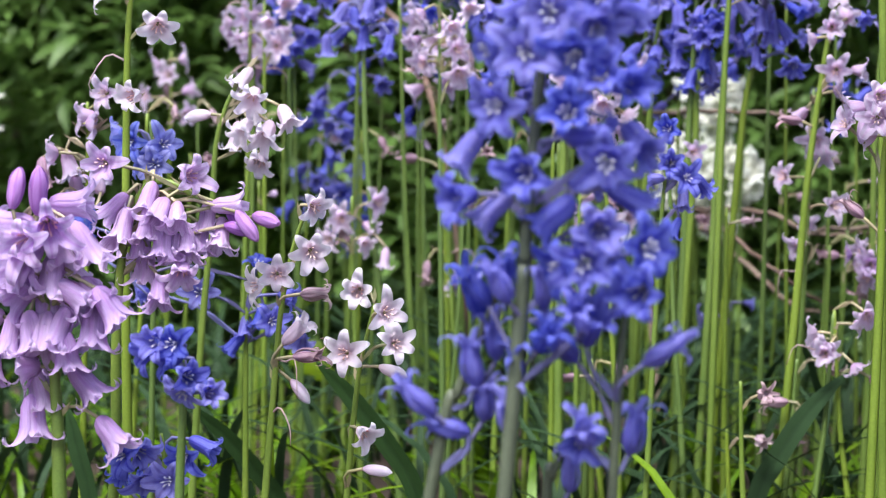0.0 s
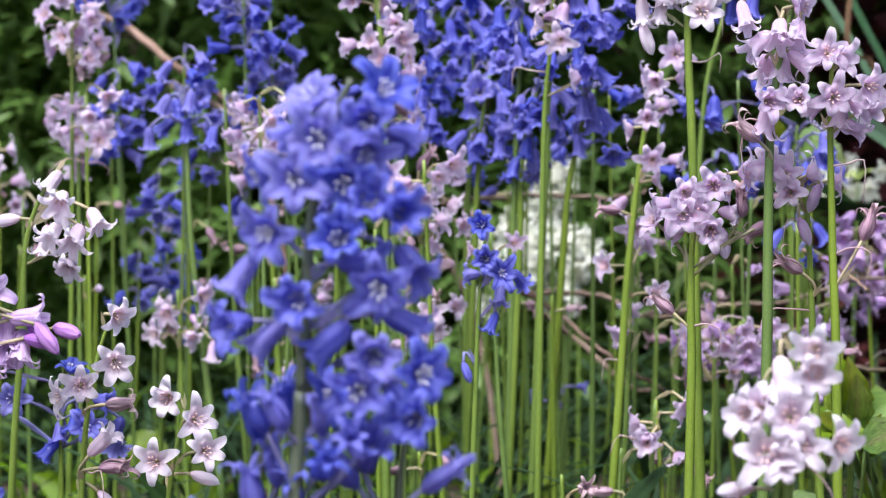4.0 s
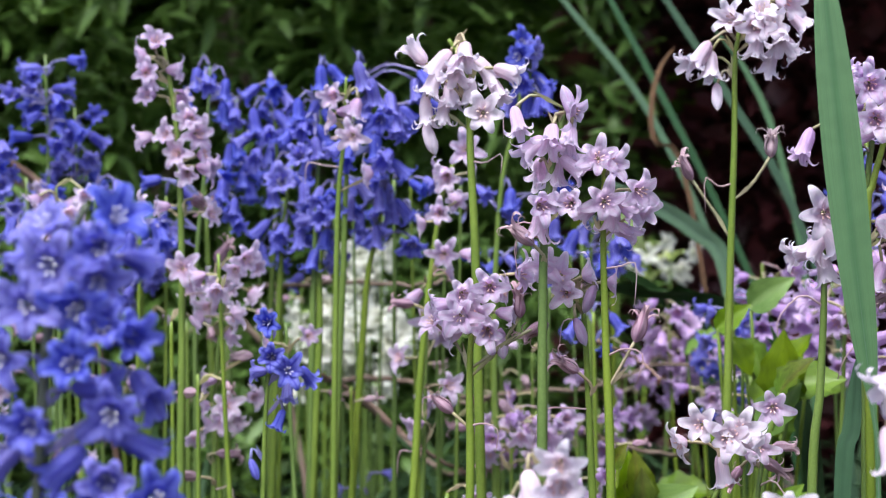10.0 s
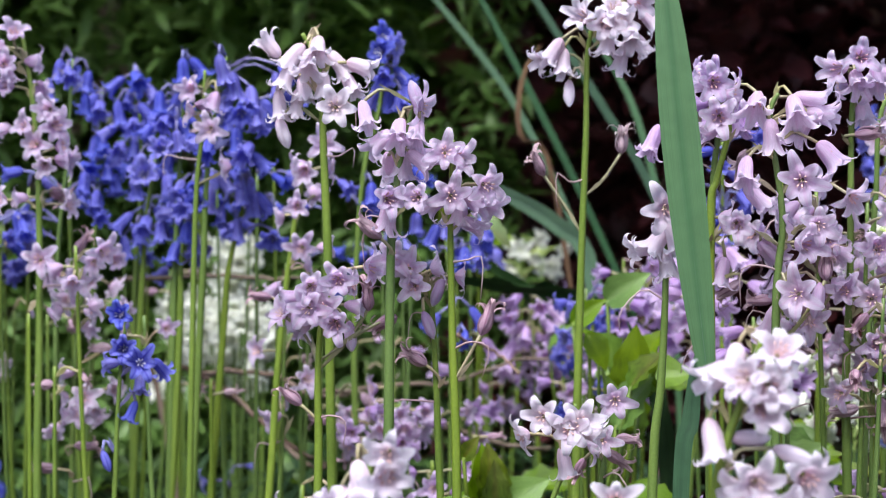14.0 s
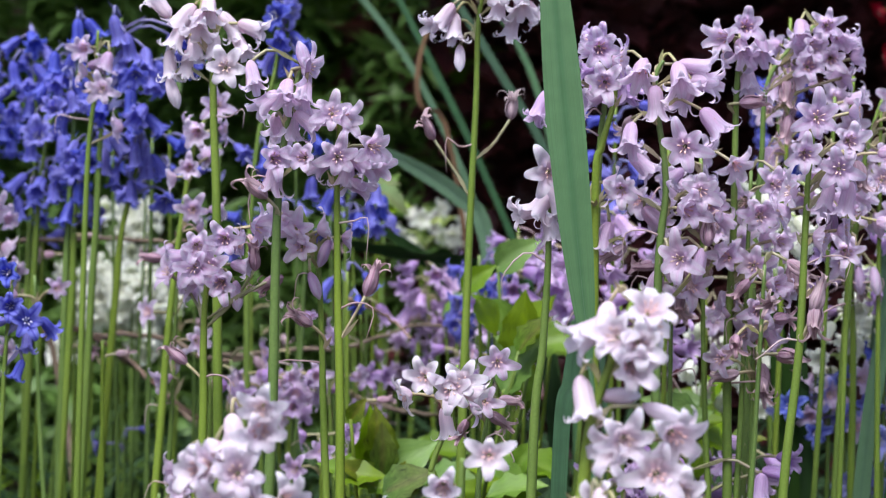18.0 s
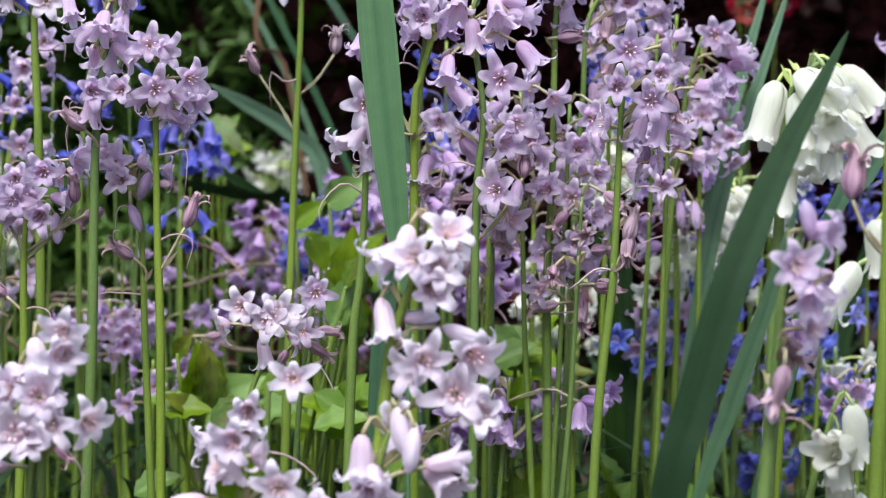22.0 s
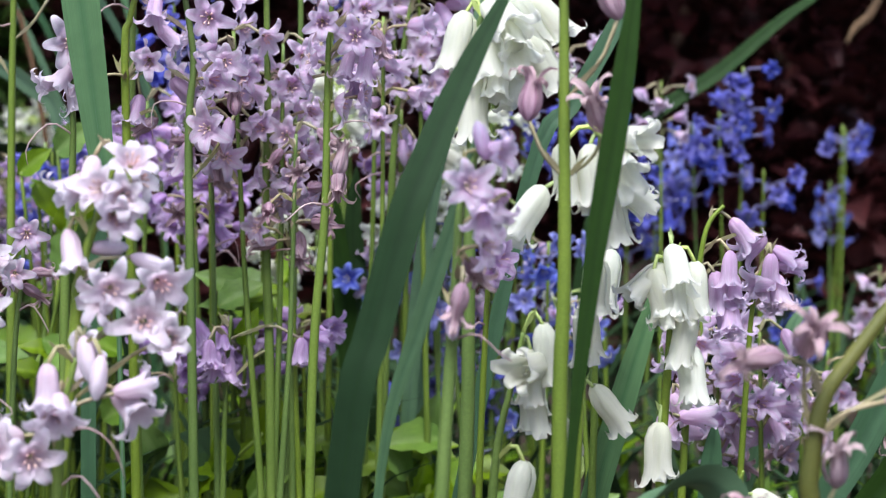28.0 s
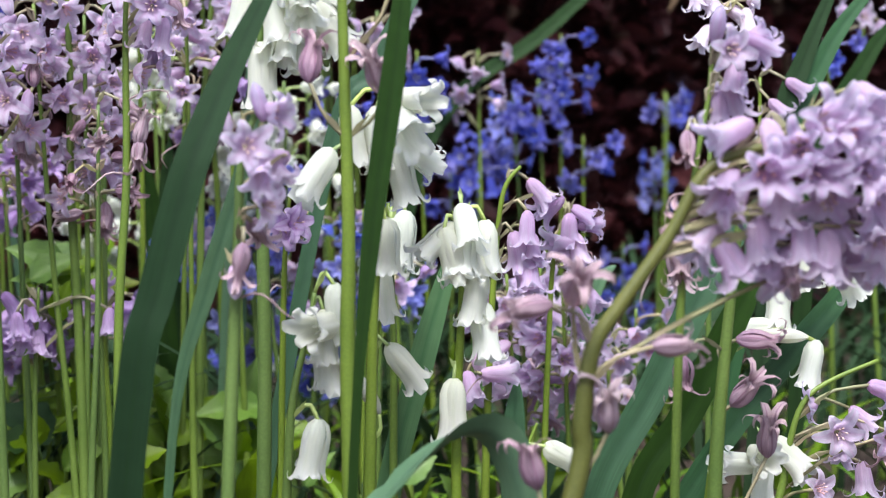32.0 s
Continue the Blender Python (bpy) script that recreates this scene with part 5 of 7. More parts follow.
bluebell("white", 0.8, [(0.3283, 0.2153), (0.3272, 0.1761), (0.3229, 0.1064)], [
    ("tube", 0.3165, 0.2008, "dl"), ("tube", 0.3271, 0.1977, "d"), ("bell", 0.3393, 0.1974, "d"), ("tube", 0.3208, 0.1954, "d"), ("tube", 0.3335, 0.1951, "d"),
    ("tube", 0.3323, 0.1759, "d"), ("tube", 0.3369, 0.1610, "d"), ("tube", 0.3218, 0.1268, "d"), ("bell", 0.3284, 0.2067, "cd"),
], "creamy white bluebell, narrow bells and bells on slender green stem", 1.2, 2.6)
bluebell("white", 0.78, [(0.2579, 0.1823), (0.2524, 0.1585), (0.2468, 0.1346), (0.2432, 0.0955)], [
    ("bell", 0.2575, 0.1691, "lc"), ("tube", 0.2670, 0.1751, "d"), ("tube", 0.2619, 0.1531, "d"), ("tube", 0.2548, 0.1171, "d"), ("tube", 0.2610, 0.1629, "d"),
], "creamy white bluebell, narrow bells on slender green stem", 1.2, 2.2)
bluebell("white", 0.81, [(0.2917, 0.1653), (0.2875, 0.1327), (0.2837, 0.0868)], [
    ("tube", 0.3014, 0.1458, "dr"), ("bud", 0.2857, 0.1328, "u"), ("bell", 0.2933, 0.1778, "d"),
], "creamy white bluebell, narrow bells on slender green stem", 1.2, 2.2)
bluebell("white", 0.85, [(0.3051, 0.2154), (0.3061, 0.1523), (0.3042, 0.0774)], [
    ("tube", 0.3100, 0.1995, "d"), ("tube", 0.3046, 0.1971, "d"),
], "creamy white bluebell, narrow bells on slender green stem", 1.2, 2.4)
bluebell("pink", 0.705, [(0.2290, 0.2670), (0.2220, 0.2540), (0.2180, 0.2380), (0.2170, 0.2210), (0.2150, 0.1920), (0.2120, 0.1540)], [
    ("star", 0.2190, 0.2480, "c"), ("star", 0.2320, 0.2600, "cr"), ("bell", 0.2320, 0.2380, "rd"), ("star", 0.2270, 0.2250, "rc"), ("tube", 0.2240, 0.2380, "cd"),
    ("bud", 0.2140, 0.1960, "d"), ("bud", 0.2250, 0.2640, "u"), ("wilt", 0.2160, 0.2040, "d"),
], "lilac-pink bluebell, few open flowers and buds on slender green stem", 1, 2.6)
bluebell("mauve", 0.85, [(0.2592, 0.2196), (0.2554, 0.1809), (0.2511, 0.0812)], [
    ("star", 0.2601, 0.2087, "cr"), ("star", 0.2536, 0.2069, "c"), ("star", 0.2655, 0.2142, "r"), ("star", 0.2573, 0.2016, "cd"),
], "mauve-purple bluebell, starry flowers on slender green stem", 1, 2)
bluebell("mauve", 1, [(0.1493, 0.1692), (0.1459, 0.1281), (0.1437, 0.0743)], [
    ("bell", 0.1403, 0.1459, "d"), ("bell", 0.1475, 0.1413, "d"), ("bell", 0.1374, 0.1519, "d"), ("bell", 0.1448, 0.1576, "d"), ("bell", 0.1842, 0.1507, "d"),
    ("bell", 0.1931, 0.1564, "r"),
], "mauve-purple bluebell, nodding bells on slender green stem", 0.9, 1.8)
bluebell("pink", 0.9, [(0.3829, 0.2281), (0.3739, 0.2159), (0.3689, 0.1825), (0.3650, 0.1377), (0.3610, 0.0635)], [
    ("bell", 0.3922, 0.2152, "rd"), ("tube", 0.3837, 0.1982, "d"), ("bell", 0.3791, 0.1877, "d"), ("bell", 0.3878, 0.1873, "d"), ("bell", 0.3846, 0.1734, "d"),
    ("bell", 0.3619, 0.1294, "rd"), ("bell", 0.3661, 0.1263, "r"), ("bell", 0.3558, 0.1184, "d"),
], "lilac-pink bluebell, nodding bells on slender green stem", 1.1, 2.2)
bluebell("pink", 0.92, [(0.4132, 0.2050), (0.4053, 0.1822), (0.4015, 0.1390), (0.3968, 0.0571)], [
    ("bell", 0.4207, 0.2018, "rd"), ("bell", 0.4131, 0.1949, "d"), ("bell", 0.4251, 0.1959, "r"), ("bell", 0.4099, 0.1849, "d"), ("bell", 0.4174, 0.1846, "d"),
    ("bell", 0.4069, 0.1879, "l"),
], "lilac-pink bluebell, nodding bells on slender green stem", 1, 2)
spike("pink", 0.4021, 0.97, 0.1453, 0.0521, 12, 83, ("bell",), 0.3, 1, label="lilac-pink bluebell with nodding bells amid the border")
spike("pink", 0.4183, 0.95, 0.1556, 0.0537, 12, 84, ("bell",), 0.3, 1, label="lilac-pink bluebell with nodding bells amid the border")
spike("pink", 0.4573, 1, 0.1267, 0.0424, 7, 85, ("star",), 0.3, 1, label="lilac-pink bluebell with starry flowers amid the border")
spike("pink", 0.3958, 0.98, 0.1628, 0.0333, 7, 86, ("bell",), 0.6, 1, label="lilac-pink bluebell with nodding bells amid the border")
spike("pink", 0.4421, 1.02, 0.1252, 0.0577, 7, 87, ("star",), 0.3, 0.95, label="lilac-pink bluebell with starry flowers amid the border")
spike("pink", 0.4926, 1.05, 0.1323, 0.0445, 5, 88, ("star",), 0.3, 0.95, label="lilac-pink bluebell with starry flowers amid the border")
spike("pink", 0.4350, 1.05, 0.1613, 0.0534, 6, 89, ("bell",), 0.4, 0.95, label="lilac-pink bluebell with nodding bells amid the border")
spike("blue", 0.5424, 1.36, 0.3009, 0.0500, 9, 90, ("star",), 0.2, 0.9, label="violet-blue bluebell with starry flowers in shade at the back")
spike("blue", 0.5245, 1.36, 0.2683, 0.0461, 9, 91, ("star",), 0.2, 0.9, label="violet-blue bluebell with starry flowers in shade at the back")
spike("blue", 0.4842, 1.38, 0.2423, 0.0663, 10, 92, ("star",), 0.2, 0.9, label="violet-blue bluebell with starry flowers in shade at the back")
spike("blue", 0.5583, 1.36, 0.2260, 0.0346, 5, 93, ("star",), 0.2, 0.9, label="violet-blue bluebell with starry flowers in shade at the back")
spike("sky", 0.5160, 1.4, 0.2603, 0.0554, 9, 94, ("star",), 0.2, 0.9, label="light blue bluebell with starry flowers in shade at the back")
spike("blue", 0.4668, 1.4, 0.2109, 0.0554, 7, 95, ("star",), 0.3, 0.9, label="violet-blue bluebell with starry flowers in shade at the back")
spike("sky", 0.6760, 1.54, 0.2093, 0.0523, 9, 96, ("star",), 0.3, 0.75, label="light blue bluebell with starry flowers in shade at the back")
spike("sky", 0.6867, 1.54, 0.2563, 0.0305, 4, 97, ("star",), 0.3, 0.75, label="light blue bluebell with starry flowers in shade at the back")
spike("blue", 0.6339, 1.5, 0.1331, 0.0594, 6, 98, ("star",), 0.3, 0.95, label="violet-blue bluebell with starry flowers in shade at the back")
spike("sky", 0.3873, 1.2, 0.1508, 0.0407, 6, 99, ("star",), 0.3, 0.9, label="light blue bluebell with starry flowers amid the border")
spike("sky", 0.3304, 1.2, 0.0952, 0.0441, 5, 100, ("star",), 0.3, 0.9, label="light blue bluebell with starry flowers amid the border")
spike("blue", 0.2905, 1.25, 0.1097, 0.0495, 5, 101, ("star",), 0.3, 0.9, label="violet-blue bluebell with starry flowers amid the border")
spike("sky", 0.3495, 1.19, 0.1892, 0.0538, 6, 102, ("star",), 0.3, 0.9, label="light blue bluebell with starry flowers amid the border")
spike("blue", 0.4205, 1.3, 0.2897, 0.0515, 8, 103, ("star",), 0.3, 0.9, label="violet-blue bluebell with starry flowers in shade at the back")
bluebell("pink", 0.63, [(0.4143, 0.2444), (0.3966, 0.2428), (0.3780, 0.2352), (0.3636, 0.2122), (0.3450, 0.1884), (0.3340, 0.1726), (0.3293, 0.1462), (0.3256, 0.1192)], [
    ("bell", 0.4372, 0.2603, "cd"), ("bell", 0.3869, 0.2493, "l"), ("bell", 0.4253, 0.2347, "rd"), ("bell", 0.3909, 0.2266, "ld"), ("star", 0.4208, 0.2234, "cd"),
    ("bell", 0.4410, 0.2248, "cd"), ("bell", 0.4188, 0.2525, "cu"), ("bell", 0.4044, 0.2457, "d"), ("bell", 0.3965, 0.2356, "c"), ("bell", 0.4063, 0.2250, "d"),
    ("bell", 0.4029, 0.2148, "rd"), ("bell", 0.3798, 0.2126, "ld"), ("bell", 0.3874, 0.2030, "d"), ("bell", 0.4139, 0.2081, "d"), ("bell", 0.4319, 0.2115, "d"),
    ("star", 0.4420, 0.2080, "cd"), ("bell", 0.4277, 0.2481, "c"), ("bell", 0.4445, 0.2424, "r"), ("bell", 0.4333, 0.2469, "cr"), ("bell", 0.4142, 0.2351, "c"),
    ("bell", 0.4343, 0.2344, "c"), ("bell", 0.3984, 0.2087, "d"), ("bell", 0.4228, 0.2035, "d"), ("bell", 0.4098, 0.2435, "lc"), ("wilt", 0.3249, 0.1965, "cu"),
    ("wilt", 0.3080, 0.1892, "l"), ("wilt", 0.3641, 0.1731, "r"), ("wilt", 0.3385, 0.1514, "u"), ("wilt", 0.3110, 0.1306, "u"), ("bell", 0.3844, 0.2299, "dl"),
    ("bell", 0.4443, 0.2152, "d"),
], "lilac-pink bluebell, crowded bells and open flowers on thick olive stem", 1.27, 3.8, stem_mat=STEM_OLIVE)
bluebell("pink", 0.69, [(0.4046, 0.2909), (0.4029, 0.2644), (0.3973, 0.2380), (0.3934, 0.2114), (0.3899, 0.1847), (0.3859, 0.1032)], [
    ("star", 0.4073, 0.2803, "c"), ("star", 0.4244, 0.2857, "r"), ("bell", 0.4203, 0.2822, "rd"), ("bud", 0.4039, 0.2892, "u"), ("bell", 0.4119, 0.2682, "d"),
    ("star", 0.4147, 0.2682, "r"), ("wilt", 0.3915, 0.2422, "d"), ("tube", 0.4070, 0.2588, "d"), ("wilt", 0.3885, 0.1982, "d"),
], "lilac-pink bluebell, starry flowers and withered ones on slender green stem", 1, 2)
bluebell("white", 0.84, [(0.5062, 0.1895), (0.4757, 0.1772), (0.4696, 0.1558), (0.4634, 0.1180), (0.4576, 0.0685)], [
    ("bell", 0.5134, 0.1777, "r"), ("tube", 0.4957, 0.1621, "d"), ("bell", 0.5100, 0.1313, "d"), ("tube", 0.5280, 0.1716, "rd"), ("bell", 0.4811, 0.1484, "l"),
    ("bell", 0.5046, 0.1787, "d"), ("bud", 0.4926, 0.1459, "r"), ("bell", 0.5193, 0.1835, "c"),
], "creamy white bluebell, nodding bells and slim bells on thick green stem", 1.15, 3)
bluebell("white", 0.8, [(0.4726, 0.1049), (0.4653, 0.0759)], [
    ("bell", 0.4558, 0.0923, "l"), ("tube", 0.4668, 0.0837, "d"), ("bell", 0.4822, 0.0932, "rd"), ("bell", 0.4614, 0.0977, "c"),
], "creamy white bluebell, nodding bells on slender green stem", 1.15, 2.4)
bluebell("pink", 0.8, [(0.5264, 0.1361), (0.4923, 0.1221), (0.4809, 0.0965), (0.4765, 0.0751)], [
    ("star", 0.5006, 0.1052, "c"), ("bell", 0.5176, 0.1095, "rd"), ("bell", 0.5208, 0.0800, "d"), ("bell", 0.5268, 0.1228, "r"), ("star", 0.4923, 0.1169, "l"),
    ("bell", 0.5090, 0.0946, "d"), ("star", 0.5261, 0.1015, "c"), ("star", 0.4919, 0.0798, "c"),
], "lilac-pink bluebell, starry flowers and bells on slender green stem", 1.05, 2.2)
bluebell("pale", 0.73, [(0.0180, 0.1827), (0.0200, 0.1593), (0.0189, 0.1418)], [
    ("star", 0.0159, 0.1795, "lc"), ("star", 0.0101, 0.1675, "l"), ("star", 0.0335, 0.1623, "c"), ("bud", -0.0007, 0.1553, "l"), ("star", 0.0425, 0.1494, "c"),
    ("star", 0.0241, 0.1439, "c"), ("bell", 0.0149, 0.1710, "d"), ("star", 0.0273, 0.1730, "r"),
], "pale pink bluebell, starry flowers on slender green stem", 1.05, 2.4)
bluebell("pale", 0.72, [(0.0744, 0.1836), (0.0681, 0.1604), (0.0671, 0.1430)], [
    ("bell", 0.0640, 0.1742, "d"), ("star", 0.0650, 0.1621, "c"), ("bell", 0.0936, 0.1654, "rd"), ("bud", 0.0785, 0.1835, "d"), ("star", 0.0577, 0.1482, "c"),
    ("bell", 0.0953, 0.1717, "r"), ("star", 0.0505, 0.1543, "l"), ("bell", 0.0681, 0.1667, "cd"), ("bud", 0.0827, 0.1771, "d"),
], "pale pink bluebell, nodding bells and open flowers on slender green stem", 1.1, 2.4)
bluebell("white", 1.5, [(-0.1930, 0.2800), (-0.1920, 0.2460), (-0.1910, 0.1270)], [
    ("star", -0.2050, 0.2740, "c"), ("cup", -0.1920, 0.2770, "rc"), ("bell", -0.1980, 0.2650, "c"), ("star", -0.1870, 0.2710, "rc"), ("cup", -0.1940, 0.2590, "cd"),
    ("bell", -0.2030, 0.2600, "lc"),
], "creamy white bluebell with open bells among green stems", 1.08, 1.7)
bluebell("white", 1.52, [(-0.2250, 0.2800), (-0.2240, 0.2450), (-0.2220, 0.1240)], [
    ("bell", -0.2250, 0.2770, "c"), ("star", -0.2220, 0.2730, "rd"),
], "creamy white bluebell with open bells among green stems", 1.08, 1.7)
bluebell("white", 1.51, [(-0.2010, 0.2480), (-0.2000, 0.2110), (-0.2000, 0.1260)], [
    ("cup", -0.2130, 0.2460, "lc"), ("bell", -0.2030, 0.2450, "c"), ("star", -0.1950, 0.2420, "rc"), ("cup", -0.2030, 0.2370, "cd"),
], "creamy white bluebell with open bells among green stems", 1.08, 1.7)
bluebell("white", 1.49, [(-0.2030, 0.2330), (-0.2020, 0.1960), (-0.2020, 0.1280)], [
    ("star", -0.2120, 0.2280, "lc"), ("cup", -0.2010, 0.2300, "c"), ("bell", -0.1910, 0.2280, "rc"), ("star", -0.2090, 0.2190, "c"), ("cup", -0.1960, 0.2180, "c"),
    ("bell", -0.2040, 0.2110, "cd"), ("star", -0.1870, 0.2190, "rc"), ("cup", -0.2140, 0.2120, "lc"),
], "creamy white bluebell with open bells among green stems", 1.08, 1.7)
bluebell("white", 1.48, [(-0.1770, 0.2280), (-0.1780, 0.1970), (-0.1800, 0.1290)], [
    ("bell", -0.1810, 0.2240, "rc"), ("star", -0.1710, 0.2180, "rc"), ("cup", -0.1800, 0.2110, "c"), ("bell", -0.1720, 0.2050, "rc"), ("star", -0.1820, 0.2010, "cd"),
    ("bell", -0.1860, 0.1920, "d"), ("bell", -0.1840, 0.1860, "d"), ("star", -0.1750, 0.1970, "cd"),
], "creamy white bluebell with open bells among green stems", 1.08, 1.7)
bluebell("white", 1.5, [(-0.2310, 0.2410), (-0.2320, 0.1950), (-0.2340, 0.1270)], [
    ("cup", -0.2300, 0.2370, "c"), ("bell", -0.2250, 0.2290, "rc"), ("star", -0.2320, 0.2230, "c"), ("cup", -0.2250, 0.2120, "rc"), ("bell", -0.2310, 0.2030, "c"),
    ("star", -0.2280, 0.1930, "cd"),
], "creamy white bluebell with open bells among green stems", 1.08, 1.7)
bluebell("white", 1.52, [(-0.2480, 0.2300), (-0.2460, 0.1930), (-0.2450, 0.1240)], [
    ("star", -0.2550, 0.2270, "lc"), ("cup", -0.2520, 0.2160, "lc"), ("bell", -0.2460, 0.2110, "c"), ("star", -0.2510, 0.2060, "cd"), ("bell", -0.2440, 0.1930, "d"),
    ("bell", -0.2480, 0.2000, "c"),
], "creamy white bluebell with open bells among green stems", 1.08, 1.7)
bluebell("white", 1.54, [(-0.2180, 0.2070), (-0.2170, 0.1740), (-0.2160, 0.1220)], [
    ("bell", -0.2140, 0.2000, "c"), ("star", -0.2230, 0.1950, "lc"), ("cup", -0.2170, 0.1850, "cd"), ("bell", -0.2100, 0.1920, "rc"),
], "creamy white bluebell with open bells among green stems", 1.08, 1.7)
bluebell("white", 1.54, [(-0.2550, 0.1790), (-0.2540, 0.1480), (-0.2530, 0.1220)], [
    ("cup", -0.2580, 0.1740, "lc"), ("bell", -0.2510, 0.1680, "c"), ("star", -0.2670, 0.1650, "lc"), ("cup", -0.2560, 0.1620, "cd"),
], "creamy white bluebell with open bells among green stems", 1.08, 1.7)
bluebell("white", 1.55, [(-0.1960, 0.1770), (-0.1970, 0.1470), (-0.1970, 0.1210)], [
    ("star", -0.2070, 0.1690, "lc"), ("cup", -0.1870, 0.1700, "rc"), ("bell", -0.1970, 0.1650, "c"),
], "creamy white bluebell with open bells among green stems", 1.08, 1.7)
spike("white", 0.0178, 1.68, 0.2762, 0.0333, 7, 120, ("star",), 0.3, 0.9, label="creamy white bluebell with starry flowers in shade at the back")
spike("white", 0.0314, 1.6, 0.2685, 0.0226, 4, 121, ("star",), 0.3, 0.9, label="creamy white bluebell with starry flowers in shade at the back")
spike("white", 0.2833, 1.15, 0.2582, 0.0488, 8, 122, ("bell",), 0.6, 0.9, label="creamy white bluebell with nodding bells amid the border")
spike("white", 0.2609, 1.15, 0.2250, 0.0390, 7, 123, ("bell",), 0.6, 0.9, label="creamy white bluebell with nodding bells amid the border")
spike("white", 0.1907, 1.2, 0.2208, 0.0509, 7, 124, ("bell",), 0.5, 0.85, label="creamy white bluebell with nodding bells amid the border")
spike("white", 0.2855, 1.2, 0.2532, 0.0611, 13, 125, ("bell",), 0.5, 0.85, label="creamy white bluebell with nodding bells amid the border")
spike("white", 0.2407, 1.25, 0.2914, 0.0460, 7, 126, ("star",), 0.4, 0.8, label="creamy white bluebell with starry flowers amid the border")
spike("white", 0.2995, 1.3, 0.0828, 0.0257, 4, 127, ("star",), 0.4, 0.8, label="creamy white bluebell with starry flowers in shade at the back")
spike("white", 0.3604, 1.15, 0.1666, 0.0195, 4, 128, ("star",), 0.4, 0.85, label="creamy white bluebell with starry flowers amid the border")
spike("white", 0.2370, 1.3, 0.3046, 0.0588, 11, 129, ("star",), 0.4, 0.9, label="creamy white bluebell with starry flowers in shade at the back")
spike("white", 0.3264, 1.2, 0.2682, 0.0950, 8, 130, ("bell",), 0.6, 0.9, label="creamy white bluebell with nodding bells amid the border")
spike("white", 0.2253, 1.3, 0.1876, 0.0368, 6, 131, ("bell",), 0.5, 0.85, label="creamy white bluebell with nodding bells in shade at the back")
spike("white", 0.3118, 1.2, 0.2702, 0.0509, 8, 132, ("bell",), 0.6, 0.9, label="creamy white bluebell with nodding bells amid the border")
spike("blue", 0.2875, 1.15, 0.2154, 0.0553, 6, 133, ("star",), 0.3, 0.9, label="violet-blue bluebell with starry flowers amid the border")
spike("sky", 0.2434, 1.15, 0.1919, 0.0358, 8, 134, ("star",), 0.3, 0.9, label="light blue bluebell with starry flowers amid the border")
spike("sky", 0.2784, 1.15, 0.1757, 0.0553, 5, 135, ("star",), 0.3, 0.9, label="light blue bluebell with starry flowers amid the border")
spike("pink", 0.2516, 1.15, 0.1919, 0.0325, 6, 136, ("star",), 0.3, 0.9, label="lilac-pink bluebell with starry flowers amid the border")
spike("pink", 0.3105, 1.2, 0.1739, 0.0509, 6, 137, ("star",), 0.3, 0.9, label="lilac-pink bluebell with starry flowers amid the border")
spike("blue", 0.2451, 1.3, 0.3698, 0.0625, 10, 138, ("star",), 0.4, 0.9, label="violet-blue bluebell with starry flowers in shade at the back")
spike("blue", 0.1287, 1.2, 0.3462, 0.0543, 8, 139, ("bell",), 0.4, 0.9, label="violet-blue bluebell with nodding bells amid the border")
spike("blue", 0.0533, 1.24, 0.2497, 0.0456, 7, 140, ("star",), 0.3, 0.8, label="violet-blue bluebell with starry flowers amid the border")
spike("blue", 0.0493, 1.24, 0.2517, 0.0316, 5, 141, ("star",), 0.3, 0.8, label="violet-blue bluebell with starry flowers amid the border")
spike("blue", 0.0518, 1.25, 0.2158, 0.0460, 5, 142, ("tube",), 0.6, 0.8, label="violet-blue bluebell with narrow bells amid the border")
spike("blue", -0.0324, 1.22, 0.2412, 0.0207, 3, 143, ("tube",), 0.4, 0.8, label="violet-blue bluebell with narrow bells amid the border")
spike("sky", 0.3513, 1.15, 0.1905, 0.0455, 6, 144, ("star",), 0.2, 0.9, label="light blue bluebell with starry flowers amid the border")
spike("blue", 0.3512, 1.2, 0.2747, 0.0407, 6, 145, ("star",), 0.3, 0.9, label="violet-blue bluebell with starry flowers amid the border")
spike("sky", 0.2490, 1.2, 0.1831, 0.0339, 7, 146, ("star",), 0.2, 0.9, label="light blue bluebell with starry flowers amid the border")
spike("blue", 0.3354, 1.2, 0.1296, 0.0509, 6, 147, ("star",), 0.3, 0.9, label="violet-blue bluebell with starry flowers amid the border")
spike("blue", 0.2878, 1.3, 0.0906, 0.0257, 4, 148, ("star",), 0.3, 0.9, label="violet-blue bluebell with starry flowers in shade at the back")
spike("blue", 0.2994, 1.2, 0.1335, 0.0407, 5, 149, ("star",), 0.3, 0.9, label="violet-blue bluebell with starry flowers amid the border")
spike("pink", 0.3418, 1.2, 0.1865, 0.0271, 4, 150, ("star",), 0.2, 0.9, label="lilac-pink bluebell with starry flowers amid the border")
spike("mauve", 0.0178, 1.35, 0.2468, 0.0573, 14, 151, ("bell",), 0.6, 0.95, label="mauve-purple bluebell with nodding bells in shade at the back")
spike("mauve", 0.0926, 1.32, 0.2565, 0.0635, 12, 152, ("bell",), 0.5, 0.95, label="mauve-purple bluebell with nodding bells in shade at the back")
spike("mauve", 0.0765, 1.3, 0.2680, 0.0294, 6, 153, ("star",), 0.5, 0.95, label="mauve-purple bluebell with starry flowers in shade at the back")
spike("mauve", -0.0255, 1.28, 0.2128, 0.0507, 3, 154, ("bell",), 0.4, 0.95, label="mauve-purple bluebell with nodding bells in shade at the back")
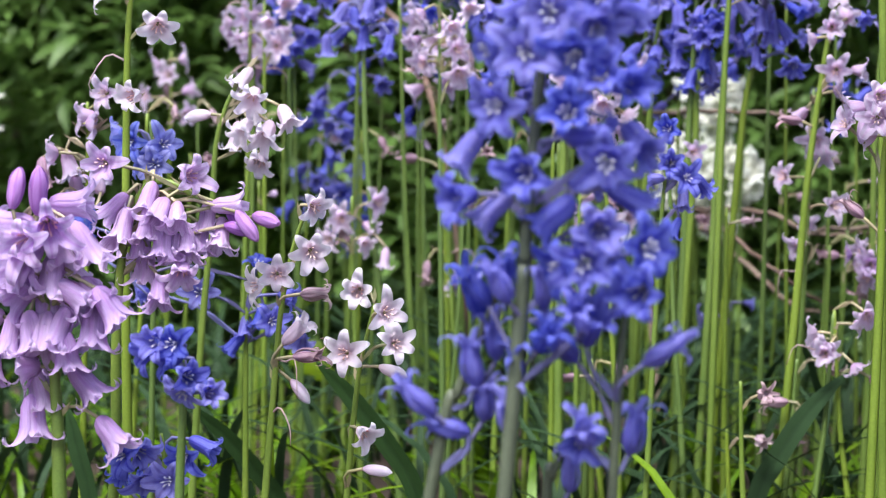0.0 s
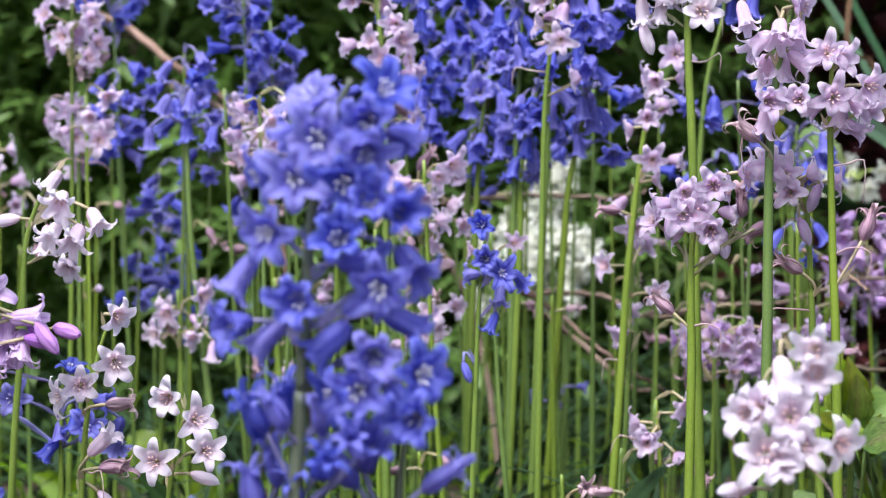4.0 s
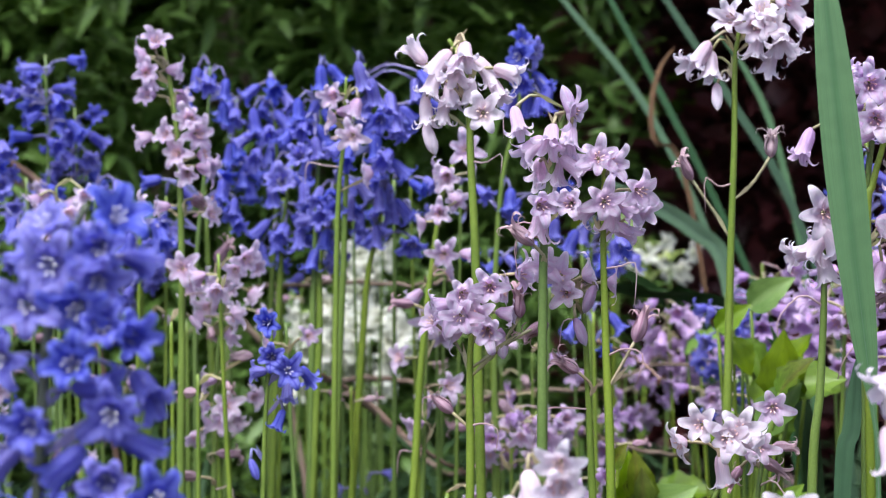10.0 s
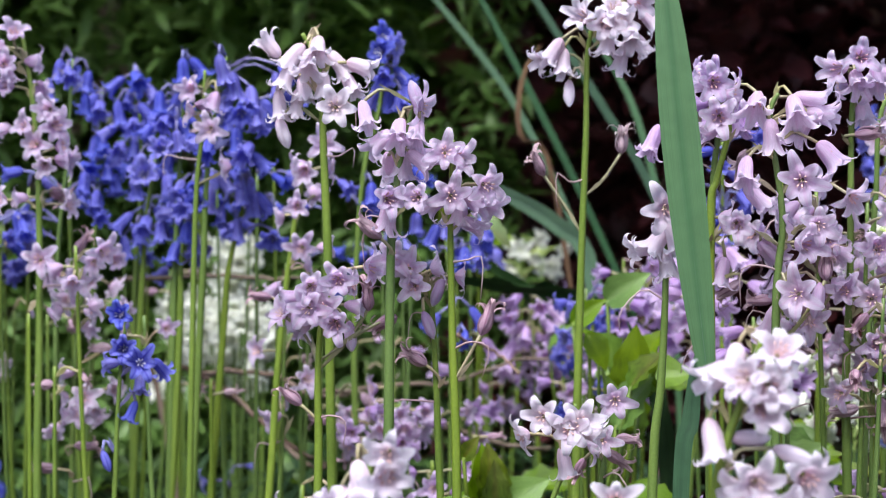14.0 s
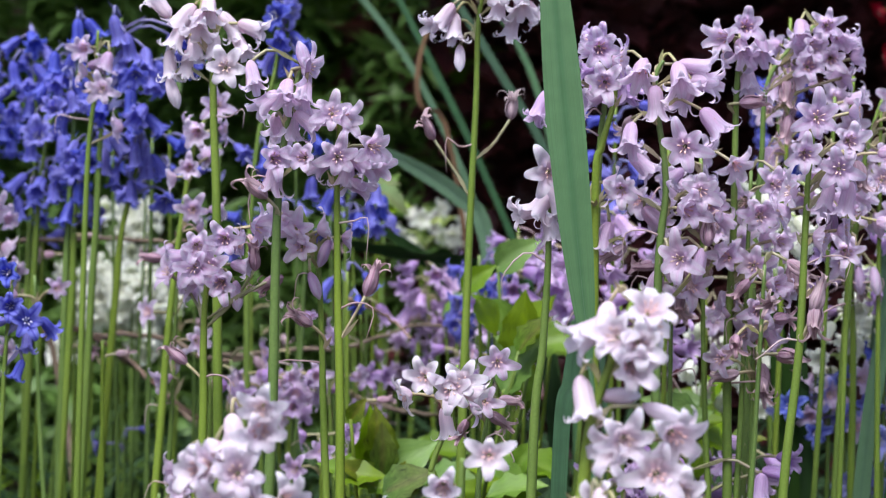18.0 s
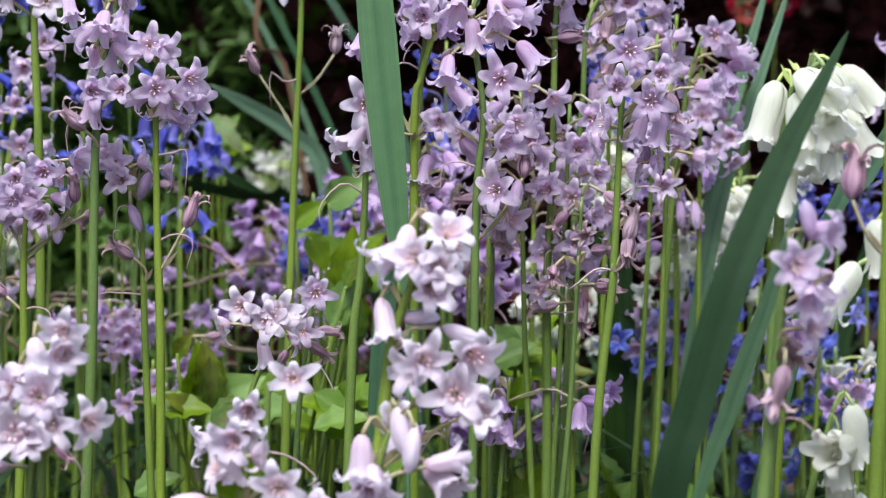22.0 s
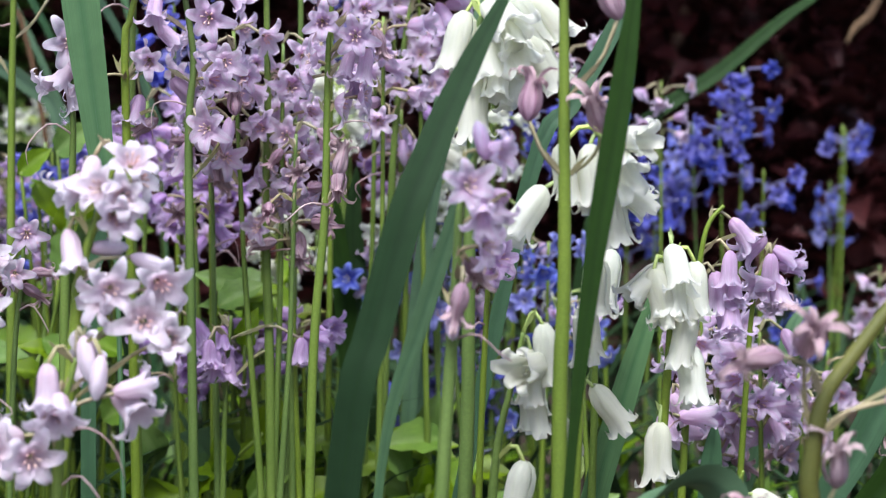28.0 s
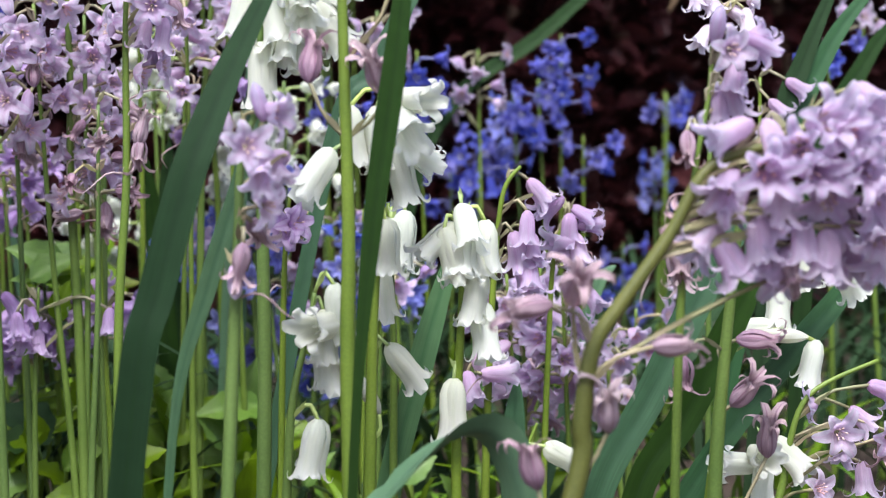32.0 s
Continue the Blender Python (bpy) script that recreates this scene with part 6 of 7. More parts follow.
spike("mauve", -0.0287, 1.28, 0.1764, 0.0362, 4, 155, ("bell",), 0.4, 0.95, label="mauve-purple bluebell with nodding bells in shade at the back")
spike("mauve", -0.0705, 1.25, 0.2144, 0.0530, 3, 156, ("star",), 0.4, 0.9, label="mauve-purple bluebell with starry flowers amid the border")
spike("mauve", -0.0668, 1.2, 0.1838, 0.0339, 4, 157, ("star",), 0.3, 0.9, label="mauve-purple bluebell with starry flowers amid the border")
spike("mauve", -0.0905, 1.2, 0.1836, 0.0271, 4, 158, ("star",), 0.3, 0.9, label="mauve-purple bluebell with starry flowers amid the border")
spike("mauve", -0.0435, 1.15, 0.1561, 0.0260, 5, 159, ("star",), 0.2, 0.9, label="mauve-purple bluebell with starry flowers amid the border")
spike("pink", -0.1141, 1.1, 0.1492, 0.0342, 4, 160, ("star",), 0.3, 0.9, label="lilac-pink bluebell with starry flowers amid the border")
spike("mauve", 0.0367, 1.3, 0.2047, 0.0441, 4, 161, ("star",), 0.3, 0.9, label="mauve-purple bluebell with starry flowers in shade at the back")
spike("mauve", 0.1205, 1.05, 0.1552, 0.0267, 5, 162, ("bell",), 0.3, 0.9, label="mauve-purple bluebell with nodding bells amid the border")
spike("mauve", 0.1867, 1.05, 0.1588, 0.0208, 4, 163, ("bell",), 0.5, 0.9, label="mauve-purple bluebell with nodding bells amid the border")
spike("mauve", 0.0669, 1.25, 0.2435, 0.0389, 8, 164, ("bell",), 0.5, 0.95, label="mauve-purple bluebell with nodding bells amid the border")
spike("mauve", 0.1210, 1.3, 0.2553, 0.0588, 12, 165, ("bell",), 0.4, 0.95, label="mauve-purple bluebell with nodding bells in shade at the back")
spike("mauve", 0.0603, 1.2, 0.2024, 0.0373, 7, 166, ("star",), 0.3, 0.9, label="mauve-purple bluebell with starry flowers amid the border")
spike("pink", -0.0816, 1.2, 0.1817, 0.0271, 6, 167, ("star",), 0.3, 0.9, label="lilac-pink bluebell with starry flowers amid the border")
spike("pink", -0.0647, 1.2, 0.1851, 0.0204, 4, 168, ("star",), 0.3, 0.9, label="lilac-pink bluebell with starry flowers amid the border")
spike("mauve", 0.0355, 1.36, 0.2217, 0.0461, 10, 169, ("bell",), 0.4, 0.95, label="mauve-purple bluebell with nodding bells amid the border")
spike("mauve", -0.0029, 1.38, 0.1889, 0.0507, 5, 170, ("star",), 0.3, 0.95, label="mauve-purple bluebell with starry flowers amid the border")
spike("mauve", 0.0731, 1.34, 0.1832, 0.0493, 4, 171, ("star",), 0.3, 0.9, label="mauve-purple bluebell with starry flowers amid the border")
spike("mauve", 0.1344, 1.1, 0.2425, 0.0404, 9, 172, ("bell",), 0.4, 0.95, label="mauve-purple bluebell with nodding bells amid the border")
spike("mauve", 0.1443, 1.1, 0.1468, 0.0280, 7, 173, ("bell",), 0.5, 0.95, label="mauve-purple bluebell with nodding bells amid the border")
spike("mauve", 0.1957, 1.1, 0.1497, 0.0249, 5, 174, ("bell",), 0.3, 0.95, label="mauve-purple bluebell with nodding bells amid the border")
spike("mauve", 0.1667, 1.1, 0.1595, 0.0187, 3, 175, ("bell",), 0.3, 0.95, label="mauve-purple bluebell with nodding bells amid the border")
spike("mauve", 0.1108, 1.15, 0.2768, 0.0390, 8, 176, ("bell",), 0.4, 0.95, label="mauve-purple bluebell with nodding bells amid the border")
spike("mauve", 0.1486, 1.15, 0.2291, 0.0358, 8, 177, ("bell",), 0.5, 0.95, label="mauve-purple bluebell with nodding bells amid the border")
spike("mauve", 0.1487, 1.1, 0.1440, 0.0311, 8, 178, ("bell",), 0.6, 0.95, label="mauve-purple bluebell with nodding bells amid the border")
spike("pink", 0.1423, 1.05, 0.3203, 0.0416, 6, 179, ("star",), 0.4, 0.9, label="lilac-pink bluebell with starry flowers amid the border")
spike("pink", 0.3731, 1.2, 0.3136, 0.0305, 6, 180, ("star",), 0.4, 0.95, label="lilac-pink bluebell with starry flowers amid the border")
spike("mauve", 0.3591, 1.1, 0.1604, 0.0218, 5, 181, ("star",), 0.4, 0.9, label="mauve-purple bluebell with starry flowers amid the border")
spike("pink", 0.4642, 1.3, 0.2897, 0.0404, 6, 182, ("star",), 0.4, 0.9, label="lilac-pink bluebell with starry flowers in shade at the back")
spike("pink", 0.7068, 1.2, 0.3199, 0.0204, 4, 183, ("star",), 0.4, 0.9, label="lilac-pink bluebell with starry flowers amid the border")
spike("blue", 0.6820, 1.2, 0.2901, 0.0204, 4, 184, ("star",), 0.4, 0.9, label="violet-blue bluebell with starry flowers amid the border")
spike("pink", 0.5305, 0.95, 0.2654, 0.0269, 4, 185, ("bell",), 0.4, 0.9, label="lilac-pink bluebell with nodding bells amid the border")
spike("pink", 0.6237, 1.3, 0.1597, 0.0478, 6, 186, ("star",), 0.3, 0.95, label="lilac-pink bluebell with starry flowers in shade at the back")
spike("pink", -0.2437, 1.12, 0.2811, 0.0380, 4, 187, ("star",), 0.3, 0.9, label="lilac-pink bluebell with starry flowers amid the border")
spike("pink", -0.1144, 1.1, 0.1471, 0.0280, 3, 188, ("star",), 0.2, 0.9, label="lilac-pink bluebell with starry flowers amid the border")
spike("pink", -0.1338, 1.12, 0.1191, 0.0538, 3, 189, ("wilt",), 0.2, 0.85, label="lilac-pink bluebell with withered flowers amid the border")
spike("pink", -0.1277, 1.15, 0.2699, 0.0976, 8, 190, ("star",), 0.3, 0.9, label="lilac-pink bluebell with starry flowers amid the border")
spike("red", 0.4184, 1.7, 0.4594, 0.0288, 3, 191, ("star",), 0.3, 1.2, label="scarlet flower with starry flowers in shade at the back")
spike("red", 0.4265, 1.7, 0.4210, 0.0337, 3, 192, ("star",), 0.3, 1.2, label="scarlet flower with starry flowers in shade at the back")
spike("red", 0.4557, 1.72, 0.4325, 0.0292, 3, 193, ("star",), 0.3, 1.2, label="scarlet flower with starry flowers in shade at the back")
spike("red", 0.4295, 1.72, 0.4219, 0.0195, 2, 194, ("star",), 0.3, 1, label="scarlet flower with starry flowers in shade at the back")
spike("pink", 0.1778, 1, 0.3058, 0.0735, 7, 195, ("star",), 0.3, 0.9, label="lilac-pink bluebell with starry flowers amid the border")
spike("pink", 0.2328, 1.02, 0.3206, 0.0577, 8, 196, ("bell",), 0.3, 0.9, label="lilac-pink bluebell with nodding bells amid the border")
spike("pink", 0.1523, 1, 0.3120, 0.0707, 8, 197, ("star",), 0.3, 0.9, label="lilac-pink bluebell with starry flowers amid the border")
spike("pink", 0.1821, 0.98, 0.2593, 0.0499, 6, 198, ("wilt",), 0.3, 0.9, label="lilac-pink bluebell with withered flowers amid the border")
spike("pink", 0.2614, 1.08, 0.3442, 0.0794, 6, 199, ("star",), 0.3, 0.9, label="lilac-pink bluebell with starry flowers amid the border")
spike("pink", 0.1807, 1, 0.2466, 0.0368, 5, 200, ("star",), 0.3, 0.9, label="lilac-pink bluebell with starry flowers amid the border")
spike("mauve", 0.2611, 1.15, 0.2712, 0.0488, 7, 201, ("bell",), 0.4, 0.9, label="mauve-purple bluebell with nodding bells amid the border")
spike("pink", 0.2148, 1.1, 0.3909, 0.0933, 8, 202, ("star",), 0.3, 0.9, label="lilac-pink bluebell with starry flowers amid the border")
spike("pink", 0.2403, 1.1, 0.3478, 0.0778, 6, 203, ("bell",), 0.3, 0.9, label="lilac-pink bluebell with nodding bells amid the border")
spike("mauve", 0.1342, 1.2, 0.2891, 0.0373, 6, 204, ("star",), 0.3, 0.9, label="mauve-purple bluebell with starry flowers amid the border")
spike("pink", -0.1058, 1.25, 0.1836, 0.0424, 4, 208, ("wilt",), 0.3, 0.85, label="lilac-pink bluebell with withered flowers amid the border")
spike("pink", -0.1622, 1.05, 0.1154, 0.0089, 1, 209, ("wilt",), 0.2, 0.8, label="lilac-pink bluebell with withered flowers amid the border")
spike("pink", -0.1712, 1.1, 0.0812, 0.0093, 1, 210, ("wilt",), 0.2, 0.8, label="lilac-pink bluebell with withered flowers amid the border")
spike("pink", -0.2525, 1.15, 0.1114, 0.0130, 2, 211, ("wilt",), 0.2, 0.8, label="lilac-pink bluebell with withered flowers amid the border")
spike("blue", -0.1796, 1.3, 0.1347, 0.0221, 2, 212, ("star",), 0.2, 0.7, label="violet-blue bluebell with starry flowers in shade at the back")
bluebell("white", 0.79, [(0.3577, 0.1184), (0.3531, 0.1065), (0.3506, 0.0860)], [
    ("tube", 0.3653, 0.1058, "rd"),
], "creamy white bluebell, narrow bells on slender green stem", 1.1, 1.6)
bluebell("pink", 0.74, [(0.4366, 0.2234), (0.4319, 0.1876), (0.4270, 0.1492), (0.4217, 0.0908)], [
    ("wilt", 0.4417, 0.1569, "r"), ("wilt", 0.4330, 0.1368, "ru"), ("wilt", 0.4482, 0.1139, "u"), ("wilt", 0.4066, 0.1911, "d"), ("wilt", 0.4067, 0.1443, "d"),
], "lilac-pink bluebell, withered flowers on thick green stem", 1.25, 3.6)
bluebell("pale", 0.9, [(0.4890, 0.3308), (0.4872, 0.2722), (0.4824, 0.2302), (0.4793, 0.0641)], [
    ("bell", 0.4786, 0.2905, "ld"), ("bell", 0.4766, 0.3100, "d"), ("bell", 0.4974, 0.3029, "rd"), ("star", 0.5079, 0.3084, "r"), ("bell", 0.4831, 0.3086, "d"),
    ("bell", 0.5019, 0.2973, "d"),
], "pale pink bluebell, nodding bells on slender green stem", 0.95, 1.8)
spike("blue", 0.6739, 1.5, 0.2533, 0.0254, 4, 216, ("star",), 0.3, 0.8, label="violet-blue bluebell with starry flowers in shade at the back")
spike("pink", 0.1412, 1.02, 0.2691, 0.0577, 5, 217, ("wilt",), 0.3, 0.95, label="lilac-pink bluebell with withered flowers amid the border")
spike("pink", 0.1810, 1, 0.2159, 0.0226, 3, 218, ("wilt",), 0.3, 0.95, label="lilac-pink bluebell with withered flowers amid the border")
spike("white", 0.2297, 1.2, 0.2989, 0.0441, 6, 219, ("bell",), 0.4, 0.85, label="creamy white bluebell with nodding bells amid the border")
spike("blue", -0.4203, 1.27, 0.2783, 0.03, 2, 300, ("bell",), 0.7, 0.85, label="violet-blue bluebell with few bells amid taller ones")
spike("blue", -0.4061, 1.28, 0.3063, 0.03, 2, 301, ("bell",), 0.7, 0.85, label="violet-blue bluebell with few bells amid taller ones")
spike("blue", -0.3871, 1.24, 0.3268, 0.03, 2, 302, ("tube",), 0.7, 0.85, label="violet-blue bluebell with few bells amid taller ones")
spike("blue", -0.3770, 1.25, 0.2767, 0.03, 2, 303, ("bell",), 0.7, 0.85, label="violet-blue bluebell with few bells amid taller ones")
spike("blue", -0.3559, 1.27, 0.3148, 0.03, 1, 304, ("tube",), 0.7, 0.85, label="violet-blue bluebell with few bells amid taller ones")
spike("blue", -0.3458, 1.25, 0.3176, 0.03, 1, 305, ("tube",), 0.7, 0.85, label="violet-blue bluebell with few bells amid taller ones")
spike("blue", -0.3239, 1.28, 0.2905, 0.03, 1, 306, ("bell",), 0.7, 0.85, label="violet-blue bluebell with few bells amid taller ones")
spike("blue", -0.3104, 1.22, 0.2947, 0.03, 2, 307, ("tube",), 0.7, 0.85, label="violet-blue bluebell with few bells amid taller ones")
spike("blue", -0.3003, 1.25, 0.3142, 0.03, 1, 308, ("bell",), 0.7, 0.85, label="violet-blue bluebell with few bells amid taller ones")
spike("blue", -0.2850, 1.30, 0.3237, 0.03, 1, 309, ("tube",), 0.7, 0.85, label="violet-blue bluebell with few bells amid taller ones")
spike("blue", -0.2707, 1.23, 0.3024, 0.03, 1, 310, ("bell",), 0.7, 0.85, label="violet-blue bluebell with few bells amid taller ones")
spike("blue", -0.2501, 1.30, 0.2819, 0.03, 1, 311, ("tube",), 0.7, 0.85, label="violet-blue bluebell with few bells amid taller ones")
spike("blue", -0.2382, 1.33, 0.3121, 0.03, 1, 312, ("bell",), 0.7, 0.85, label="violet-blue bluebell with few bells amid taller ones")
spike("blue", -0.2159, 1.32, 0.2725, 0.03, 2, 313, ("bell",), 0.7, 0.85, label="violet-blue bluebell with few bells amid taller ones")
spike("blue", -0.2024, 1.32, 0.3045, 0.03, 1, 314, ("bell",), 0.7, 0.85, label="violet-blue bluebell with few bells amid taller ones")
spike("blue", -0.1858, 1.28, 0.3244, 0.03, 1, 315, ("bell",), 0.7, 0.85, label="violet-blue bluebell with few bells amid taller ones")
spike("blue", -0.1717, 1.34, 0.3013, 0.03, 2, 316, ("bell",), 0.7, 0.85, label="violet-blue bluebell with few bells amid taller ones")
spike("blue", -0.1551, 1.24, 0.3229, 0.03, 2, 317, ("tube",), 0.7, 0.85, label="violet-blue bluebell with few bells amid taller ones")
spike("blue", -0.1458, 1.25, 0.3268, 0.03, 2, 318, ("bell",), 0.7, 0.85, label="violet-blue bluebell with few bells amid taller ones")
spike("blue", -0.1288, 1.31, 0.2700, 0.03, 1, 319, ("bell",), 0.7, 0.85, label="violet-blue bluebell with few bells amid taller ones")
spike("blue", -0.1149, 1.26, 0.3189, 0.03, 2, 320, ("tube",), 0.7, 0.85, label="violet-blue bluebell with few bells amid taller ones")
spike("blue", -0.1006, 1.33, 0.2715, 0.03, 2, 321, ("tube",), 0.7, 0.85, label="violet-blue bluebell with few bells amid taller ones")
spike("blue", -0.0816, 1.32, 0.2849, 0.03, 2, 322, ("bell",), 0.7, 0.85, label="violet-blue bluebell with few bells amid taller ones")
spike("blue", -0.0668, 1.25, 0.3278, 0.03, 2, 323, ("tube",), 0.7, 0.85, label="violet-blue bluebell with few bells amid taller ones")
spike("blue", -0.0466, 1.30, 0.2783, 0.03, 2, 324, ("bell",), 0.7, 0.85, label="violet-blue bluebell with few bells amid taller ones")
spike("blue", -0.0336, 1.34, 0.2718, 0.03, 1, 325, ("tube",), 0.7, 0.85, label="violet-blue bluebell with few bells amid taller ones")
spike("pink", -0.5544, 1.33, 0.2235, 0.02, 1, 340, ("wilt",), 0.5, 0.7, label="small bluebell with few withered flowers low among the stems")
spike("pink", -0.5271, 1.26, 0.2563, 0.02, 1, 341, ("wilt",), 0.5, 0.7, label="small bluebell with few withered flowers low among the stems")
spike("pink", -0.5133, 1.12, 0.2533, 0.02, 1, 342, ("wilt",), 0.5, 0.7, label="small bluebell with few withered flowers low among the stems")
spike("pink", -0.5053, 1.35, 0.2521, 0.02, 2, 343, ("wilt",), 0.5, 0.7, label="small bluebell with few withered flowers low among the stems")
spike("pink", -0.4849, 1.42, 0.2371, 0.02, 1, 344, ("star",), 0.5, 0.7, label="small bluebell with few withered flowers low among the stems")
spike("pink", -0.4738, 1.22, 0.2098, 0.02, 1, 345, ("bud",), 0.5, 0.7, label="small bluebell with few withered flowers low among the stems")
spike("pink", -0.4575, 1.34, 0.1688, 0.02, 1, 346, ("star",), 0.5, 0.7, label="small bluebell with few withered flowers low among the stems")
spike("pink", -0.4392, 1.34, 0.2001, 0.02, 1, 347, ("wilt",), 0.5, 0.7, label="small bluebell with few withered flowers low among the stems")
spike("pink", -0.4161, 1.26, 0.2420, 0.02, 1, 348, ("wilt",), 0.5, 0.7, label="small bluebell with few withered flowers low among the stems")
spike("pink", -0.4056, 1.41, 0.2494, 0.02, 2, 349, ("wilt",), 0.5, 0.7, label="small bluebell with few withered flowers low among the stems")
spike("pink", -0.3903, 1.26, 0.2427, 0.02, 1, 350, ("bud",), 0.5, 0.7, label="small bluebell with few withered flowers low among the stems")
spike("pink", -0.3632, 1.39, 0.2010, 0.02, 1, 351, ("star",), 0.5, 0.7, label="small bluebell with few withered flowers low among the stems")
spike("pink", -0.3523, 1.22, 0.2084, 0.02, 1, 352, ("wilt",), 0.5, 0.7, label="small bluebell with few withered flowers low among the stems")
spike("pink", -0.3315, 1.17, 0.2316, 0.02, 1, 353, ("wilt",), 0.5, 0.7, label="small bluebell with few withered flowers low among the stems")
spike("pink", -0.3195, 1.29, 0.2348, 0.02, 1, 354, ("bud",), 0.5, 0.7, label="small bluebell with few withered flowers low among the stems")
spike("pink", -0.3022, 1.31, 0.1781, 0.02, 1, 355, ("bud",), 0.5, 0.7, label="small bluebell with few withered flowers low among the stems")
spike("pink", -0.2821, 1.22, 0.2362, 0.02, 1, 356, ("wilt",), 0.5, 0.7, label="small bluebell with few withered flowers low among the stems")
spike("pink", -0.2752, 1.14, 0.2414, 0.02, 1, 357, ("bud",), 0.5, 0.7, label="small bluebell with few withered flowers low among the stems")
spike("pink", -0.2580, 1.13, 0.2120, 0.02, 2, 358, ("wilt",), 0.5, 0.7, label="small bluebell with few withered flowers low among the stems")
spike("pink", -0.2383, 1.42, 0.2561, 0.02, 2, 359, ("wilt",), 0.5, 0.7, label="small bluebell with few withered flowers low among the stems")
spike("pink", -0.2155, 1.27, 0.1976, 0.02, 1, 360, ("wilt",), 0.5, 0.7, label="small bluebell with few withered flowers low among the stems")
spike("pink", -0.2086, 1.14, 0.2405, 0.02, 2, 361, ("star",), 0.5, 0.7, label="small bluebell with few withered flowers low among the stems")
spike("pink", -0.1773, 1.19, 0.1995, 0.02, 1, 363, ("wilt",), 0.5, 0.7, label="small bluebell with few withered flowers low among the stems")
spike("pink", -0.1483, 1.34, 0.2079, 0.02, 1, 364, ("wilt",), 0.5, 0.7, label="small bluebell with few withered flowers low among the stems")
spike("pink", -0.1322, 1.28, 0.2329, 0.02, 1, 365, ("wilt",), 0.5, 0.7, label="small bluebell with few withered flowers low among the stems")
spike("pink", -0.1165, 1.23, 0.1754, 0.02, 1, 366, ("star",), 0.5, 0.7, label="small bluebell with few withered flowers low among the stems")
spike("pink", -0.1055, 1.39, 0.2077, 0.02, 1, 367, ("bud",), 0.5, 0.7, label="small bluebell with few withered flowers low among the stems")
spike("pink", -0.0936, 1.34, 0.1982, 0.02, 1, 368, ("wilt",), 0.5, 0.7, label="small bluebell with few withered flowers low among the stems")
spike("pink", -0.0755, 1.22, 0.1850, 0.02, 2, 369, ("star",), 0.5, 0.7, label="small bluebell with few withered flowers low among the stems")
spike("pink", -0.0591, 1.24, 0.2559, 0.02, 1, 370, ("wilt",), 0.5, 0.7, label="small bluebell with few withered flowers low among the stems")
spike("pink", -0.0441, 1.24, 0.1787, 0.02, 2, 371, ("star",), 0.5, 0.7, label="small bluebell with few withered flowers low among the stems")
spike("pink", -0.0192, 1.14, 0.1719, 0.02, 1, 372, ("wilt",), 0.5, 0.7, label="small bluebell with few withered flowers low among the stems")
spike("pink", -0.0091, 1.40, 0.1996, 0.02, 1, 373, ("wilt",), 0.5, 0.7, label="small bluebell with few withered flowers low among the stems")
blade([(0.0928, 0.9, -0.0050), (0.0911, 0.9, 0.1821), (0.0890, 0.9, 0.2193), (0.0849, 0.9, 0.2534), (0.0779, 0.9, 0.3139), (0.0705, 0.9, 0.3843), (0.0659, 0.9, 0.4269)], 0.017, BLADE_LIGHT, "broad grey-green strap leaf standing upright among the stems", root=.1, sharp=0.3, widest=0.74)
blade([(0.0741, 0.92, -0.0050), (0.0777, 0.92, 0.1791), (0.0820, 0.92, 0.2107), (0.0845, 0.92, 0.2417)], 0.0075, BLADE_MID, "green strap leaf behind the stems")
blade([(0.1551, 0.695, -0.0050), (0.1740, 0.700, 0.1550), (0.1840, 0.705, 0.1920), (0.1970, 0.713, 0.2330), (0.2060, 0.720, 0.2530), (0.2170, 0.730, 0.2750), (0.2290, 0.740, 0.2960), (0.2420, 0.750, 0.3170), (0.2540, 0.760, 0.3360)], 0.0134, BLADE_DEEP, "broad dark green strap leaf leaning across the flowers", root=0.9, sharp=0.62, n=36)
blade([(0.1804, 0.75, -0.0050), (0.1932, 0.75, 0.1353), (0.2084, 0.75, 0.1895), (0.2225, 0.75, 0.2319), (0.2333, 0.75, 0.2697)], 0.0078, BLADE_LIGHT, "grey-green strap leaf behind a darker one", root=.4, sharp=0.5, widest=0.65)
blade([(0.2501, 0.7, -0.0050), (0.2575, 0.7, 0.1283), (0.2663, 0.7, 0.2104), (0.2761, 0.7, 0.2700), (0.2821, 0.7, 0.3102), (0.2858, 0.7, 0.3417)], 0.0095, BLADE, "narrow dark green strap leaf standing upright", root=.35, sharp=0.5, widest=0.65)
blade([(0.2415, 0.95, -0.0050), (0.2950, 0.95, 0.2370), (0.3170, 0.95, 0.2760), (0.3320, 0.95, 0.3020), (0.3480, 0.95, 0.3300), (0.3570, 0.95, 0.3470)], 0.0085, BLADE_MID, "green strap leaf slanting behind the withered flowers")
blade([(0.2873, 0.86, -0.0050), (0.3021, 0.86, 0.0756), (0.3202, 0.86, 0.1396), (0.3408, 0.86, 0.2029)], 0.012, BLADE_LIGHT, "grey-green strap leaf leaning behind white bells")
blade([(0.4102, 1, -0.0050), (0.4180, 1, 0.0398), (0.4426, 1, 0.1275), (0.4530, 1, 0.1584), (0.4630, 1, 0.1674)], 0.007, BLADE_LIGHT, "grey-green strap leaf among the stems")
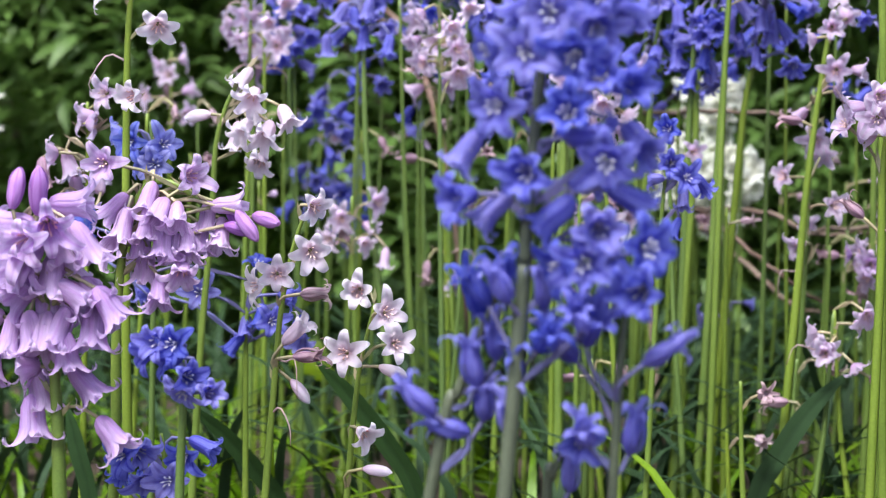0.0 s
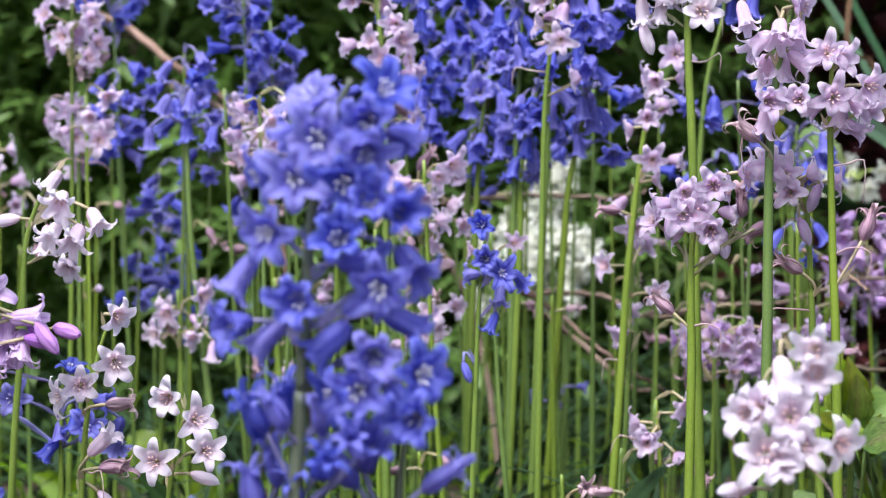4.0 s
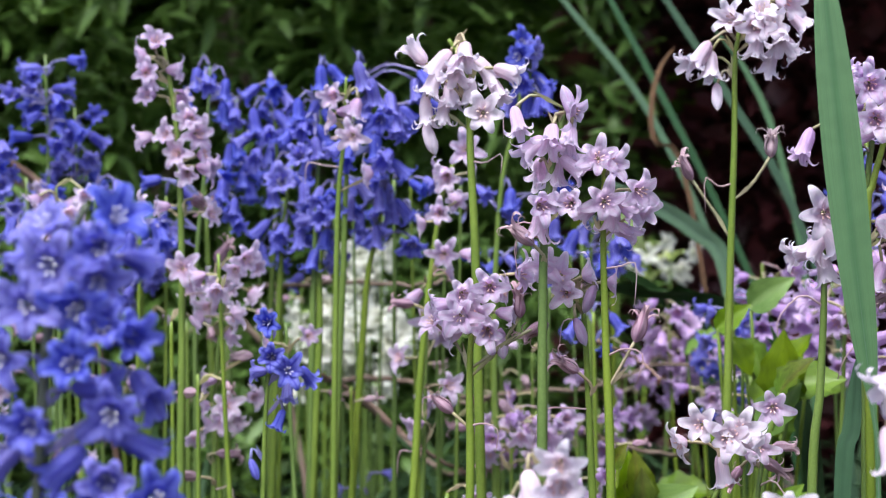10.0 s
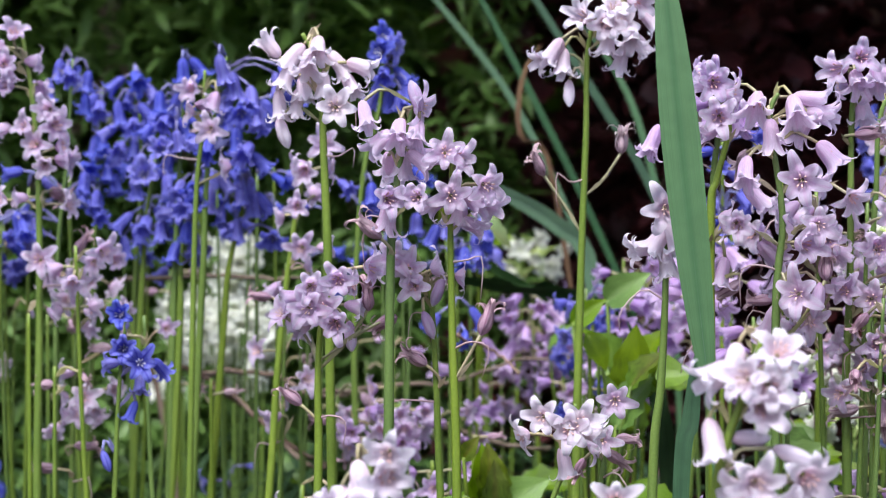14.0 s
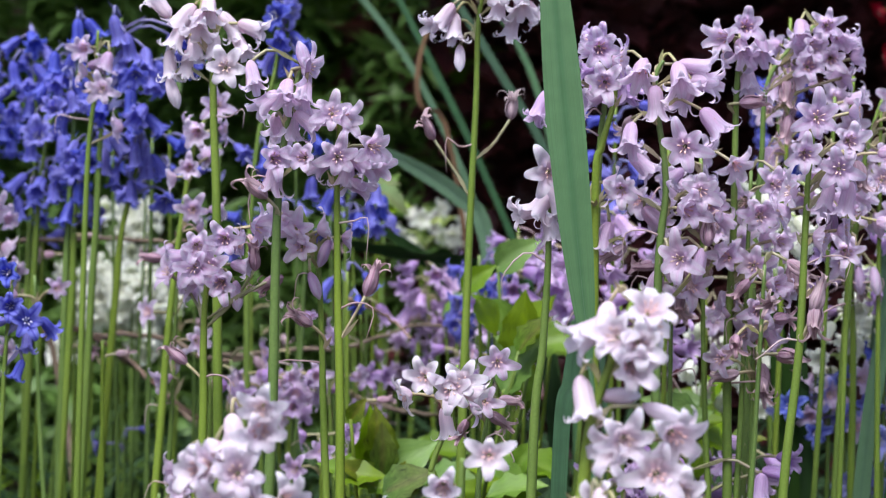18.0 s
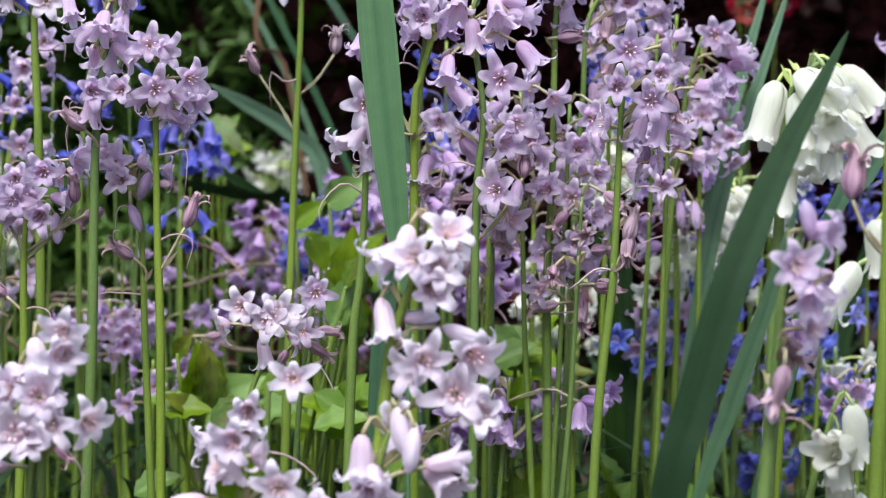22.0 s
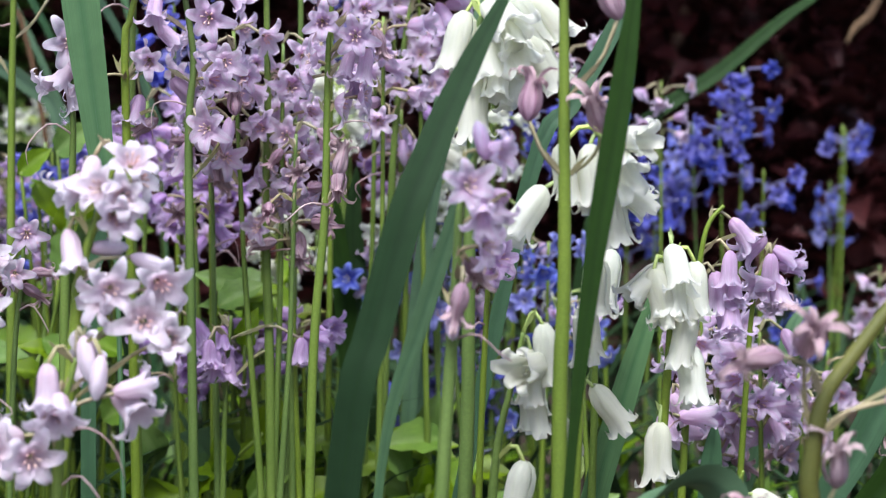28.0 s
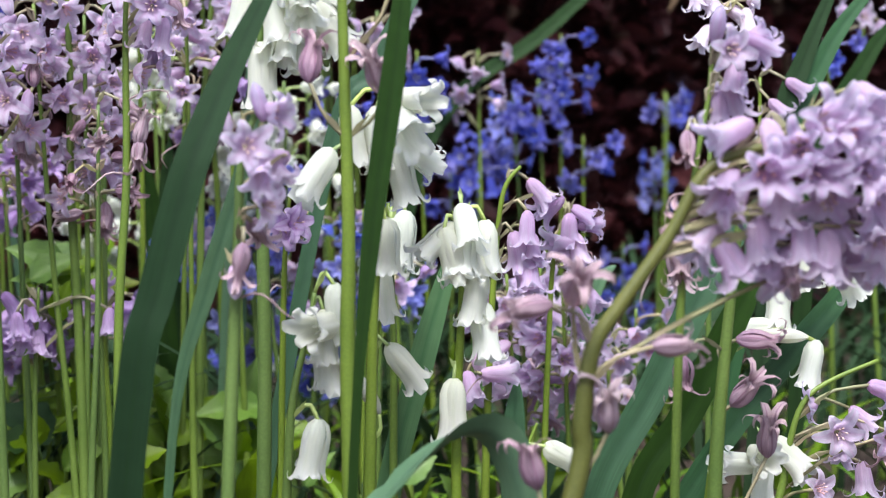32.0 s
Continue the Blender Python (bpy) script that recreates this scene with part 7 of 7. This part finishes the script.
blade([(0.2505, 0.67, -0.0050), (0.2582, 0.67, 0.0995), (0.2673, 0.67, 0.1185), (0.2850, 0.67, 0.1340), (0.2987, 0.67, 0.1387), (0.3081, 0.67, 0.1351), (0.3144, 0.67, 0.1191), (0.3176, 0.67, 0.0949), (0.3201, 0.67, 0.0729)], 0.0175, BLADE_LIGHT, "strap leaf bent over in an arch low in the border", sharp=0.25, side=(0.6, -0.65, 0.5))
blade([(0.3643, 0.8, -0.0050), (0.3864, 0.8, 0.0814), (0.4126, 0.8, 0.1268), (0.4405, 0.8, 0.1770), (0.4711, 0.8, 0.2196)], 0.0145, BLADE_MID, "dark green strap leaf leaning behind the mauve bells")
blade([(0.3791, 0.78, -0.0050), (0.3984, 0.78, 0.0845), (0.4214, 0.78, 0.1191), (0.4461, 0.78, 0.1634), (0.4680, 0.78, 0.2029)], 0.014, BLADE, "dark green strap leaf leaning behind the mauve bells")
blade([(0.4130, 0.86, -0.0050), (0.4499, 0.86, 0.0651), (0.4978, 0.86, 0.1243), (0.5311, 0.86, 0.1590), (0.5554, 0.86, 0.1889)], 0.012, BLADE_MID, "green strap leaf leaning towards the white bells")
blade([(0.4886, 0.95, -0.0050), (0.4954, 0.95, 0.0442), (0.5263, 0.95, 0.1840), (0.5464, 0.95, 0.2409), (0.5729, 0.95, 0.2917), (0.6061, 0.95, 0.3276)], 0.011, BLADE_MID, "long green strap leaf rising behind the mauve bells")
blade([(0.5185, 0.95, -0.0050), (0.5214, 0.95, 0.0423), (0.5398, 0.95, 0.2320), (0.5532, 0.95, 0.2770), (0.5798, 0.95, 0.3338)], 0.011, BLADE, "long green strap leaf rising behind the mauve bells")
blade([(0.5857, 1.05, -0.0050), (0.5867, 1.05, 0.0180), (0.6031, 1.05, 0.2077), (0.6361, 1.05, 0.2771), (0.6618, 1.05, 0.3067)], 0.011, BLADE, "green strap leaf at the edge of the clump")
blade([(0.3866, 1.3, -0.0050), (0.3873, 1.3, 0.0068), (0.4112, 1.3, 0.1869), (0.4470, 1.3, 0.2602), (0.5032, 1.3, 0.2987), (0.5517, 1.3, 0.3375), (0.5965, 1.3, 0.3650)], 0.0095, BLADE, "long dark green strap leaf arching through the blue flowers")
blade([(0.2504, 1.1, -0.0050), (0.2552, 1.1, 0.0825), (0.2629, 1.1, 0.1738), (0.2771, 1.1, 0.2606), (0.2921, 1.1, 0.3087), (0.3161, 1.1, 0.3854)], 0.009, BLADE_LIGHT, "long grey-green strap leaf behind the pink flowers")
blade([(0.2641, 1.15, -0.0050), (0.2680, 1.15, 0.0731), (0.2823, 1.15, 0.2592), (0.2961, 1.15, 0.3194), (0.3146, 1.15, 0.3893)], 0.008, BLADE_LIGHT, "long grey-green strap leaf behind the pink flowers")
blade([(0.0851, 1.45, -0.0050), (0.0801, 1.45, 0.1004), (0.0718, 1.45, 0.2158), (0.0473, 1.45, 0.2974), (0.0025, 1.45, 0.3871), (-0.0545, 1.45, 0.4605), (-0.0749, 1.45, 0.4931)], 0.0042, BLADE_LIGHT, "narrow grey-green strap leaf leaning in shade")
blade([(0.1292, 1.45, -0.0050), (0.1167, 1.45, 0.1006), (0.0962, 1.45, 0.2158), (0.0575, 1.45, 0.3096), (0.0188, 1.45, 0.3870), (-0.0199, 1.45, 0.4603), (-0.0382, 1.45, 0.4929)], 0.0042, BLADE_MID, "narrow grey-green strap leaf leaning in shade")
blade([(0.1577, 1.42, -0.0050), (0.1498, 1.42, 0.1052), (0.1376, 1.42, 0.2179), (0.1036, 1.42, 0.3176), (0.0658, 1.42, 0.3814), (0.0181, 1.42, 0.4571), (-0.0018, 1.42, 0.4890)], 0.005, BLADE_MID, "narrow grey-green strap leaf leaning in shade")
blade([(0.1355, 1.48, -0.0050), (0.1318, 1.48, 0.0962), (0.1232, 1.48, 0.2554), (0.1024, 1.48, 0.3551), (0.0816, 1.48, 0.4049), (0.0567, 1.48, 0.4381)], 0.0042, BLADE_LIGHT, "narrow grey-green strap leaf leaning in shade")
blade([(0.0821, 1.35, -0.0050), (0.0736, 1.35, 0.1152), (0.0582, 1.35, 0.2606), (0.0355, 1.35, 0.2929), (0.0033, 1.35, 0.3130), (-0.0214, 1.35, 0.3252)], 0.011, BLADE_LIGHT, "broad grey-green strap leaf lying over in shade")
blade([(0.0854, 1.4, -0.0050), (0.0689, 1.4, 0.1078), (0.0413, 1.4, 0.2349), (0.0019, 1.4, 0.2507), (-0.0414, 1.4, 0.2566), (-0.0730, 1.4, 0.2664)], 0.012, BLADE, "dark strap leaf lying over in shade")
blade([(0.0639, 1.4, -0.0050), (0.0532, 1.4, 0.1077), (0.0374, 1.4, 0.2192), (0.0098, 1.4, 0.2507), (-0.0217, 1.4, 0.2704)], 0.01, BLADE, "dark strap leaf lying over in shade")
blade([(0.1156, 1.3, -0.0050), (0.1132, 1.3, 0.0308), (0.0943, 1.3, 0.2049), (0.0501, 1.3, 0.2457), (-0.0046, 1.3, 0.2546), (-0.0479, 1.3, 0.2635)], 0.011, BLADE, "dark strap leaf lying over in shade")
blade([(0.1048, 1.2, -0.0050), (0.1029, 1.2, 0.0502), (0.0993, 1.2, 0.1139), (0.0923, 1.2, 0.1834), (0.0718, 1.2, 0.2385)], 0.011, BLADE, "dark green strap leaf in the clump")
blade([(0.2300, 1.15, -0.0050), (0.2289, 1.15, 0.0731), (0.2276, 1.15, 0.1346), (0.2212, 1.15, 0.2017), (0.2153, 1.15, 0.2416)], 0.012, BLADE, "dark green strap leaf in the clump")
blade([(0.2416, 1.15, -0.0050), (0.2391, 1.15, 0.0731), (0.2361, 1.15, 0.1346), (0.2313, 1.15, 0.2018), (0.2338, 1.15, 0.2419)], 0.012, BLADE, "dark green strap leaf in the clump")
blade([(0.0760, 1.4, -0.0050), (0.0650, 1.4, 0.1078), (0.0334, 1.4, 0.3255), (0.0118, 1.4, 0.3531), (0.0098, 1.4, 0.3806), (0.0157, 1.4, 0.4041), (0.0255, 1.4, 0.4178)], 0.003, DRY, "dry curled brown strap leaf")
blade([(-0.3117, 1, -0.0050), (-0.3244, 1, 0.0604), (-0.3395, 1, 0.0870), (-0.3606, 1, 0.1129), (-0.3788, 1, 0.1300)], 0.011, BLADE, "green strap leaf low among the stems")
blade([(-0.4025, 1.05, -0.0050), (-0.4106, 1.05, 0.0411), (-0.4203, 1.05, 0.0564), (-0.4429, 1.05, 0.0807), (-0.4624, 1.05, 0.0958)], 0.011, BLADE, "green strap leaf low among the stems")
blade([(-0.1611, 1.1, -0.0050), (-0.1537, 1.1, 0.0482), (-0.1448, 1.1, 0.0681), (-0.1270, 1.1, 0.0970), (-0.1063, 1.1, 0.1195)], 0.011, BLADE, "green strap leaf low among the stems")
blade([(-0.4980, 1, -0.0050), (-0.5032, 1, 0.0525), (-0.5094, 1, 0.0773), (-0.5155, 1, 0.1015)], 0.01, BLADE, "green strap leaf low among the stems")
blade([(0.7695, 1.62, 0.4493), (0.7573, 1.62, 0.3960), (0.7423, 1.62, 0.3581), (0.7271, 1.62, 0.3435), (0.7185, 1.62, 0.3289)], 0.006, DRY, "withered brown leaf hanging from the dark shrub")
blade([(0.3719, 0.9, -0.0050), (0.3735, 0.9, 0.0627), (0.3754, 0.9, 0.0974), (0.3777, 0.9, 0.1222)], 0.0105, BLADE_MID, "short green strap leaf with a blunt yellowing tip")
twig([(-0.2571, 1.3, 0.2566), (-0.1988, 1.33, 0.2603), (-0.1477, 1.3, 0.2587), (-0.1257, 1.33, 0.2619)], 0.0018, "thin brown twig lying among the stems")
twig([(-0.2132, 1.3, 0.2020), (-0.1801, 1.33, 0.1784), (-0.1470, 1.3, 0.1547), (-0.1137, 1.33, 0.1291)], 0.0018, "brown twig lying among the stems")
twig([(-0.2092, 1.32, 0.1950), (-0.1646, 1.35, 0.1936), (-0.1273, 1.32, 0.1820), (-0.0900, 1.35, 0.1801)], 0.0022, "brown twig lying among the stems")
twig([(-0.1252, 1.3, 0.1845), (-0.0774, 1.33, 0.1858), (-0.0296, 1.3, 0.1929), (0.0035, 1.33, 0.2025), (0.0367, 1.3, 0.2066)], 0.0018, "thin pale twig arching between the stems")
twig([(-0.0514, 1.3, 0.1649), (-0.0292, 1.33, 0.1559), (0.0004, 1.3, 0.1506), (0.0300, 1.33, 0.1453)], 0.0022, "brown twig lying among the stems")
twig([(-0.4767, 1.45, 0.3397), (-0.4423, 1.48, 0.3210), (-0.4081, 1.45, 0.3002), (-0.3741, 1.48, 0.2776), (-0.3068, 1.45, 0.2450), (-0.2562, 1.48, 0.1674), (-0.2287, 1.45, -0.0239)], 0.0035, "brown branch slanting behind the blue flowers")
twig([(-0.5641, 1.45, 0.4066), (-0.5131, 1.48, 0.3811), (-0.4752, 1.45, 0.3539), (-0.4374, 1.48, 0.3226), (-0.4001, 1.45, 0.2439), (-0.3805, 1.48, 0.0771)], 0.0035, "brown branch slanting behind the blue flowers")
twig([(-0.2044, 1.4, 0.1796), (-0.1805, 1.43, 0.1564), (-0.1411, 1.4, 0.1257), (-0.1217, 1.43, 0.1184)], 0.0022, "brown twig lying among the stems")
twig([(-0.0299, 1.2, 0.2294), (-0.0061, 1.23, 0.2160), (0.0076, 1.2, 0.2059)], 0.0012, "thin dark twig between the stems")
leafy_plant(1.177, [(0.0675, 0.2595, 0.0366, 40), (0.0782, 0.2144, 0.0399, 80), (0.0884, 0.2044, 0.0366, 10), (0.0718, 0.1908, 0.0366, 100), (0.0754, 0.1741, 0.0300, 60), (0.0512, 0.2275, 0.0300, 120), (0.1018, 0.2046, 0.0300, 0)], BROAD, "leafy green plant with broad oval leaves under the flowers")
leafy_plant(1.07, [(-0.0089, 0.1604, 0.0393, 85), (-0.0179, 0.1450, 0.0333, 130), (0.0065, 0.1422, 0.0363, 30), (-0.0213, 0.1787, 0.0182, 60)], SPOTTED, "green plant with yellowing spotted leaves")
leafy_plant(1.07, [(0.0645, 0.1396, 0.0393, 20), (0.0522, 0.1457, 0.0333, 150), (0.0705, 0.1520, 0.0272, 60), (0.0402, 0.1333, 0.0303, 160), (0.0218, 0.1331, 0.0303, 100)], BROAD, "low green plant with broad oval leaves")
leafy_plant(1.445, [(-0.0133, 0.2937, 0.0368, 60), (-0.0050, 0.2816, 0.0286, 10)], BROAD, "green leaf pair in the shade")
leafy_plant(1.284, [(0.1873, 0.1598, 0.0436, 30), (0.1985, 0.1489, 0.0399, -20), (0.1803, 0.1413, 0.0363, 150), (0.2018, 0.1710, 0.0327, 70)], BROAD, "leafy green plant low between the stems")
leafy_plant(1.338, [(-0.0066, 0.2896, 0.0341, -30), (-0.0140, 0.2989, 0.0303, 10), (-0.0399, 0.2987, 0.0265, 90)], SPOTTED, "spotted green leaves beside blue bells")
leafy_plant(1.156, [(0.0455, 0.2467, 0.0294, 40), (0.0618, 0.2203, 0.0360, -50), (0.0651, 0.2004, 0.0294, -80), (0.0520, 0.2236, 0.0294, -60), (0.0684, 0.1805, 0.0262, 80)], BROAD, "leafy green plant behind pink flowers")
leafy_plant(1.07, [(-0.0195, 0.1455, 0.0333, 10), (0.0287, 0.1421, 0.0363, 15), (0.0622, 0.1433, 0.0333, -30), (0.0653, 0.1356, 0.0272, 20), (-0.0015, 0.1361, 0.0272, 170)], BROAD, "low green plant with broad oval leaves")
leafy_plant(1.091, [(0.1594, 0.1733, 0.0339, 30), (0.1722, 0.1637, 0.0309, -20), (0.1468, 0.1638, 0.0278, 160), (0.1627, 0.1542, 0.0278, 80)], BROAD, "leafy green plant low between the stems")
leafy_plant(1.124, [(0.2690, 0.0797, 0.0381, 30), (0.2489, 0.0733, 0.0318, 150), (0.2792, 0.0695, 0.0350, -10), (0.2220, 0.1003, 0.0350, 100), (0.1823, 0.0908, 0.0318, 60), (0.1957, 0.0740, 0.0350, 20), (0.1692, 0.0810, 0.0318, 150)], BROAD, "low green plant with broad oval leaves")
leafy_plant(1.07, [(0.1426, 0.0878, 0.0454, 140), (0.1333, 0.0785, 0.0363, 170)], BLADE, "dark broad leaf low in the clump")
leafy_plant(1.23, [(0.2824, 0.0570, 0.0383, 60), (0.2638, 0.0507, 0.0383, 150), (0.2928, 0.0340, 0.0348, 20), (0.2521, 0.0292, 0.0383, 120), (0.2775, 0.0201, 0.0383, 10), (0.2301, 0.0233, 0.0348, 60), (0.2355, 0.0746, 0.0348, 100), (0.3069, 0.0106, 0.0313, 30)], BROAD, "low green plant with broad oval leaves")
leafy_plant(1.177, [(0.1477, 0.0597, 0.0499, 120), (0.1367, 0.0395, 0.0433, 60)], BLADE, "dark broad leaf low in the clump")
leafy_plant(1.177, [(0.1909, 0.0323, 0.0366, 40), (0.2150, 0.0306, 0.0333, 140), (0.1669, 0.0304, 0.0300, 90), (0.2052, 0.0489, 0.0300, 60)], BROAD, "low green plant with broad oval leaves")
leafy_plant(1.391, [(-0.4784, 0.0769, 0.0511, -30), (-0.4448, 0.0533, 0.0472, -40), (-0.5550, 0.0495, 0.0433, 150), (-0.5250, 0.0671, 0.0393, 60), (-0.4867, 0.0270, 0.0472, 150), (-0.4530, 0.0035, 0.0472, 20)], BROAD, "green leaves low behind the stems")
leafy_plant(1.305, [(0.0405, 0.2213, 0.0443, 40), (0.0689, 0.1997, 0.0443, 10), (0.0548, 0.1562, 0.0443, -10), (0.0263, 0.1233, 0.0517, 10), (0.0762, 0.1202, 0.0443, 30)], BROAD, "leafy green plant low between the stems")
leafy_plant(1.091, [(0.2226, 0.0890, 0.0278, 60), (0.2125, 0.0765, 0.0278, 120), (0.2318, 0.0720, 0.0278, 20), (0.2486, 0.0875, 0.0247, 150), (0.2610, 0.0669, 0.0278, 70), (0.2736, 0.0494, 0.0278, 30), (0.2149, 0.0534, 0.0309, 140), (0.2372, 0.0420, 0.0309, 40), (0.2049, 0.0442, 0.0278, 90)], BROAD, "fresh green low plant with many small leaves")
leafy_plant(1.124, [(0.2588, 0.0735, 0.0318, 30), (0.2453, 0.0639, 0.0318, 140), (0.2722, 0.0562, 0.0318, 60), (0.2318, 0.0543, 0.0286, 100), (0.2519, 0.0535, 0.0286, 10), (0.2051, 0.0586, 0.0286, 60), (0.1786, 0.0562, 0.0286, 140)], BROAD, "fresh green low plant with many small leaves")
leafy_plant(1.156, [(0.0743, 0.1846, 0.0360, 80), (0.0819, 0.2245, 0.0360, 60), (-0.0222, 0.1352, 0.0392, 150), (0.0027, 0.1255, 0.0360, 70), (0.0688, 0.1263, 0.0425, 10), (0.0490, 0.1211, 0.0294, 60)], BROAD, "leafy green plant with wrinkled oval leaves among the stems")
leafy_plant(1.091, [(-0.0069, 0.1537, 0.0370, 85), (0.0011, 0.1366, 0.0309, 80), (0.0730, 0.2190, 0.0339, 60)], SPOTTED, "brown-spotted yellowing leaves low in the border")
leafy_plant(1.156, [(0.1694, 0.1726, 0.0360, 20), (0.1714, 0.1559, 0.0327, -10), (0.1549, 0.1457, 0.0294, 60)], BROAD, "green leaves low behind the pale flowers")
leafy_plant(1.177, [(0.1577, 0.0582, 0.0566, -60), (0.1439, 0.0484, 0.0466, -100)], BLADE_MID, "large dark green leaf low in the clump")
leafy_plant(1.156, [(0.1936, 0.0536, 0.0360, 30), (0.1836, 0.0643, 0.0327, 60), (0.2003, 0.1559, 0.0294, 20)], SPOTTED, "spotted green leaves low between the stems")
leafy_plant(1.124, [(0.2681, 0.0698, 0.0413, 20), (0.2661, 0.0479, 0.0381, 10), (0.2276, 0.0580, 0.0286, 80), (0.1551, 0.1635, 0.0318, 5), (0.2510, 0.0570, 0.0254, 140)], BROAD, "fresh green leaves low between the stems")
leafy_plant(1.049, [(0.1384, 0.0756, 0.0356, 60), (0.1530, 0.0621, 0.0356, 130), (0.1717, 0.0734, 0.0356, 40), (0.1866, 0.0598, 0.0356, 100), (0.1316, 0.0573, 0.0326, 10), (0.1617, 0.0521, 0.0326, 170), (0.2024, 0.0714, 0.0297, 30), (0.1449, 0.0876, 0.0267, 100)], BROAD, "fresh green leaves crowding the foot of the stems")
leafy_plant(1.07, [(0.3034, 0.0513, 0.0303, 60), (0.3163, 0.0405, 0.0303, 140), (0.3632, 0.0472, 0.0303, 40), (0.3798, 0.0344, 0.0303, 100), (0.4559, 0.0512, 0.0272, 60), (0.4450, 0.0316, 0.0303, 30)], BROAD, "fresh green leaves crowding the foot of the white bells")
leafy_plant(1.091, [(0.0182, 0.1100, 0.0370, 60), (0.0028, 0.0942, 0.0370, 130), (0.0934, 0.1102, 0.0339, 40), (0.1063, 0.0911, 0.0370, 110), (0.1760, 0.1040, 0.0339, 60), (0.1923, 0.0896, 0.0339, 140), (-0.0375, 0.0973, 0.0339, 30)], BROAD, "fresh green leaves crowding the foot of the pale flowers")
leafy_plant(1.08, [(0.2640, 0.0820, 0.0450, 20), (0.2540, 0.0580, 0.0500, 160), (0.2790, 0.0650, 0.0450, 40), (0.2460, 0.0780, 0.0400, 120), (0.2970, 0.0660, 0.0450, 10), (0.2700, 0.0470, 0.0500, 80)], BROAD, "fresh green plant with broad oval leaves below the stems")
leafy_plant(1.12, [(0.2260, 0.0400, 0.0500, 30), (0.1810, 0.0430, 0.0450, 150), (0.1700, 0.0580, 0.0400, 60), (0.1080, 0.0480, 0.0500, 20), (0.0930, 0.0620, 0.0400, 130), (0.2090, 0.0530, 0.0400, 90)], BROAD, "fresh green plant with broad oval leaves below the stems")
leafy_plant(1.1, [(0.1600, 0.1700, 0.0500, 25), (0.1520, 0.1790, 0.0400, 150), (0.2160, 0.0930, 0.0600, 95), (0.1970, 0.0860, 0.0500, 20), (0.2580, 0.0890, 0.0500, 170), (0.1610, 0.0890, 0.0500, 30), (0.2680, 0.0940, 0.0450, 60)], BROAD, "green plant with broad wrinkled leaves between the stems")
leafy_plant(1.1, [(-0.0130, 0.1560, 0.0500, 85), (-0.0220, 0.1410, 0.0500, 150), (0.0030, 0.1470, 0.0500, 40), (0.0710, 0.2200, 0.0500, 100), (0.0680, 0.2010, 0.0450, 60), (0.0850, 0.2140, 0.0450, 10), (0.0630, 0.1380, 0.0500, 20), (0.0780, 0.1480, 0.0450, 150)], BROAD, "fresh green plant with broad leaves among pale flowers")


# ---- undergrowth: narrow leaves close to the ground ----
def undergrowth(name, mat, n, x0, x1, y0, y1, reach, seed, label):
    rnd = random.Random(seed)
    verts, faces, uvs = [], [], []
    for _ in range(n):
        p = Vector((rnd.uniform(x0, x1), rnd.uniform(y0, y1), -0.01))
        a, length, w = rnd.uniform(0, 6.28), reach * rnd.uniform(0.6, 1.2), rnd.uniform(0.006, 0.011)
        out = Vector((math.cos(a), 0.6 * math.sin(a), 0))
        lift = rnd.uniform(0.75, 1.3)
        first = len(verts)
        across = out.cross(Vector((0, 0, 1)))
        for i in range(7):
            s = i / 6
            c = p + out * length * s * s * 0.8 + Vector((0, 0, lift * length * (s - 0.42 * s * s)))
            half = w / 2 * (1 - s ** 3) + 0.0003
            for u in (-1, 0, 1):
                verts.append(c + across * half * u + Vector((0, 0, 0.25 * half * abs(u))))
                uvs.append((u / 2 + 0.5, s))
        for i in range(6):
            for j in range(2):
                k = first + i * 3 + j
                faces.append((k, k + 1, k + 4, k + 3))
    return tagged(new(name, mesh_of(name, verts, faces, mat, uvs)), label, "foliage", kind="stuff")


undergrowth("low_foliage", BLADE, 1300, -1.0, 1.2, 1.08, 1.8, 0.18, 41, "dark green narrow leaves growing close to the ground")
undergrowth("low_foliage", BROAD, 160, -0.9, 1.0, 1.0, 1.75, 0.13, 42, "fresh green narrow leaves growing close to the ground")
undergrowth("low_foliage", FRESH, 420, -0.75, 0.05, 1.1, 1.6, 0.085, 43, "bright green narrow leaves growing close to the ground")
undergrowth("low_foliage", FRESH, 260, 0.05, 0.75, 1.06, 1.5, 0.06, 44, "bright green narrow leaves growing close to the ground")
